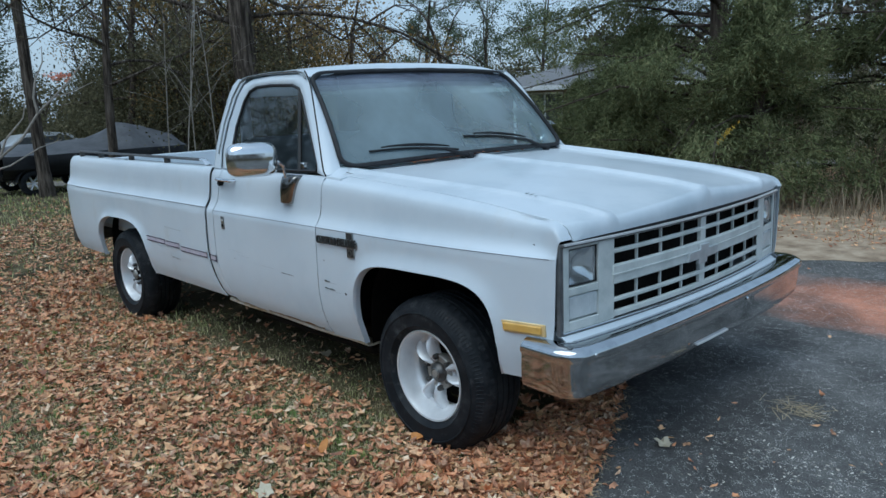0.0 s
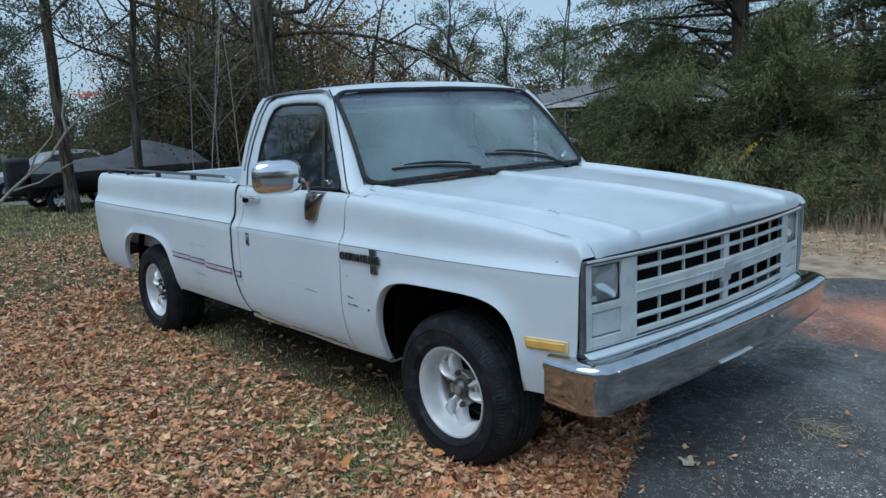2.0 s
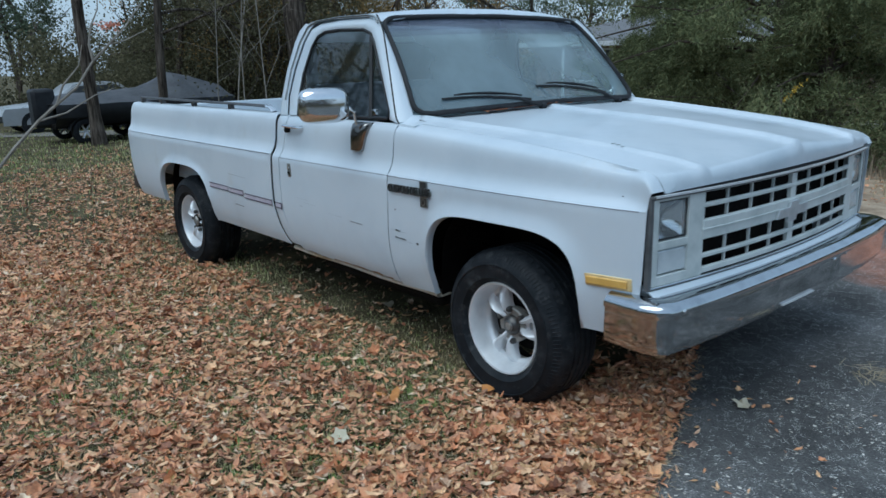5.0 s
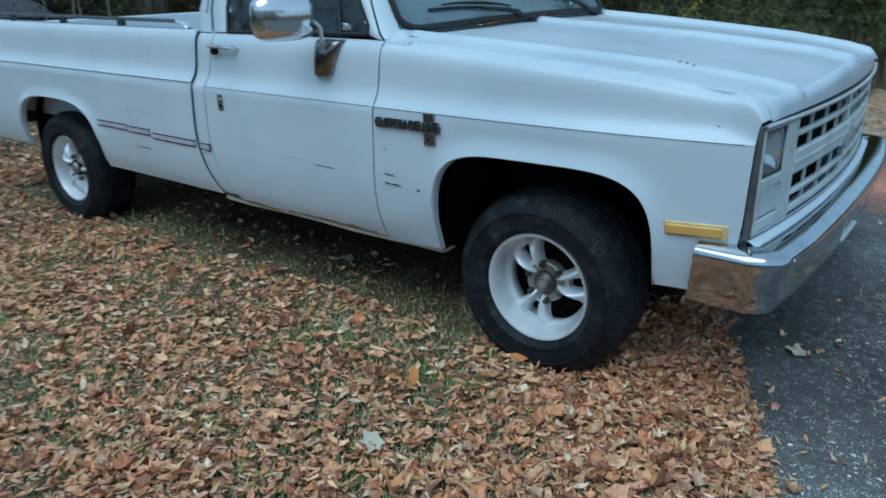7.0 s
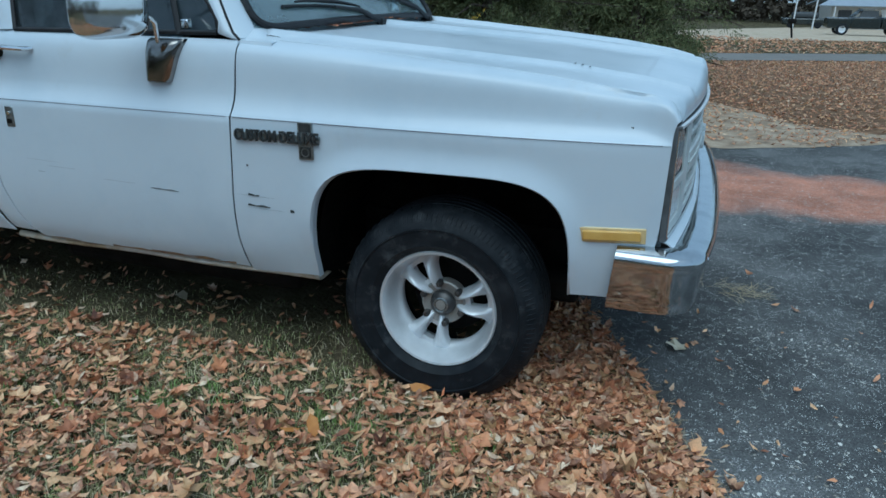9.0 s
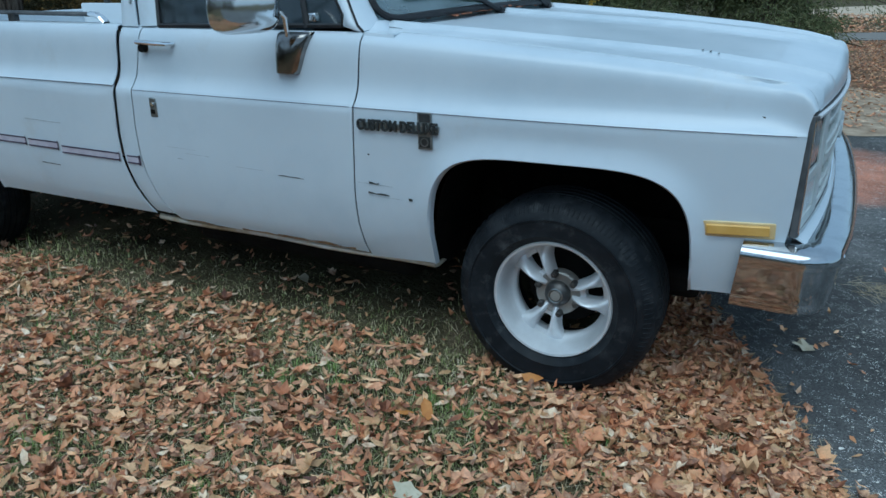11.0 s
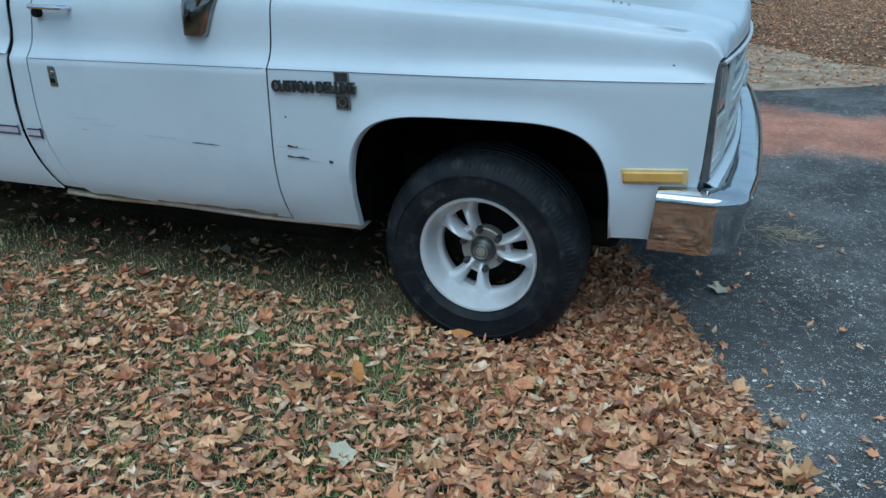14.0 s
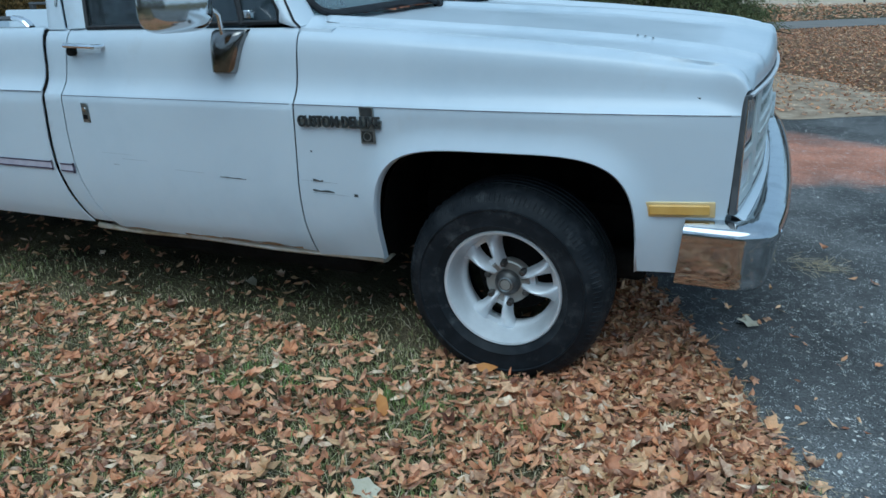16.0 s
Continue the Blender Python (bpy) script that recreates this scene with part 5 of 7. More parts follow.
# ---- front bumper ----
rows = [[(front_x(y) + dx if dx < 0.03 else 0.792 - 0.05 * abs((y - YC) / 0.92) ** 2.2, y, z) for y in np.linspace(0.088, 2 * YN - 0.14, 24)] for dx, z in ((-0.02, 0.676), (0.008, 0.670), (0.05, 0.642), (0.06, 0.60))]
part("bumper_filler", grid(rows), WHITE, truck, "white panel between grille and bumper", solid=0.004)

def bump_x(y):
    s = abs(y - YC) / (YC - 0.03)
    return 0.846 - 0.043 * s ** 2.2


def bumper_ring(path_x, path_y, nx, ny, prof):
    return [(path_x + nx * o, path_y + ny * o, z) for o, z in prof]


prof = [(-0.104, 0.630), (-0.100, 0.648), (-0.080, 0.655), (-0.045, 0.657), (-0.022, 0.655), (-0.012, 0.652), (-0.005, 0.647), (0.004, 0.643), (0.011, 0.635), (0.015, 0.622), (0.013, 0.610), (0.005, 0.602), (0.004, 0.598), (0.003, 0.588), (0.000, 0.55), (-0.006, 0.50), (-0.013, 0.47), (-0.023, 0.458), (-0.036, 0.456)]
path = []
R = 0.085
for x in np.linspace(0.560, 0.803 - R, 8):
    path.append((x, 0.032 - 0.006 * math.sin((x - 0.56) * 9), 0.0, -1.0))
for a in np.linspace(0, 90, 9)[1:]:
    path.append((0.803 - R + R * math.sin(radians(a)), 0.032 + R * (1 - math.cos(radians(a))), math.sin(radians(a)), -math.cos(radians(a))))
for y in np.linspace(0.032 + R, YC, 24)[1:]:
    path.append((bump_x(y) - (bump_x(0.032 + R) - 0.803) * max(0, 1 - (y - 0.117) / 0.2), y, 1.0, 0.0))
full = path + [(x, 2 * YC - y, nx, -ny) for x, y, nx, ny in path[-2::-1]]
rows = []
for x, y, nx, ny in full:
    drop = 0.0
    pr = []
    for o, z in prof:
        # the middle carries a wider flat for the number plate
        mid = min(1.0, max(0.0, (0.26 - abs(y - YC)) / 0.03))
        if z < 0.595:
            o = o - 0.008 * mid
        pr.append((o, z))
    rows.append([(px - 0.10 * (0.65 - pz) * max(0.0, 1 - (px - 0.56) / 0.1) if ny < -0.9 or ny > 0.9 else px, py, pz) for px, py, pz in bumper_ring(x, y, nx, ny, pr)])
bumper = part("front_bumper", grid(rows), WORN_CHROME, truck, "worn chrome front bumper", solid=0.005, sharp=50)
for y, z in ((0.125, 0.622), (0.685, 0.600), (2 * YC - 0.685, 0.600), (2 * YC - 0.125, 0.622), (1.27, 0.59)):
    x = bump_x(y) + 0.006
    bm = bmesh.new()
    bmesh.ops.create_uvsphere(bm, u_segments=12, v_segments=8, radius=0.010)
    for v in bm.verts:
        v.co = (x + v.co.x * 0.6, y + v.co.y, z + v.co.z)
    part("bumper_bolt", bm, CHROME, bumper)
part("plate_lip", face_box(0.835, 1.115, 0.476, 0.482, 0.060, 0.078, n=3), TRIM, bumper, smooth=False)

# ---- wipers ----
for y_p, y_m, y_t, v_t in ((0.94, 0.62, 0.345, 0.125), (1.66, 1.28, 0.985, 0.175)):
    def on(y, v, lift):
        u = (y - YC) / (2 * (YC - 0.165 * (1 - v) - 0.275 * v)) + 0.5
        p = ws(u, v)
        return Vector((p[0] + lift * 0.8, p[1], p[2] + lift * 0.6))
    piv = on(y_p, -0.045, 0.02)
    m = on(y_m, v_t * 0.62, 0.030)
    bm = tube([piv, on((y_p + y_m) / 2, v_t * 0.3, 0.036), m], [0.011, 0.009, 0.006], 6)
    wiper = part("wiper_arm", bm, GASKET, truck, "black wiper arm")
    ye = 2 * y_m - y_t
    blade = [on(y_t + (ye - y_t) * k / 8, v_t * (1.0 - 0.62 * k / 8) + 0.020 * math.sin(math.pi * k / 8), 0.008) for k in range(9)]
    part("wiper_blade", tube(blade, 0.0062, 6), GASKET, wiper)
    top = [on(y_t + (ye - y_t) * (0.12 + 0.76 * k / 8), v_t * (1.0 - 0.62 * (0.12 + 0.76 * k / 8)) + 0.022 + 0.020 * math.sin(math.pi * k / 8) ** 0.7, 0.020) for k in range(9)]
    part("blade_bridge", tube(top, [0.004, 0.0055, 0.0065, 0.008, 0.009, 0.008, 0.0065, 0.0055, 0.004], 6), GASKET, wiper)
    part("pivot", lathe([(0.001, -0.018), (0.016, -0.014), (0.018, 0.014)], tuple(piv), 12), GASKET, wiper)

# ---- leaves, grass and litter ----
rng = np.random.default_rng(7)


def rot_z(a):
    c, s, o, i = np.cos(a), np.sin(a), np.zeros_like(a), np.ones_like(a)
    return np.stack([np.stack([c, -s, o], -1), np.stack([s, c, o], -1), np.stack([o, o, i], -1)], -2)


def rot_x(a):
    c, s, o, i = np.cos(a), np.sin(a), np.zeros_like(a), np.ones_like(a)
    return np.stack([np.stack([i, o, o], -1), np.stack([o, c, -s], -1), np.stack([o, s, c], -1)], -2)


def scatter(template, faces, pos, size, yaw, tilt, curl, aspect=1.0):
    """Copies of a small flat template at many places, each turned, tipped and curled by itself."""
    t = np.asarray(template, float)
    n, k = len(pos), len(t)
    v = np.repeat(t[None], n, 0)
    v[:, :, 1] *= np.broadcast_to(aspect, (n,))[:, None]
    v[:, :, 2] += curl[:, None] * (v[:, :, 0] - 0.5) ** 2 + 0.8 * curl[:, None] * np.abs(v[:, :, 1])
    v[:, 1:, :2] += rng.normal(0, 0.035, (n, k - 1, 2))
    v[:, :, 2] += rng.normal(0, 0.06, (n, k))
    v[:, :, 0] -= 0.5
    v *= size[:, None, None]
    spin = rng.uniform(0, 2 * np.pi, n)
    v = np.einsum("nij,nkj->nki", rot_z(yaw) @ rot_x(tilt) @ rot_z(spin), v)
    v += pos[:, None, :]
    f = (np.asarray(faces)[None] + (np.arange(n) * k)[:, None, None]).reshape(-1, len(faces[0]))
    return v.reshape(-1, 3), f


OVAL = [(0.5, 0, 0.04), (0, 0, 0), (0.28, 0.19, 0), (0.68, 0.19, 0), (1, 0, 0), (0.68, -0.19, 0), (0.28, -0.19, 0)]
OVAL_F = [(0, i, i % 6 + 1) for i in range(1, 7)]
LEAF6 = [(0, 0, 0), (0.3, 0.2, 0.02), (0.75, 0.15, 0.02), (1, 0, 0), (0.75, -0.15, 0.03), (0.3, -0.2, 0.02)]
LEAF6_F = [(0, 1, 2, 3), (0, 3, 4, 5)]
lob = [0.58, 0.36, 0.52, 0.34, 0.54, 0.38, 0.34, 0.40, 0.54, 0.34, 0.52, 0.38]
OAK = [(0.5, 0, 0.03)] + [(0.5 + 0.95 * r * math.cos(a), 0.72 * r * math.sin(a), 0.02 * (i % 2)) for i, r in enumerate(lob) for a in [2 * math.pi * i / 12]]
OAK_F = [(0, i, i % 12 + 1) for i in range(1, 13)]


def patches(x, y, f, seed=0.0):
    return np.array([noise.noise(Vector((a * f, b * f, seed))) for a, b in zip(x, y)])


def under_truck(x, y):
    return (x > -4.4) & (x < 0.16) & (y > 0.10) & (y < 1.97)


def leaf_field(n, x0, x1, y0, y1, lo, hi, thin=0.0, grassy=0.25, soft=0.5):
    x, y = rng.uniform(x0, x1, n), rng.uniform(y0, y1, n)
    p = patches(x, y, 1.3) * 0.6 + patches(x, y, 4.0, 5.0) * 0.4
    keep = rng.uniform(-0.45, 0.45, n) < p + grassy
    keep &= ~on_drive(x, y, np.abs(rng.normal(0.0, 0.05, n))) | (rng.uniform(0, 1, n) < 0.004)
    keep &= ~under_truck(x, y) | (rng.uniform(0, 1, n) < 0.10)
    # wheels stand on their own ground
    for cx in (0.0, -3.326):
        keep &= ~((abs(x - cx) < 0.14) & (y > 0.03) & (y < 0.31))
    keep &= rng.uniform(0, 1, n) > thin
    # none on the road
    keep &= (y < 16.8 + 0.74 * x) | (y > 20.6 + 0.80 * x)
    # the cover thins out towards the truck's side
    near = (x > -4.6) & (x < -0.30) & (y > -0.9)
    keep &= ~near | (rng.uniform(0, 1, n) < np.interp(y, [-0.9, -0.05], [1.0, 0.5]))
    edge = np.minimum(np.minimum(x - x0, x1 - x), np.minimum(y - y0, y1 - y))
    keep &= rng.uniform(0, 1, n) < edge / soft
    x, y = x[keep], y[keep]
    z = gz(x, y) + rng.uniform(0.004, 0.026, len(x)) + np.where(on_drive(x, y), 0.006, 0.006)
    m = len(x)
    return np.stack([x, y, z], -1), rng.uniform(lo, hi, m), rng.uniform(0, 6.28, m), np.abs(rng.normal(0, 0.46, m)), rng.normal(0.35, 0.8, m)


def leaf_object(name, fields, label, lobed=0.11, far=False):
    vs, fs, off = [], [], 0
    for pos, size, yaw, tilt, curl in fields:
        pick = rng.uniform(0, 1, len(pos)) < lobed
        kinds = ((LEAF6, LEAF6_F, pick | ~pick, 1.0),) if far else ((OVAL, OVAL_F, ~pick, 1.0), (OAK, OAK_F, pick, 1.35))
        for tpl, fc, sel, big in kinds:
            narrow = rng.uniform(0.50, 1.0, int(sel.sum())) if tpl is not OAK else rng.uniform(0.85, 1.3, int(sel.sum()))
            v, f = scatter(tpl, fc, pos[sel], size[sel] * big, yaw[sel], tilt[sel], curl[sel], narrow)
            vs.append(v)
            fs.append(f + off)
            off += len(v)
    me = fastmesh(name, np.concatenate(vs), np.concatenate(fs))
    ob = new(name, me)
    me.materials.append(LEAF)
    return tagged(ob, label, "leaves", kind="stuff")


leaf_object("leaf_litter", [
    leaf_field(165000, -5.6, 3.0, -3.1, 1.9, 0.018, 0.058, soft=1.3, grassy=0.16),
    leaf_field(17000, 0.0, 1.9, -2.6, 1.2, 0.020, 0.060, 0.0, 0.5, soft=0.25),
], "brown and tan fallen oak leaves over the lawn")
leaf_object("outer_leaf_litter", [
    leaf_field(85000, -10.5, 2.6, -7.0, 4.5, 0.025, 0.070, 0.05, soft=1.6),
    leaf_field(12000, -15.0, -3.0, -7.0, 8.0, 0.05, 0.09, 0.5, soft=2.5),
], "brown fallen leaves thinning out over the lawn", far=True)
leaf_object("far_leaf_litter", [
    leaf_field(82000, -5.0, 11.0, 5.2, 23.0, 0.026, 0.072, 0.0, 0.34, soft=0.3),
    leaf_field(9000, -1.0, 16.0, 20.0, 38.0, 0.09, 0.17, 0.0, 0.3),
], "dry brown leaves covering the lawn beyond the driveway", 0.3, far=True)


def blades(n, x0, x1, y0, y1, lo, hi, name, material, label, cat, width=0.0028, lean=0.55, seed=2.0, bias=-0.05):
    x, y = rng.uniform(x0, x1, n), rng.uniform(y0, y1, n)
    p = patches(x, y, 1.6, seed) * 0.6 + patches(x, y, 5.0, seed + 1) * 0.5
    keep = (rng.uniform(-0.4, 0.4, n) < p - bias) & ~on_drive(x, y, -0.02) & (~under_truck(x, y) | (rng.uniform(0, 1, n) < np.interp(y, [0.1, 0.6], [0.6, 0.0])))
    x, y = x[keep], y[keep]
    m = len(x)
    h, a, l = rng.uniform(lo, hi, m), rng.uniform(0, 6.28, m), np.abs(rng.normal(0, lean, m))
    z = gz(x, y) - 0.004
    d = np.stack([np.cos(a), np.sin(a), 0 * a], -1)
    sidev = np.stack([-np.sin(a), np.cos(a), 0 * a], -1) * width
    b = np.stack([x, y, z], -1)
    mid = b + d * (h * l * 0.35)[:, None] + np.array([0, 0, 1]) * (h * 0.55)[:, None]
    tip = b + d * (h * l)[:, None] + np.array([0, 0, 1]) * (h * np.maximum(0.10, 1 - 0.62 * l))[:, None]
    v = np.stack([b - sidev, b + sidev, mid + sidev * 0.7, mid - sidev * 0.7, tip], 1).reshape(-1, 3)
    i = np.arange(m)[:, None] * 5
    f = np.concatenate([i + [0, 1, 2], i + [0, 2, 3], i + [3, 2, 4]])
    me = fastmesh(name, v, f)
    ob = new(name, me)
    me.materials.append(material)
    return tagged(ob, label, cat, kind="stuff")


blades(150000, -4.2, 1.4, -2.3, 0.7, 0.012, 0.036, "grass", GRASS, "thin green and straw-coloured winter grass", "grass", 0.0017, 0.95)
blades(90000, -4.6, 1.6, -2.4, 1.2, 0.018, 0.050, "thatch", THATCH, "matted straw-coloured thatch between the leaves", "thatch", 0.0013, 1.6, 4.0, -0.5)
blades(30000, -14.0, -2.0, -6.0, 6.5, 0.03, 0.09, "lawn_grass", GRASS, "patchy winter lawn grass", "grass", 0.004)
blades(16000, -24.0, -9.0, -4.0, 9.0, 0.04, 0.10, "far_grass", GRASS, "short dull green grass near the boat", "grass", 0.008, bias=-0.3)
blades(1500, -4.5, 0.3, 5.6, 9.0, 0.06, 0.25, "dry_verge_grass", STRAW, "tufts of dry straw-coloured grass", "grass", 0.004, 0.4)


def green_tufts():
    """Small tufts of fresh green grass standing in the litter."""
    k = 150
    cx, cy = rng.uniform(-3.6, 0.9, k), rng.uniform(-2.3, -0.15, k)
    ok = ~on_drive(cx, cy, -0.15)
    cx, cy = cx[ok], cy[ok]
    per = 40
    x, y = (np.repeat(q, per) + rng.normal(0, 1, len(q) * per) * np.repeat(rng.uniform(0.012, 0.045, len(q)), per) for q in (cx, cy))
    m = len(x)
    h, a, l = rng.uniform(0.020, 0.055, m), rng.uniform(0, 6.28, m), np.abs(rng.normal(0, 0.6, m))
    b = np.stack([x, y, gz(x, y)], -1)
    d = np.stack([np.cos(a), np.sin(a), 0 * a], -1)
    w = np.stack([-np.sin(a), np.cos(a), 0 * a], -1) * 0.0016
    mid = b + d * (h * l * 0.4)[:, None] + np.array([0, 0, 1]) * (h * 0.6)[:, None]
    tip = b + d * (h * l)[:, None] + np.array([0, 0, 1]) * (h * np.maximum(0.3, 1 - 0.4 * l))[:, None]
    v = np.stack([b - w, b + w, mid + w * 0.8, mid - w * 0.8, tip], 1).reshape(-1, 3)
    i = np.arange(m)[:, None] * 5
    ob = new("grass_tufts", fastmesh("grass_tufts", v, np.concatenate([i + [0, 1, 2], i + [0, 2, 3], i + [3, 2, 4]])))
    ob.data.materials.append(FRESH)
    tagged(ob, "tufts of fresh green grass among the leaves", "grass", kind="stuff")


FRESH = mat("fresh_grass", [(0.14, 0.23, 0.06), (0.25, 0.37, 0.10), (0.42, 0.50, 0.20)], scale=3, rough=0.7, bump=0, rnd="island", spec=0.2)
green_tufts()


def litter_on_drive():
    """Pale chips, straw and wood slivers scattered over the asphalt."""
    n = 64000
    x, y = rng.uniform(0.0, 3.6, n), rng.uniform(-2.6, 4.8, n)
    x[:40000], y[:40000] = rng.uniform(0.5, 2.6, 40000), rng.uniform(-2.6, 1.0, 40000)
    keep = on_drive(x, y, 0.03)
    p = patches(x, y, 0.9, 8.0)
    keep &= rng.uniform(-0.5, 0.6, n) < p
    x, y = x[keep], y[keep]
    m = len(x)
    big = rng.uniform(0, 1, m) ** 5.5
    z = gz(x, y) + 0.0125
    v, f = scatter([(0, -0.25, 0), (0.5, -0.4, 0.05), (1, -0.1, 0), (0.9, 0.3, 0), (0.4, 0.42, 0.06), (0.05, 0.2, 0)], [(0, 1, 4, 5), (1, 2, 3, 4)], np.stack([x, y, z], -1), 0.0026 + 0.016 * big, rng.uniform(0, 6.28, m), rng.normal(0, 0.1, m), 0 * x, rng.uniform(0.4, 0.95, m))
    ob = new("drive_grit", fastmesh("drive_grit", v, f))
    ob.data.materials.append(STRAW_PALE)
    tagged(ob, "pale grit and leaf scraps on the asphalt", "grit", kind="stuff")
    # a wisp of straw and single stalks
    n = 70
    cx, cy = rng.choice([0.95, 1.02, 1.08], n) + rng.normal(0, 0.05, n), rng.choice([1.36, 1.40, 1.42], n) + rng.normal(0, 0.04, n)
    a, ln = rng.normal(0.6, 0.9, n), rng.uniform(0.03, 0.11, n)
    b = np.stack([cx, cy, gz(cx, cy) + rng.uniform(0.012, 0.02, n)], -1)
    d = np.stack([np.cos(a), np.sin(a), 0.03 * rng.normal(size=n)], -1) * ln[:, None]
    s = np.stack([-np.sin(a), np.cos(a), 0 * a], -1) * 0.0016
    v = np.stack([b - s, b + s, b + d + s, b + d - s], 1).reshape(-1, 3)
    ob = new("straw_wisp", fastmesh("straw_wisp", v, np.arange(4 * n).reshape(-1, 4)))
    ob.data.materials.append(STRAW)
    tagged(ob, "wisp of dry straw lying on the asphalt", "straw", kind="stuff")


def edge_straw():
    n = 1100
    x = rng.uniform(0.30, 1.9, n)
    y = drive_low(x) + rng.normal(0.02, 0.06, n)
    a, ln = rng.uniform(0, 6.28, n), rng.uniform(0.015, 0.06, n)
    b = np.stack([x, y, gz(x, y) + rng.uniform(0.012, 0.022, n)], -1)
    d = np.stack([np.cos(a), np.sin(a), 0.08 * rng.normal(size=n)], -1) * ln[:, None]
    w = np.stack([-np.sin(a), np.cos(a), 0 * a], -1) * 0.0009
    v = np.stack([b - w, b + w, b + d + w, b + d - w], 1).reshape(-1, 3)
    ob = new("edge_straw", fastmesh("edge_straw", v, np.arange(4 * n).reshape(-1, 4)))
    ob.data.materials.append(STRAW)
    tagged(ob, "loose dry straw along the asphalt's edge", "straw", kind="stuff")


edge_straw()
STRAW_PALE = mat("pale_scraps", [(0.30, 0.27, 0.22), (0.56, 0.53, 0.47), (0.80, 0.78, 0.72)], scale=4, rough=0.8, bump=0, rnd="island")
litter_on_drive()

# single things lying about
def lone_leaf(x, y, size, yaw, material, label, tpl=OAK, fc=OAK_F, lift=0.0, tilt=0.12):
    v, f = scatter(tpl, fc, np.array([[x, y, float(gz(x, y)) + 0.03 + lift]]), np.array([size]), np.array([yaw]), np.array([tilt]), np.array([0.35]))
    ob = part("fallen_leaf", fastmesh("fallen_leaf", v, f), material, None, solid=0.0008)
    return tagged(ob, label, "leaf", group="single fallen leaves")


PALE_LEAF = mat("pale_leaf", [(0.46, 0.41, 0.29), (0.62, 0.56, 0.42)], scale=20, rough=0.7, bump=0.2)
ORANGE_RED = mat("orange_red_leaf", [(0.70, 0.25, 0.16), (0.86, 0.42, 0.30)], scale=8, rough=0.7, bump=0, rnd="island", translucent=0.3)
ORANGE_LEAF = mat("orange_leaf", [(0.42, 0.16, 0.04), (0.56, 0.25, 0.06)], scale=20, rough=0.6, bump=0.2)
lone_leaf(-0.125, -0.709, 0.10, 0.6, PALE_LEAF, "pale dry oak leaf lying on brown leaves")
lone_leaf(0.77, 0.69, 0.10, 1.2, PALE_LEAF, "pale crumpled leaf lying on the asphalt", lift=-0.012)
lone_leaf(-1.30, 0.40, 0.12, 2.0, PALE_LEAF, "pale curled leaf on grass under the truck", OVAL, OVAL_F)
lone_leaf(-0.04, 0.005, 0.085, 0.2, ORANGE_LEAF, "light brown leaf leaning on the front tyre", OVAL, OVAL_F, 0.01, 0.5)
lone_leaf(-0.33, -0.36, 0.065, 0.9, ORANGE_LEAF, "bright orange leaf lying on the litter", OVAL, OVAL_F)
lone_leaf(-0.27, -0.33, 0.10, 1.1, ORANGE_LEAF, "long orange leaf lying on the litter", OVAL, OVAL_F, 0.01, 0.3)

# ---- trees ----
def limb_segments(p, d, length, r, depth, out, tips, gen, bend=0.25, fork=2, shrink=0.62, droop=0.0):
    """Grows a bent, forking limb: segments (from, to, radius, radius) and the tips of its twigs."""
    steps = max(3, int(length / 0.45))
    for k in range(steps):
        nd = (d + Vector(gen.normal(0, bend / 2.4, 3)) + Vector((0, 0, -droop * 0.1))).normalized()
        q = p + nd * (length / steps)
        r2 = r * (1 - 0.45 / steps)
        out.append((p.copy(), q.copy(), r, r2))
        p, d, r = q, nd, r2
        if depth > 0 and k >= steps // 3 and gen.uniform() < fork / steps * 1.6:
            side_d = (d + Vector(gen.normal(0, 0.8, 3))).normalized()
            limb_segments(p, side_d, length * shrink * gen.uniform(0.7, 1.1), r * 0.55, depth - 1, out, tips, gen, bend, fork, shrink, droop)
    tips.append(p.copy())
    if depth > 0:
        for _ in range(2):
            side_d = (d + Vector(gen.normal(0, 0.5, 3))).normalized()
            limb_segments(p, side_d, length * shrink, r * 0.7, depth - 1, out, tips, gen, bend, fork, shrink, droop)


def wood_mesh(name, segs, sides=6):
    vs, fs, off = [], [], 0
    ring = np.linspace(0, 2 * np.pi, sides, endpoint=False)
    for a, b, ra, rb in segs:
        d = np.array(b - a)
        d /= np.linalg.norm(d) + 1e-9
        ref = np.array([0, 0, 1.0]) if abs(d[2]) < 0.9 else np.array([1.0, 0, 0])
        u = np.cross(d, ref)
        u /= np.linalg.norm(u)
        w = np.cross(u, d)
        c = np.cos(ring)[:, None] * u + np.sin(ring)[:, None] * w
        vs += [np.array(a) + ra * c, np.array(b) + d * rb * 0.2 + rb * c]
        i = np.arange(sides)
        j = (i + 1) % sides
        fs.append(np.stack([i, j, j + sides, i + sides], -1) + off)
        off += 2 * sides
    return fastmesh(name, np.concatenate(vs), np.concatenate(fs), True)


def leaf_cards(points, w, h, gen, droop=0.0):
    """Small rhombic leaves, one at each point, freely turned; droop lets them hang."""
    n = len(points)
    a = gen.normal(size=(n, 3))
    a[:, 2] -= droop
    a /= np.linalg.norm(a, axis=1)[:, None]
    b = np.cross(a, gen.normal(size=(n, 3)))
    b /= np.linalg.norm(b, axis=1)[:, None] + 1e-9
    hh = (h * gen.uniform(0.6, 1.3, n))[:, None]
    ww = (w * gen.uniform(0.6, 1.3, n))[:, None]
    c = np.asarray(points)
    v = np.stack([c - a * hh * 0.5, c + b * ww * 0.5 - a * hh * 0.08, c + a * hh * 0.5, c - b * ww * 0.5 - a * hh * 0.08], 1)
    return v.reshape(-1, 3), np.arange(4 * n).reshape(-1, 4)


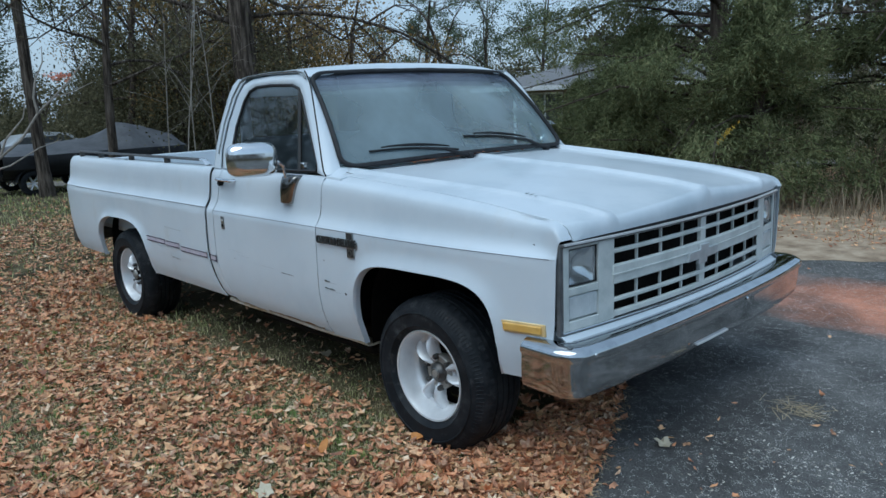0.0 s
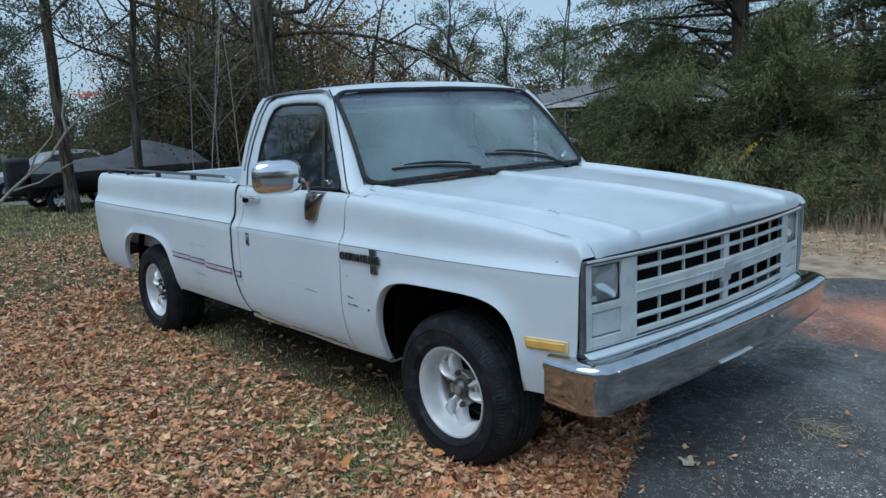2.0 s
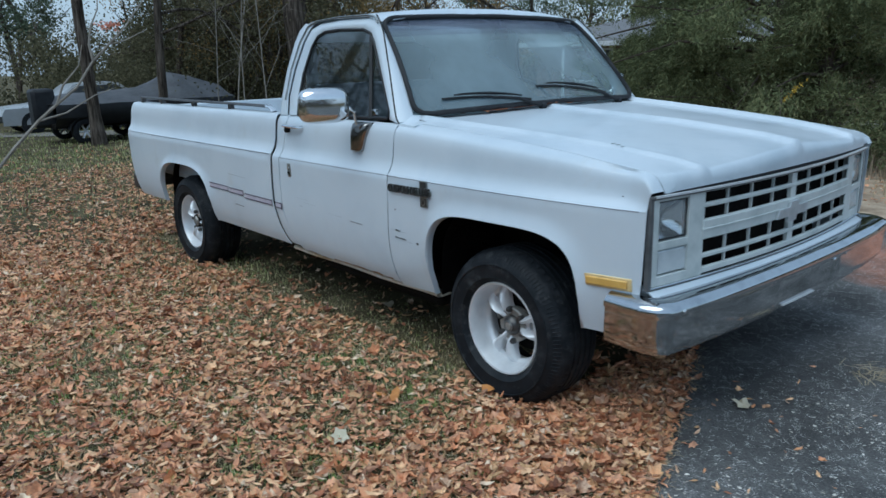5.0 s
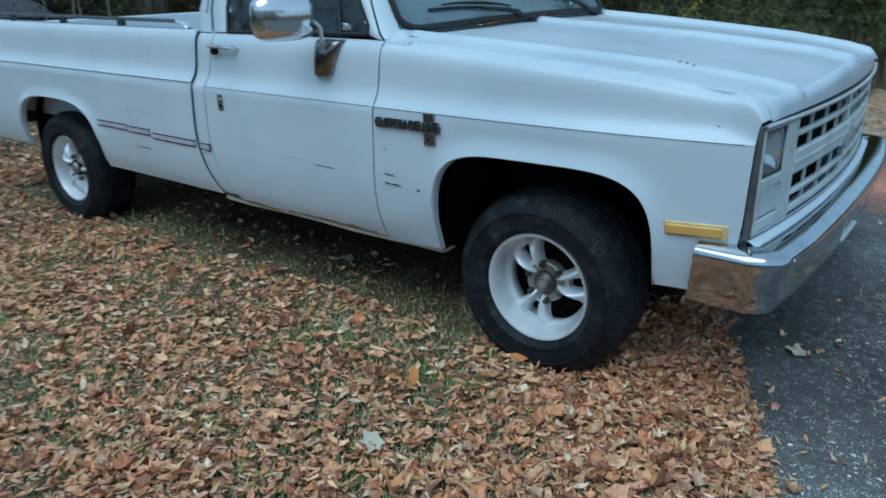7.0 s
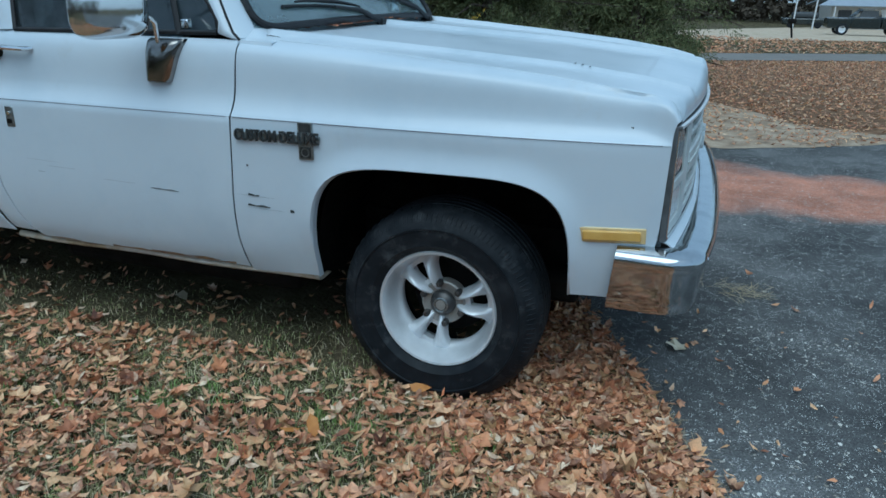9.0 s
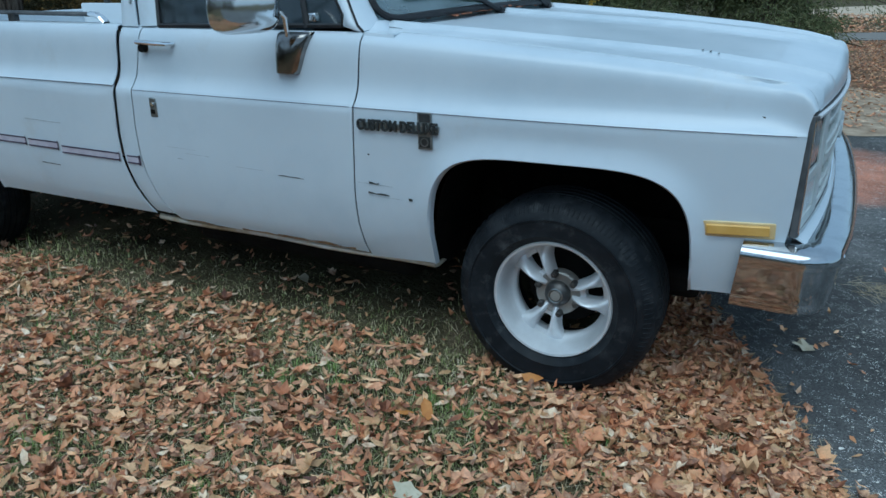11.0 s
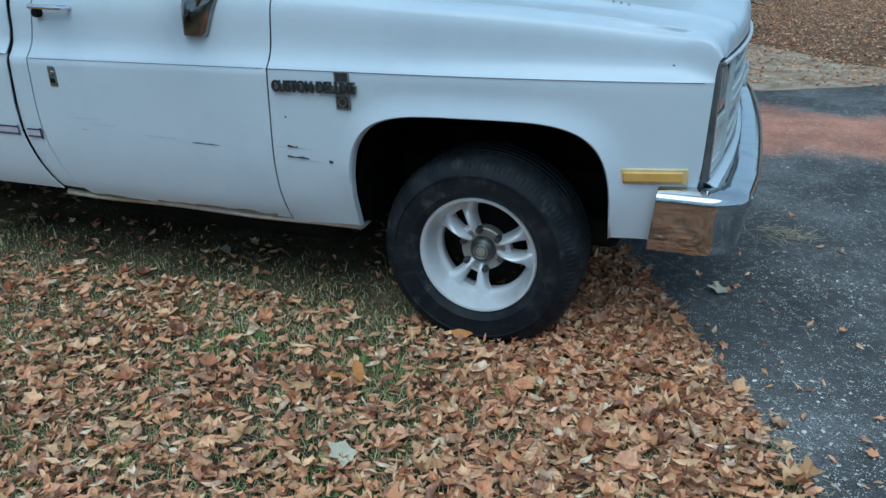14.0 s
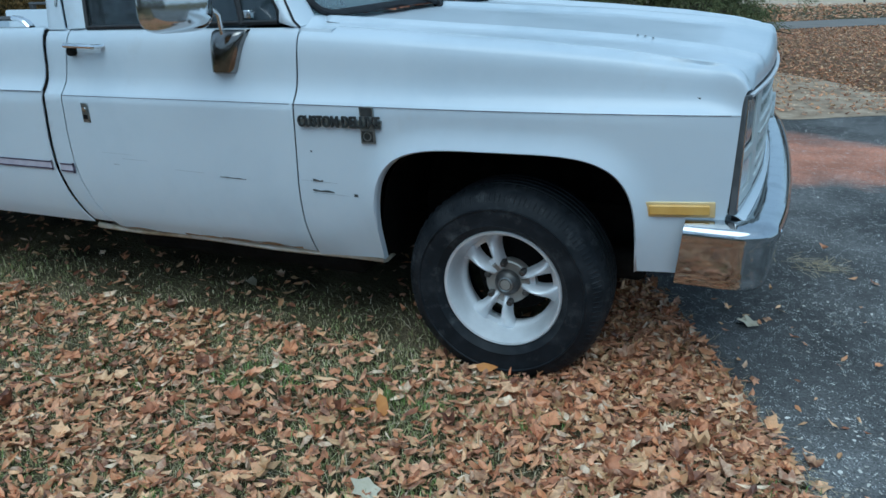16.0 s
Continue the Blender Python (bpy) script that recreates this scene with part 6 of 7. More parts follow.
def tree(name, base, trunk_h, r, label, seed, foliage=None, leaves=0, spread=0.6, leaf=(0.05, 0.09), lean=(0, 0), depth=3, limbs=7, limb_len=2.2, first=0.4, bark=None, droop=0.0, upward=0.45, category="tree"):
    gen = np.random.default_rng(seed)
    x, y = base
    z0 = float(gz(x, y)) - 0.05
    segs, tips = [], []
    p, d = Vector((x, y, z0)), Vector((lean[0], lean[1], 1)).normalized()
    steps = 14
    for k in range(steps):
        rr = r * (1 - 0.5 * k / steps) * (1.35 if k == 0 else 1.0)
        r2 = r * (1 - 0.5 * (k + 1) / steps)
        nd = (d + Vector((*gen.normal(0, 0.03, 2), 0))).normalized()
        q = p + nd * trunk_h / steps
        segs.append((p.copy(), q.copy(), rr, r2))
        p, d = q, nd
        f = (k + 1) / steps
        if f >= first:
            for _ in range(max(1, round(limbs / steps / (1 - first)))):
                a = gen.uniform(0, 2 * math.pi)
                ld = Vector((math.cos(a), math.sin(a), upward * gen.uniform(0.3, 1.6)))
                limb_segments(p, ld.normalized(), limb_len * gen.uniform(0.6, 1.15) * (1.2 - 0.6 * f), r2 * 0.42, depth - 1, segs, tips, gen, 0.28, 2, 0.62, droop)
    top = thing(name, (x, y, z0), label, category)
    me = wood_mesh("trunk", segs, 7)
    part("trunk", me, bark or BARK, top, smooth=False)
    if leaves and tips:
        tp = np.array([tuple(t) for t in tips])
        c = tp[gen.integers(0, len(tp), leaves)] + gen.normal(0, spread / 2, (leaves, 3)) * np.array([1, 1, 0.8])
        v, f = leaf_cards(c, leaf[0], leaf[1], gen)
        part("crown", fastmesh("crown", v, f), foliage, top, smooth=False)
    return top


def at(th, d):
    """A place d metres off towards a heading, in degrees from straight ahead to the left."""
    return (2.28 - d * math.sin(radians(th)), -1.98 + d * math.cos(radians(th)))


tree("oak_tree", at(60.1, 14.0), 8.0, 0.245, "large oak trunk with ridged grey-brown bark", 3, AUTUMN, 5000, 0.5, (0.06, 0.09), (0.02, 0.0), 3, 8, 3.4, 0.42, upward=0.25, bark=OAK_BARK)
tree("leaning_tree", at(74.5, 18.0), 9.0, 0.135, "bare leaning brown trunk beside the boat", 5, None, 0, 0.5, (0.05, 0.08), (0.0, 0.01), 3, 6, 2.4, 0.5, bark=OAK_BARK)
tree("small_oak_tree", at(70.3, 16.0), 5.2, 0.10, "small oak with spreading bare limbs", 12, OLIVE, 9000, 0.6, (0.04, 0.07), (0.0, 0.02), 4, 9, 2.8, 0.36, upward=0.4, bark=OAK_BARK)
for k, (th, d, h) in enumerate(((65.3, 13.5, 4.2), (64.6, 14.0, 4.5), (63.2, 13.0, 3.2), (66.4, 15.0, 3.6))):
    tagged(tree("sapling", at(th, d), h, 0.013, "thin pale bare sapling", 30 + k, None, 0, depth=2, limbs=5, limb_len=0.9, first=0.3, bark=PALE_BARK, upward=1.2), group="saplings")
# a pale dead limb leaning up from the ground, forked
def branch_line(offsets, r0, r1):
    """A limb through steps to the side and up from a point beside the boat."""
    o, side_dir = Vector((-9.42, 0.72, 1.00)), Vector((0.2, 0.98, 0))
    pts = [o + side_dir * a + Vector((0.05 * math.sin(7 * a), 0, b)) for a, b in offsets]
    return tube(pts, [float(r) for r in np.linspace(r0, r1, len(pts))], 7)


dead = part("dead_branch", branch_line(((-1.15, -1.2), (-0.6, -0.55), (-0.25, -0.22), (0, 0), (0.27, 0.22), (0.55, 0.58), (0.78, 0.80), (1.0, 1.03), (1.14, 1.22), (1.28, 1.38), (1.33, 1.55)), 0.026, 0.006), PALE_BARK, None)
tagged(dead, "pale bare dead branch rising from the lawn", "branch")
for steps, r0, r1 in ((((0.55, 0.58), (0.52, 0.80), (0.58, 1.05), (0.70, 1.28), (0.72, 1.5)), 0.020, 0.005), (((0.0, 0.0), (0.10, 0.25), (0.34, 0.52), (0.42, 0.8)), 0.018, 0.005), (((0.78, 0.80), (1.0, 0.86), (1.3, 1.0)), 0.012, 0.004), (((-0.25, -0.22), (0.1, -0.12), (0.5, 0.10), (0.8, 0.2)), 0.016, 0.004)):
    part("twig", branch_line(steps, r0, r1), PALE_BARK, dead)
# long bough reaching out over the truck's line from the oak
gen = np.random.default_rng(52)
segs, tips = [], []
ob0 = at(60.1, 14.0)
limb_segments(Vector((ob0[0], ob0[1], 3.1)), Vector((0.55, 0.83, 0.22)).normalized(), 4.6, 0.036, 2, segs, tips, gen, 0.10, 3, 0.5, 1.0)
limb_segments(Vector((ob0[0], ob0[1], 2.9)), Vector((-0.5, -0.7, 0.35)).normalized(), 3.2, 0.05, 3, segs, tips, gen, 0.22, 3, 0.6)
oak = [o for o in scene.objects if o.name == "oak_tree"][0]
part("bough", wood_mesh("bough", segs, 6), OAK_BARK, oak, smooth=False)


def cedar(x, y, h, rad, seed, sprays=1500, per=80, low=0.03):
    """An evergreen: a straight trunk, limbs to the ground and thousands of small hanging sprays."""
    gen = np.random.default_rng(seed)
    z0 = float(gz(x, y))
    top = thing("cedar_tree", (x, y, z0), "dense dark green cedar with branches to the ground", "tree", "cedars beside the driveway")
    segs, tips = [], []
    p = Vector((x, y, z0 - 0.05))
    for k in range(10):
        q = p + Vector((*gen.normal(0, 0.03, 2), h / 10))
        segs.append((p.copy(), q.copy(), 0.16 * (1 - 0.09 * k), 0.16 * (1 - 0.09 * (k + 1))))
        p = q
    cent = []
    limbs = int(34 + 15 * h)
    for k in range(limbs):
        f = low + (0.99 - low) * (k + gen.uniform(0, 1)) / limbs
        a = gen.uniform(0, 2 * math.pi)
        reach = rad * (1.0 - 0.86 * f ** 1.5) * gen.uniform(0.6, 1.15)
        s = Vector((x, y, z0 + f * h))
        e = s + Vector((math.cos(a) * reach, math.sin(a) * reach, gen.uniform(-0.18, 0.30) * reach))
        m = (s + e) / 2 + Vector((0, 0, 0.10 * reach))
        segs += [(s, m, 0.030, 0.018), (m, e, 0.018, 0.005)]
        out = Vector((math.cos(a), math.sin(a), 0))
        across = Vector((-math.sin(a), math.cos(a), 0))
        for _ in range(int(max(4, sprays / limbs) * gen.choice([0.35, 1.0, 1.6]) * (1.0 if f * h < 5.0 else 0.35))):
            u = gen.uniform(0.25, 1.02) ** 0.8
            wide = 0.34 * reach * (1.05 - abs(2 * u - 1.1)) + 0.10
            v = float(gen.normal(0, 0.5)) * wide
            c = (s * (1 - u) + e * u) + Vector((0, 0, 0.10 * reach * (1 - (2 * u - 1) ** 2)))
            c = c + across * v + out * float(gen.normal(0, 0.08)) + Vector((0, 0, float(gen.normal(0, 0.055)) - 0.35 * abs(v)))
            cent.append(tuple(c))
    part("trunk", wood_mesh("trunk", segs, 6), BARK, top, smooth=False)
    cent = np.array(cent)
    cent = cent[cent[:, 2] > z0 + 0.05]
    dirs = gen.normal(size=(len(cent), 3)) * 0.6 + (cent - np.array([x, y, z0 + h * 0.35])) / rad
    dirs /= np.linalg.norm(dirs, axis=1)[:, None]
    n = len(cent) * per
    idx = np.repeat(np.arange(len(cent)), per)
    dirs[:, 2] -= 0.25
    along = gen.uniform(-0.20, 0.24, n)
    side_r = gen.normal(0, 1, (n, 3))
    thick = 0.050 * (1.1 - np.clip(along / 0.26, -0.2, 1))
    c = cent[idx] + dirs[idx] * along[:, None] + side_r * thick[:, None]
    a = dirs[idx] * 1.0 + 0.55 * side_r + gen.normal(0, 0.25, (n, 3))
    a /= np.linalg.norm(a, axis=1)[:, None]
    b = np.cross(a, gen.normal(size=(n, 3)))
    b /= np.linalg.norm(b, axis=1)[:, None] + 1e-9
    hh, ww = (0.060 * gen.uniform(0.5, 1.4, n))[:, None], (0.0060 * gen.uniform(0.7, 1.4, n))[:, None]
    v = np.stack([c - b * ww, c + b * ww, c + a * hh], 1).reshape(-1, 3)
    f = np.arange(3 * n).reshape(-1, 3)
    part("crown", fastmesh("crown", v, f), CEDAR, top, smooth=False)
    return top


cedar(-3.0, 8.8, 9.5, 3.35, 61, 4600, 72)
cedar(-5.3, 9.9, 2.1, 1.7, 62, 1000)
cedar(-7.0, 11.2, 1.9, 1.5, 67, 700)
cedar(-0.75, 9.5, 6.5, 2.0, 63, 2200, 70)
cedar(-1.9, 7.7, 2.6, 1.2, 64, 900)
cedar(-3.9, 8.2, 2.4, 1.2, 65, 900)
cedar(-0.1, 8.9, 3.0, 1.1, 66, 800)


def brush(name, cx, cy, rx, ry, h, n, material, label, seed):
    gen = np.random.default_rng(seed)
    x, y = cx + gen.uniform(-rx, rx, n), cy + gen.uniform(-ry, ry, n)
    z = gz(x, y)
    a = gen.uniform(0, 6.28, n)
    hh = gen.uniform(0.3, 1.0, n) * h
    le = np.abs(gen.normal(0, 0.35, n))
    b = np.stack([x, y, z], -1)
    d = np.stack([np.cos(a) * le, np.sin(a) * le, np.ones(n)], -1) * hh[:, None]
    s = np.stack([-np.sin(a), np.cos(a), 0 * a], -1) * 0.006
    m = b + d * 0.55
    t = b + d + np.stack([np.cos(a), np.sin(a), -0.6 * np.ones(n)], -1) * (hh * le * 0.5)[:, None]
    v = np.stack([b - s, b + s, m + s * 0.7, m - s * 0.7, m - s * 0.7, m + s * 0.7, t + s * 0.2, t - s * 0.2], 1).reshape(-1, 3)
    ob = new(name, fastmesh(name, v, np.arange(8 * n).reshape(-1, 4)))
    ob.data.materials.append(material)
    tagged(ob, label, "brush", kind="stuff")


brush("dry_brush", -0.35, 8.5, 0.75, 0.5, 0.95, 650, BRUSH, "tall dry grass and stalks at the foot of the cedars", 71)
brush("low_brush", -2.6, 7.3, 2.6, 0.5, 0.45, 1100, BRUSH, "dry stalks along the cedar row", 72)
gen = np.random.default_rng(75)
yl = np.array([2.28, -1.98, 1.53]) + 9.6 * np.array([-0.432, 0.900, -0.055]) + gen.normal(0, 1, (46, 3)) * np.array([0.07, 0.03, 0.02])
yl[:, 2] += 0.9 * (yl[:, 0] - yl[:, 0].mean())
v, f = leaf_cards(yl, 0.022, 0.06, gen)
ob = part("yellow_vine", fastmesh("yellow_vine", v, f), YELLOW, None, smooth=False)
tagged(ob, "sprig of bright yellow leaves caught in the cedar", "vine")

# ---- woods behind ----
def woods(name, spots, material, label, seed, leaf=(0.10, 0.16), trunks=3, per=2600):
    """A stand of trees as one body: crowns of loose leaf clumps on thin stems. spots: heading, distance, low, high, width."""
    gen = np.random.default_rng(seed)
    pts, segs = [], []
    for th, d, lo, hi, wid in spots:
        x, y = at(th, d)
        z0 = float(gz(x, y))
        if trunks:
            p, dd = Vector((x, y, z0)), Vector((*gen.normal(0, 0.06, 2), 1)).normalized()
            limb_segments(p, dd, hi * 0.8, 0.05 + 0.012 * hi, trunks, segs, [], gen, 0.12, 4, 0.42)
        k = max(6, int(wid * (hi - lo) * 1.6))
        cl = np.stack([x + gen.normal(0, wid / 2, k), y + gen.normal(0, wid / 2, k), z0 + lo + (hi - lo) * gen.uniform(0, 1, k)], -1)
        c = cl[gen.integers(0, k, per)] + gen.normal(0, 0.34, (per, 3)) * np.array([1.1, 1.1, 0.8])
        c = c[c[:, 2] > z0 + 0.02]
        pts.append(c)
    v, f = leaf_cards(np.concatenate(pts), leaf[0], leaf[1], gen)
    ob = new(name, fastmesh(name, v, f))
    ob.data.materials.append(material)
    tagged(ob, label, "woods", kind="stuff")
    if segs:
        st = new(name + "_stems", wood_mesh(name + "_stems", segs, 5))
        st.data.materials.append(BARK)
        tagged(st, "dark bare stems and limbs of the woods", "woods", kind="stuff")


g = np.random.default_rng(81)
woods("olive_woods", [(t, g.uniform(22, 30), 0.2, g.uniform(3.0, 6.0), 2.4) for t in np.linspace(58, 72, 15)], OLIVE, "dull olive undergrowth and small trees", 82, (0.052, 0.088), 3, 8600)
woods("russet_woods", [(t, g.uniform(24, 34), 0.3, float(np.interp(t, [46, 54, 58, 66], [3.2, 5.0, 7.0, 8.2])) * g.uniform(0.8, 1.15), 2.8) for t in np.linspace(46, 66, 15)], AUTUMN, "russet oaks with dying leaves", 83, (0.052, 0.088), 3, 7000)
woods("grey_thicket", [(t, g.uniform(34, 42), 0.2, g.uniform(2.6, 4.6) * (0.85 if t > 72 or 38 < t < 54 else 1.0), 4.0) for t in np.linspace(20, 84, 26)], OLIVE, "grey-brown thicket behind the lawn", 84, (0.10, 0.16), 2, 3300)
woods("far_pines", [(45.0, 62, 5.0, 11.5, 2.2), (42.6, 60, 4.0, 10.5, 2.4), (47.5, 66, 6.5, 12.5, 2.0), (76.5, 50, 4.5, 11.0, 2.4), (78.5, 46, 3.5, 9.0, 2.4), (50.0, 68, 4.0, 9.0, 3.0), (39.0, 55, 4, 9, 3.0)], PINE, "tall pines against the grey sky", 85, (0.10, 0.17), 3, 4800)
woods("far_woods", [(t, g.uniform(92, 112), 0.2, g.uniform(9, 14), 8.0) for t in np.linspace(-42, 34, 34)], THICKET, "distant brown and grey winter woods", 86, (0.40, 0.66), 1, 2600)
tree("roadside_tree", (-0.55, 30.0), 10.0, 0.24, "thick dark trunk standing beyond the cedars", 44, None, 0, 0.5, (0.05, 0.08), (0.0, 0.0), 2, 5, 2.4, 0.6)
# bare trees on the other side of the drive, seen mirrored in glass and chrome
for k, (x, y) in enumerate(((-7.0, -13.0), (-1.5, -15.0), (5.0, -14.0), (-12.0, -11.0), (-13.0, -6.0), (-16.0, -9.5), (-19.0, -7.0))):
    tagged(tree("bare_tree", (x, y), 8.0, 0.17, "bare winter tree on the lawn", 90 + k, OLIVE, 1500, 0.8, (0.08, 0.12), depth=3, limbs=9, limb_len=3.0, first=0.25), group="bare trees across the lawn")

woods("near_side_woods", [(t, g.uniform(22, 30), 0.1, g.uniform(3.5, 6.5), 3.4) for t in np.linspace(100, 262, 34)], THICKET, "dark winter woods across the lawn", 88, (0.26, 0.40), 1, 1100)

# ---- covered boat on its trailer ----
def build_boat():
    bx = -16.7
    z0 = float(gz(bx, 4.2))
    boat = thing("covered_boat", (bx, 4.2, z0), "boat under a black and grey cover on a trailer", "boat")
    ys = np.linspace(2.22, 6.55, 24)
    top = np.interp(ys, [2.22, 2.32, 2.7, 3.3, 4.3, 4.75, 5.1, 5.5, 6.1, 6.45, 6.55], [0.75, 1.02, 1.12, 1.10, 1.18, 1.36, 1.52, 1.44, 1.25, 1.12, 0.80])
    wid = np.interp(ys, [2.22, 2.35, 5.0, 6.2, 6.55], [0.95, 1.05, 1.05, 0.85, 0.60])
    rows = []
    for y, t, w in zip(ys, top, wid):
        sag = 0.03 * noise.noise(Vector((y * 2.3, 0, 0)))
        rows.append([(bx + s * w, y, z0 + 0.88 + (t - 0.88) * max(0.0, 1 - abs(s) ** 1.5) + sag + 0.015 * noise.noise(Vector((y * 4, s * 3, 1)))) for s in np.linspace(-1, 1, 15)])
    part("cover", grid(rows), TARP_GREY, boat, "sagging grey cover", solid=0.01)
    rows = []
    for y, w in zip(ys, wid):
        rows.append([(bx + s * w * q, y, z0 + h + 0.02 * noise.noise(Vector((y * 3, h * 4, s)))) for s, q, h in ((-1, 0.7, 0.42), (-1, 0.98, 0.62), (-1, 1.02, 0.78), (-1, 1.0, 0.89), (1, 1.0, 0.89), (1, 1.02, 0.78), (1, 0.98, 0.62), (1, 0.7, 0.42))])
    part("skirt", grid(rows), TARP, boat, "black cover skirt round the hull", solid=0.01)
    bm = box(bx - 0.6, bx + 0.6, 2.25, 6.5, z0 + 0.36, z0 + 0.46)
    part("trailer_frame", bm, BLACK, boat, smooth=False)
    for y in (2.78, 4.15):
        for s in (1, -1):
            rows = []
            c = (bx + s * 0.88, y, z0 + 0.29)
            prof = [(0.17, -0.10), (0.24, -0.11), (0.28, -0.09), (0.29, 0.0), (0.28, 0.09), (0.24, 0.11), (0.17, 0.10)]
            for k in range(25):
                t = 2 * math.pi * k / 24
                rows.append([(c[0] + o, c[1] + r * math.cos(t), c[2] + r * math.sin(t)) for r, o in prof])
            wheel = part("trailer_wheel", grid(rows), RUBBER, boat)
            bm = bmesh.new()
            for k in range(6):
                t = 2 * math.pi * k / 6
                tube([c, (c[0] + s * 0.06, c[1] + 0.165 * math.cos(t), c[2] + 0.165 * math.sin(t))], 0.022, 6, bm)
            part("trailer_rim", bm, ALUM, wheel)
            rows = []
            for t in np.linspace(0.05 * math.pi, 0.95 * math.pi, 12):
                rows.append([(c[0] + o, c[1] + 0.35 * math.cos(t), c[2] + 0.33 * math.sin(t)) for o in (-0.13, 0.13)])
            part("mudguard", grid(rows), TARP, boat, solid=0.01)
    bm = box(bx - 0.24, bx + 0.24, 1.93, 2.42, z0 + 0.38, z0 + 1.24)
    part("outboard_motor", bm, TARP, boat, "covered outboard motor", bevel=0.08)


build_boat()

# ---- house behind the cedars ----
def covered_car():
    """A pale car seen past the boat's stern."""
    x0, y0 = at(75.6, 25.0)
    z0 = float(gz(x0, y0))
    car = thing("pale_car", (x0, y0, z0), "pale grey car parked behind the boat", "car")
    rows = []
    for y, top in ((-2.1, 0.55), (-2.0, 0.72), (-1.2, 0.82), (-0.75, 0.90), (-0.15, 1.32), (0.5, 1.38), (1.1, 1.34), (1.65, 0.95), (2.0, 0.88), (2.1, 0.55)):
        rows.append([(x0 + s * 0.86 * (1 - 0.12 * max(0.0, (h - 0.8)) / 0.5), y0 + y, z0 + h) for s, h in ((-1, 0.28), (-1, min(0.75, top)), (-0.85, top - 0.02), (0, top), (0.85, top - 0.02), (1, min(0.75, top)), (1, 0.28))])
    part("body", grid(rows), PALE_CAR, car, solid=0.02)
    part("side_window", plate([(x0 + 0.80, y0 - 0.6, z0 + 0.92), (x0 + 0.80, y0 + 1.45, z0 + 0.95), (x0 + 0.74, y0 + 1.0, z0 + 1.28), (x0 + 0.74, y0 - 0.1, z0 + 1.27)], (1, 0, 0), 0.05), DASH, car, smooth=False)
    for y in (-1.35, 1.3):
        for s in (-0.78, 0.78):
            rows = [[(x0 + s + o, y0 + y + r * math.cos(t), z0 + 0.31 + r * math.sin(t)) for r, o in ((0.18, -0.1), (0.31, -0.09), (0.31, 0.09), (0.18, 0.1))] for t in np.linspace(0, 2 * math.pi, 21)]
            part("wheel", grid(rows), RUBBER, car)


covered_car()


def build_house():
    a, b = Vector((*at(42.6, 25.0), 0)), Vector((*at(20.0, 27.0), 0))
    u = (b - a).normalized()
    n = Vector((u.y, -u.x, 0))
    if n.y > 0:
        n = -n
    ln = (b - a).length
    z0 = float(gz(*at(36, 25.0)))
    house = thing("brick_house", (a.x, a.y, z0), "low brown brick house with a grey shingle roof", "house")

    def q(s, o, z):
        p = a + u * s - n * o
        return (p.x, p.y, z0 + z)

    bm = bmesh.new()
    for s0, s1, z1, z2 in ((0, 1.2, 0, 2.15), (2.4, 4.2, 0, 2.15), (5.4, ln, 0, 2.15), (1.2, 2.4, 0, 0.9), (4.2, 5.4, 0, 0.9), (1.2, 2.4, 1.95, 2.15), (4.2, 5.4, 1.95, 2.15)):
        pts = [q(s0, 0, z1), q(s1, 0, z1), q(s1, 0, z2), q(s0, 0, z2)]
        plate(pts, -n, 0.25, bm)
    plate([q(0, 0.25, 0), q(0, 8, 0), q(0, 8, 2.15), q(0, 0.25, 2.15)], u, 0.25, bm)
    part("wall", bm, BRICKM, house, smooth=False)
    for s0 in (1.2, 4.2):
        bm = plate([q(s0, 0.12, 0.9), q(s0 + 1.2, 0.12, 0.9), q(s0 + 1.2, 0.12, 1.95), q(s0, 0.12, 1.95)], -n, 0.02)
        win = part("window", bm, DASH, house, "dark window", smooth=False)
        bm = bmesh.new()
        for e0, e1, z1, z2 in ((0, 0.06, 0.9, 1.95), (1.14, 1.2, 0.9, 1.95), (0.57, 0.63, 0.9, 1.95), (0.06, 1.14, 0.9, 0.96), (0.06, 1.14, 1.89, 1.95)):
            plate([q(s0 + e0, 0.06, z1), q(s0 + e1, 0.06, z1), q(s0 + e1, 0.06, z2), q(s0 + e0, 0.06, z2)], -n, 0.05, bm)
        part("window_frame", bm, TRIM, win, smooth=False)
    rows = [[q(s, o, z) for s in np.linspace(-0.6 + e, ln + 0.6 - e, 20)] for o, z, e in ((-0.6, 2.10, 0.0), (1.6, 2.55, 2.0), (3.9, 3.05, 4.2), (8.4, 2.10, 0.0))]
    part("roof", grid(rows), SHINGLE, house, "grey shingle roof", smooth=False, solid=0.08)
    bm = plate([q(-0.62, -0.62, 2.02), q(ln + 0.62, -0.62, 2.02), q(ln + 0.62, -0.62, 2.16), q(-0.62, -0.62, 2.16)], n, 0.04)
    part("fascia", bm, TRIM, house, "white fascia board", smooth=False)
    bm = tube([q(0.8, -0.55, 0), q(0.8, -0.55, 2.05)], 0.05, 8)
    part("porch_post", bm, TRIM, house)


build_house()

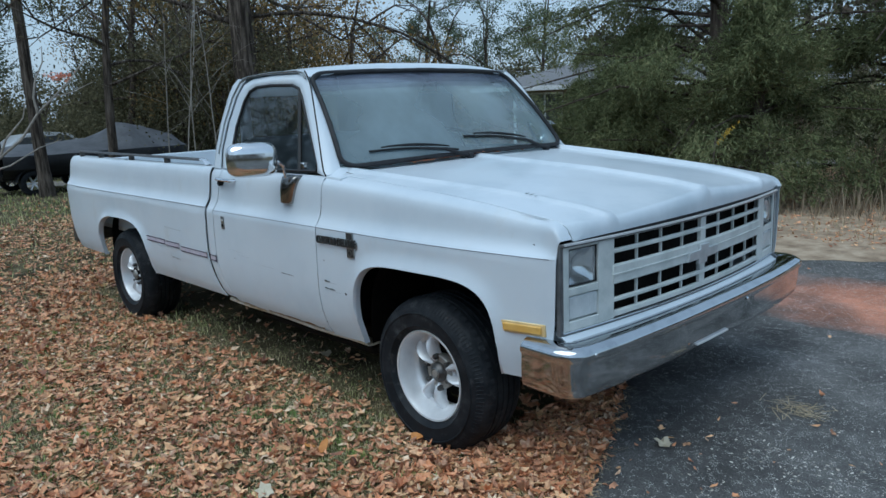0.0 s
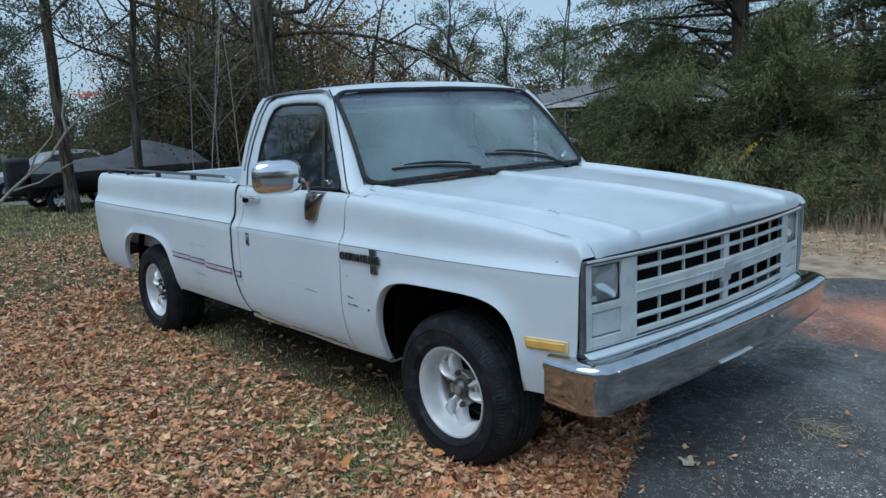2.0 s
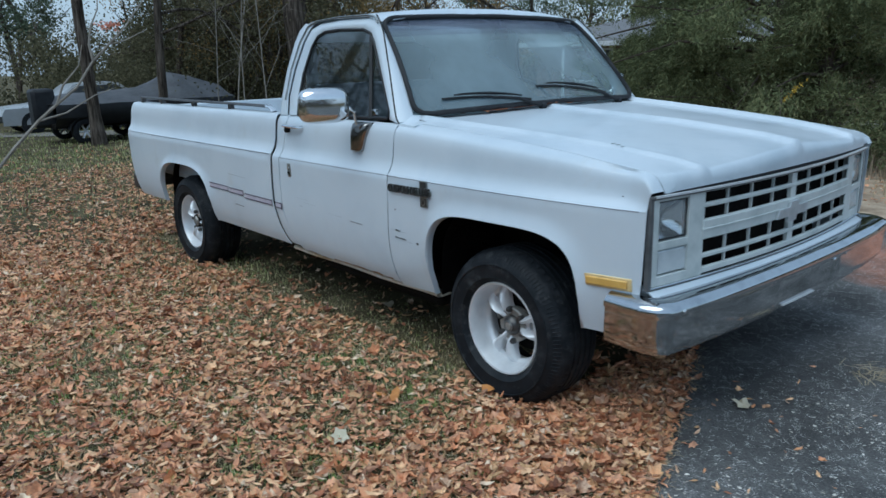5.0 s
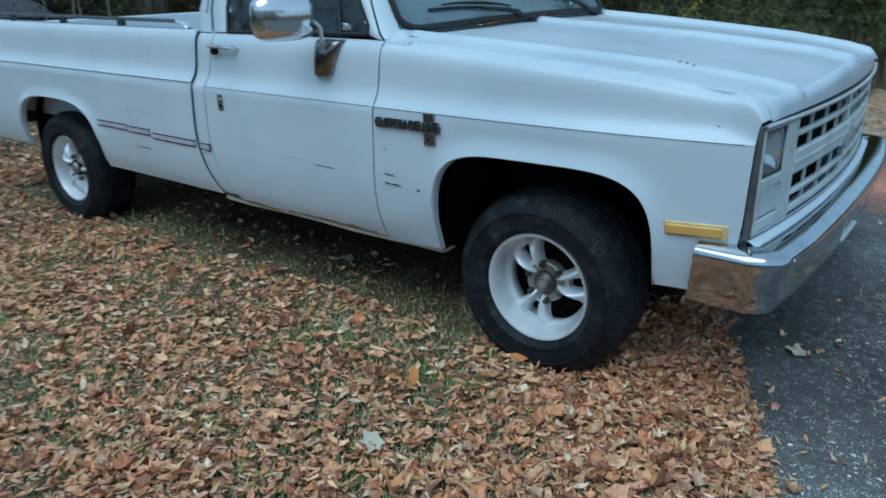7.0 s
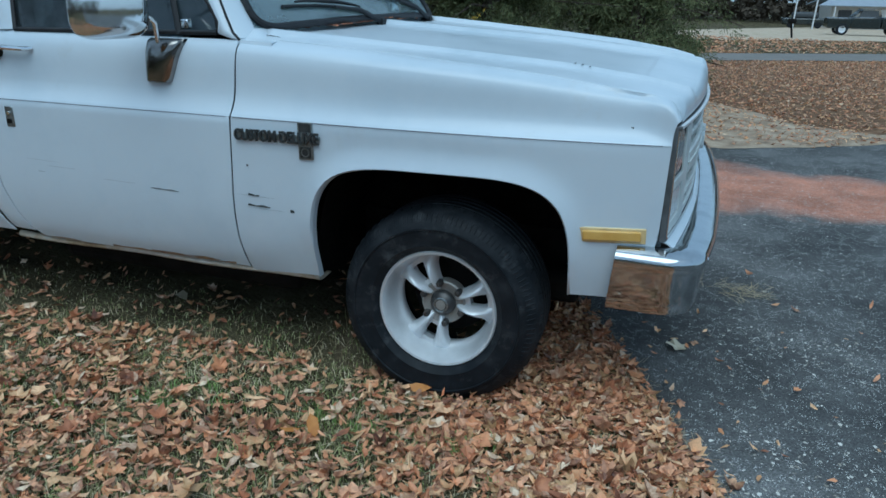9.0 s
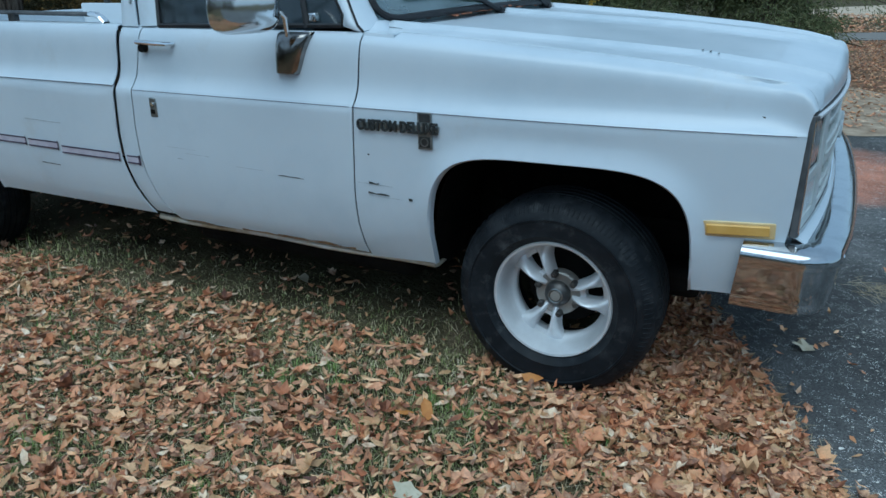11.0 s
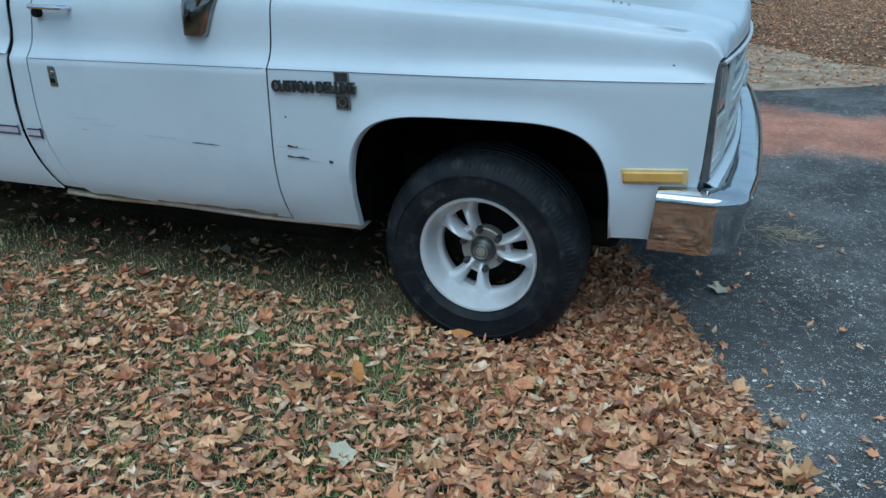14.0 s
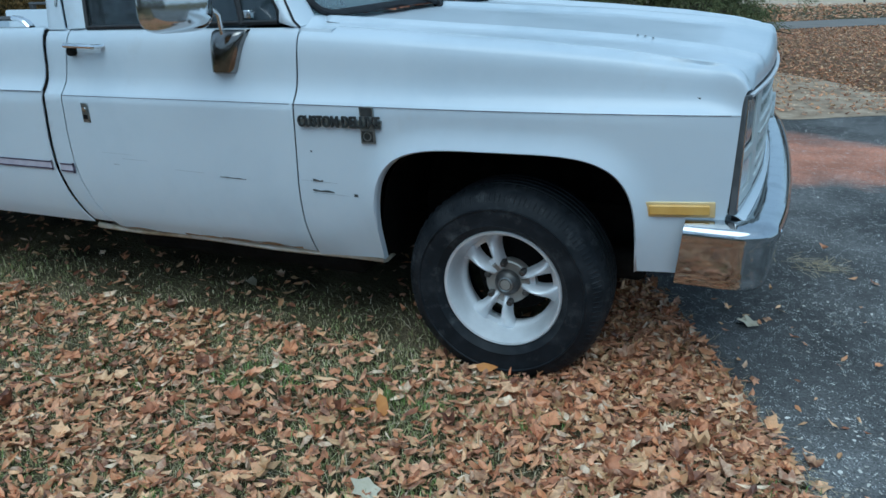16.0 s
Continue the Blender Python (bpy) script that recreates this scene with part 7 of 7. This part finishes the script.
# ---- across the road ----
sheet("sandy_verge", list(np.linspace(-2.2, 9.0, 60)), lambda x: drive_high(x) - 0.05, lambda x: float(np.interp(x, [-2.2, 0.9, 1.9, 2.6, 9.0], [7.6, 8.3, 6.7, 6.4, 10.6])), 10, SAND, 0.014, "sandy verge with scattered leaves beyond the driveway", "verge", 0.10)
DEAD_LAWN = mat("leaf_mould", [(0.075, 0.048, 0.030), (0.19, 0.115, 0.068), (0.30, 0.195, 0.122)], scale=9.0, rough=0.95, bump=0.6, bscale=45, detail=10, spec=0.1)
sheet("far_lawn", list(np.linspace(-4.0, 14.0, 60)), lambda x: drive_high(x) + 0.1, lambda x: 16.9 + 0.74 * x, 14, DEAD_LAWN, 0.008, "brown lawn under a carpet of rotting leaves", "lawn", 0.2)
sheet("road", list(np.linspace(-30, 60, 60)), lambda x: 17.0 + 0.74 * x, lambda x: 20.4 + 0.80 * x, 4, ROADM, 0.02, "worn grey asphalt road", "road", 0.05)
sheet("gravel_yard", list(np.linspace(-2.0, 60, 60)), lambda x: 32.6 + 0.80 * x, lambda x: float(np.interp(x, [-2, 0, 12, 60], [40, 51, 84, 100])), 10, GRAVEL, 0.02, "pale gravel yard across the road", "gravel", 0.3)


def far_pickup():
    x0, y0 = 7.9, 50.0
    z0 = float(gz(x0 + 2.4, y0)) + 0.02
    car = thing("parked_pickup", (x0 + 2.4, y0, z0), "dark green pickup parked on the gravel yard", "pickup truck")
    for name, a, b, z1, z2, m in (("hood", 0, 1.3, 0.5, 1.0, DARKCAR), ("cab", 1.3, 2.9, 0.5, 1.05, DARKCAR), ("bed", 2.95, 4.85, 0.5, 1.08, DARKCAR)):
        part(name, box(x0 + a, x0 + b, y0, y0 + 1.75, z0 + z1 - 0.1, z0 + z2), m, car, bevel=0.06)
    rows = [[(x0 + x + (YC - 1.035), y0 + y, z0 + z) for x, z in ((1.35, 1.04), (1.85, 1.52), (2.75, 1.54), (2.9, 1.04))] for y in (0.08, 0.25, 1.5, 1.67)]
    part("greenhouse", grid(rows), DARKCAR, car, solid=0.02)
    part("side_window", plate([(x0 + 1.6, y0 + 0.06, z0 + 1.08), (x0 + 2.75, y0 + 0.06, z0 + 1.08), (x0 + 2.68, y0 + 0.14, z0 + 1.46), (x0 + 1.9, y0 + 0.14, z0 + 1.46)], (0, -1, 0), 0.01), DASH, car, smooth=False)
    for x in (0.85, 3.75):
        for y in (0.1, 1.65):
            w = part("wheel", lathe([(0.2, -0.11), (0.33, -0.10), (0.345, 0), (0.33, 0.10), (0.2, 0.11)], (x0 + x, y0 + y, z0 + 0.34), 24), RUBBER, car)
            part("rim", lathe([(0.001, -0.09), (0.15, -0.09), (0.2, -0.11)], (x0 + x, y0 + y, z0 + 0.34), 20), ALUM, w)
    part("tail_lamp", box(x0 + 4.78, x0 + 4.87, y0 - 0.01, y0 + 0.16, z0 + 0.72, z0 + 1.0), RED, car, smooth=False)


far_pickup()


def far_house():
    x0, y0 = 11.6, 76.0
    z0 = float(gz(x0 + 5, y0)) - 0.25
    h = thing("pale_house", (x0 + 6, y0, z0), "pale single-storey building with a blue-grey metal roof", "house")
    bm = box(x0, x0 + 14, y0, y0 + 8, z0, z0 + 2.3)
    part("wall", bm, PALE_WALL, h, smooth=False)
    for s in (0.6, 2.4, 5.6, 8.2):
        part("window", box(x0 + s, x0 + s + 1.1, y0 - 0.03, y0 + 0.03, z0 + 0.7, z0 + 1.9), DASH, h, smooth=False)
    part("door", box(x0 + 4.0, x0 + 4.95, y0 - 0.04, y0 + 0.03, z0, z0 + 2.0), TRIM, h, smooth=False)
    rows = [[(x0 - 1.2 + dx0, y, z0 + z), (x0 + 15 - dx0, y, z0 + z)] for y, z, dx0 in ((y0 - 0.9, 2.25, 0), (y0 + 3.9, 4.0, 3.5), (y0 + 8.8, 2.25, 0))]
    part("roof", grid(rows), BLUE_ROOF, h, smooth=False, solid=0.08)
    for x in (x0 + 0.2, x0 + 6.8):
        part("porch_post", tube([(x, y0 - 0.8, z0), (x, y0 - 0.8, z0 + 2.25)], 0.07, 8), TRIM, h)


far_house()
for x, y, h in ((7.9, 69.0, 6.0), (9.6, 70.5, 3.6)):
    z = float(gz(x, y))
    ob = part("white_pole", tube([(x, y, z), (x + 0.14, y, z + h)], 0.065, 8), TRIM, None)
    tagged(ob, "slim white pole standing in the yard", "pole", "white poles in the yard")
mz = float(gz(4.9, 40.0))
mb = thing("mailbox", (4.9, 40.0, mz), "dark mailbox on a leaning post by the road", "mailbox")
part("post", tube([(5.02, 40, mz), (4.90, 40, mz + 0.72)], 0.055, 6), BLACK, mb)
part("box", box(4.72, 5.12, 39.85, 40.15, mz + 0.70, mz + 0.95), BLACK, mb, bevel=0.08)


def far_car():
    x0, y0 = 7.3, 72.0
    z0 = float(gz(x0, y0))
    car = thing("parked_car", (x0 + 1, y0, z0), "small teal car parked beside the white poles", "car")
    part("body", box(x0, x0 + 3.6, y0, y0 + 1.7, z0 + 0.28, z0 + 0.85), DARKCAR, car, bevel=0.12)
    part("greenhouse", box(x0 + 0.8, x0 + 2.9, y0 + 0.12, y0 + 1.58, z0 + 0.8, z0 + 1.35), DASH, car, bevel=0.2)
    for x in (0.7, 2.9):
        part("wheel", lathe([(0.001, -0.1), (0.28, -0.1), (0.31, 0), (0.28, 0.1)], (x0 + x, y0 + 0.08, z0 + 0.31), 20), RUBBER, car)


far_car()


# a sprig of orange leaves high in the thicket
gen = np.random.default_rng(77)
pts = np.array([-22.56, 5.72, 2.72]) + gen.normal(0, 1, (110, 3)) * np.array([0.14, 0.20, 0.06])
v, f = leaf_cards(pts, 0.07, 0.10, gen)
ob = part("orange_sprig", fastmesh("orange_sprig", v, f), ORANGE_RED, None, smooth=False)
tagged(ob, "sprig of orange-red leaves left on a bare limb", "leaves", kind="stuff")


def stray_leaves():
    """Curled leaves and broken leaf bits blown from the litter on to the asphalt."""
    gen = np.random.default_rng(417)
    n = 130
    x = gen.uniform(0.45, 1.75, n)
    off = np.abs(gen.exponential(0.16, n)) + 0.01
    far = gen.uniform(0, 1, n) < 0.22
    off = np.where(far, gen.uniform(0.1, 1.1, n), off)
    x, y = x + 0.9 * off, drive_low(x) + 0.42 * off
    size = np.where(far, gen.uniform(0.012, 0.028, n), gen.uniform(0.018, 0.048, n))
    pos = np.stack([x, y, gz(x, y) + 0.018], -1)
    leaf_object("stray_leaves", [(pos, size, gen.uniform(0, 6.28, n), np.abs(gen.normal(0, 0.25, n)), gen.normal(0.35, 0.6, n))], "loose dry brown leaves blown on to the asphalt")


stray_leaves()
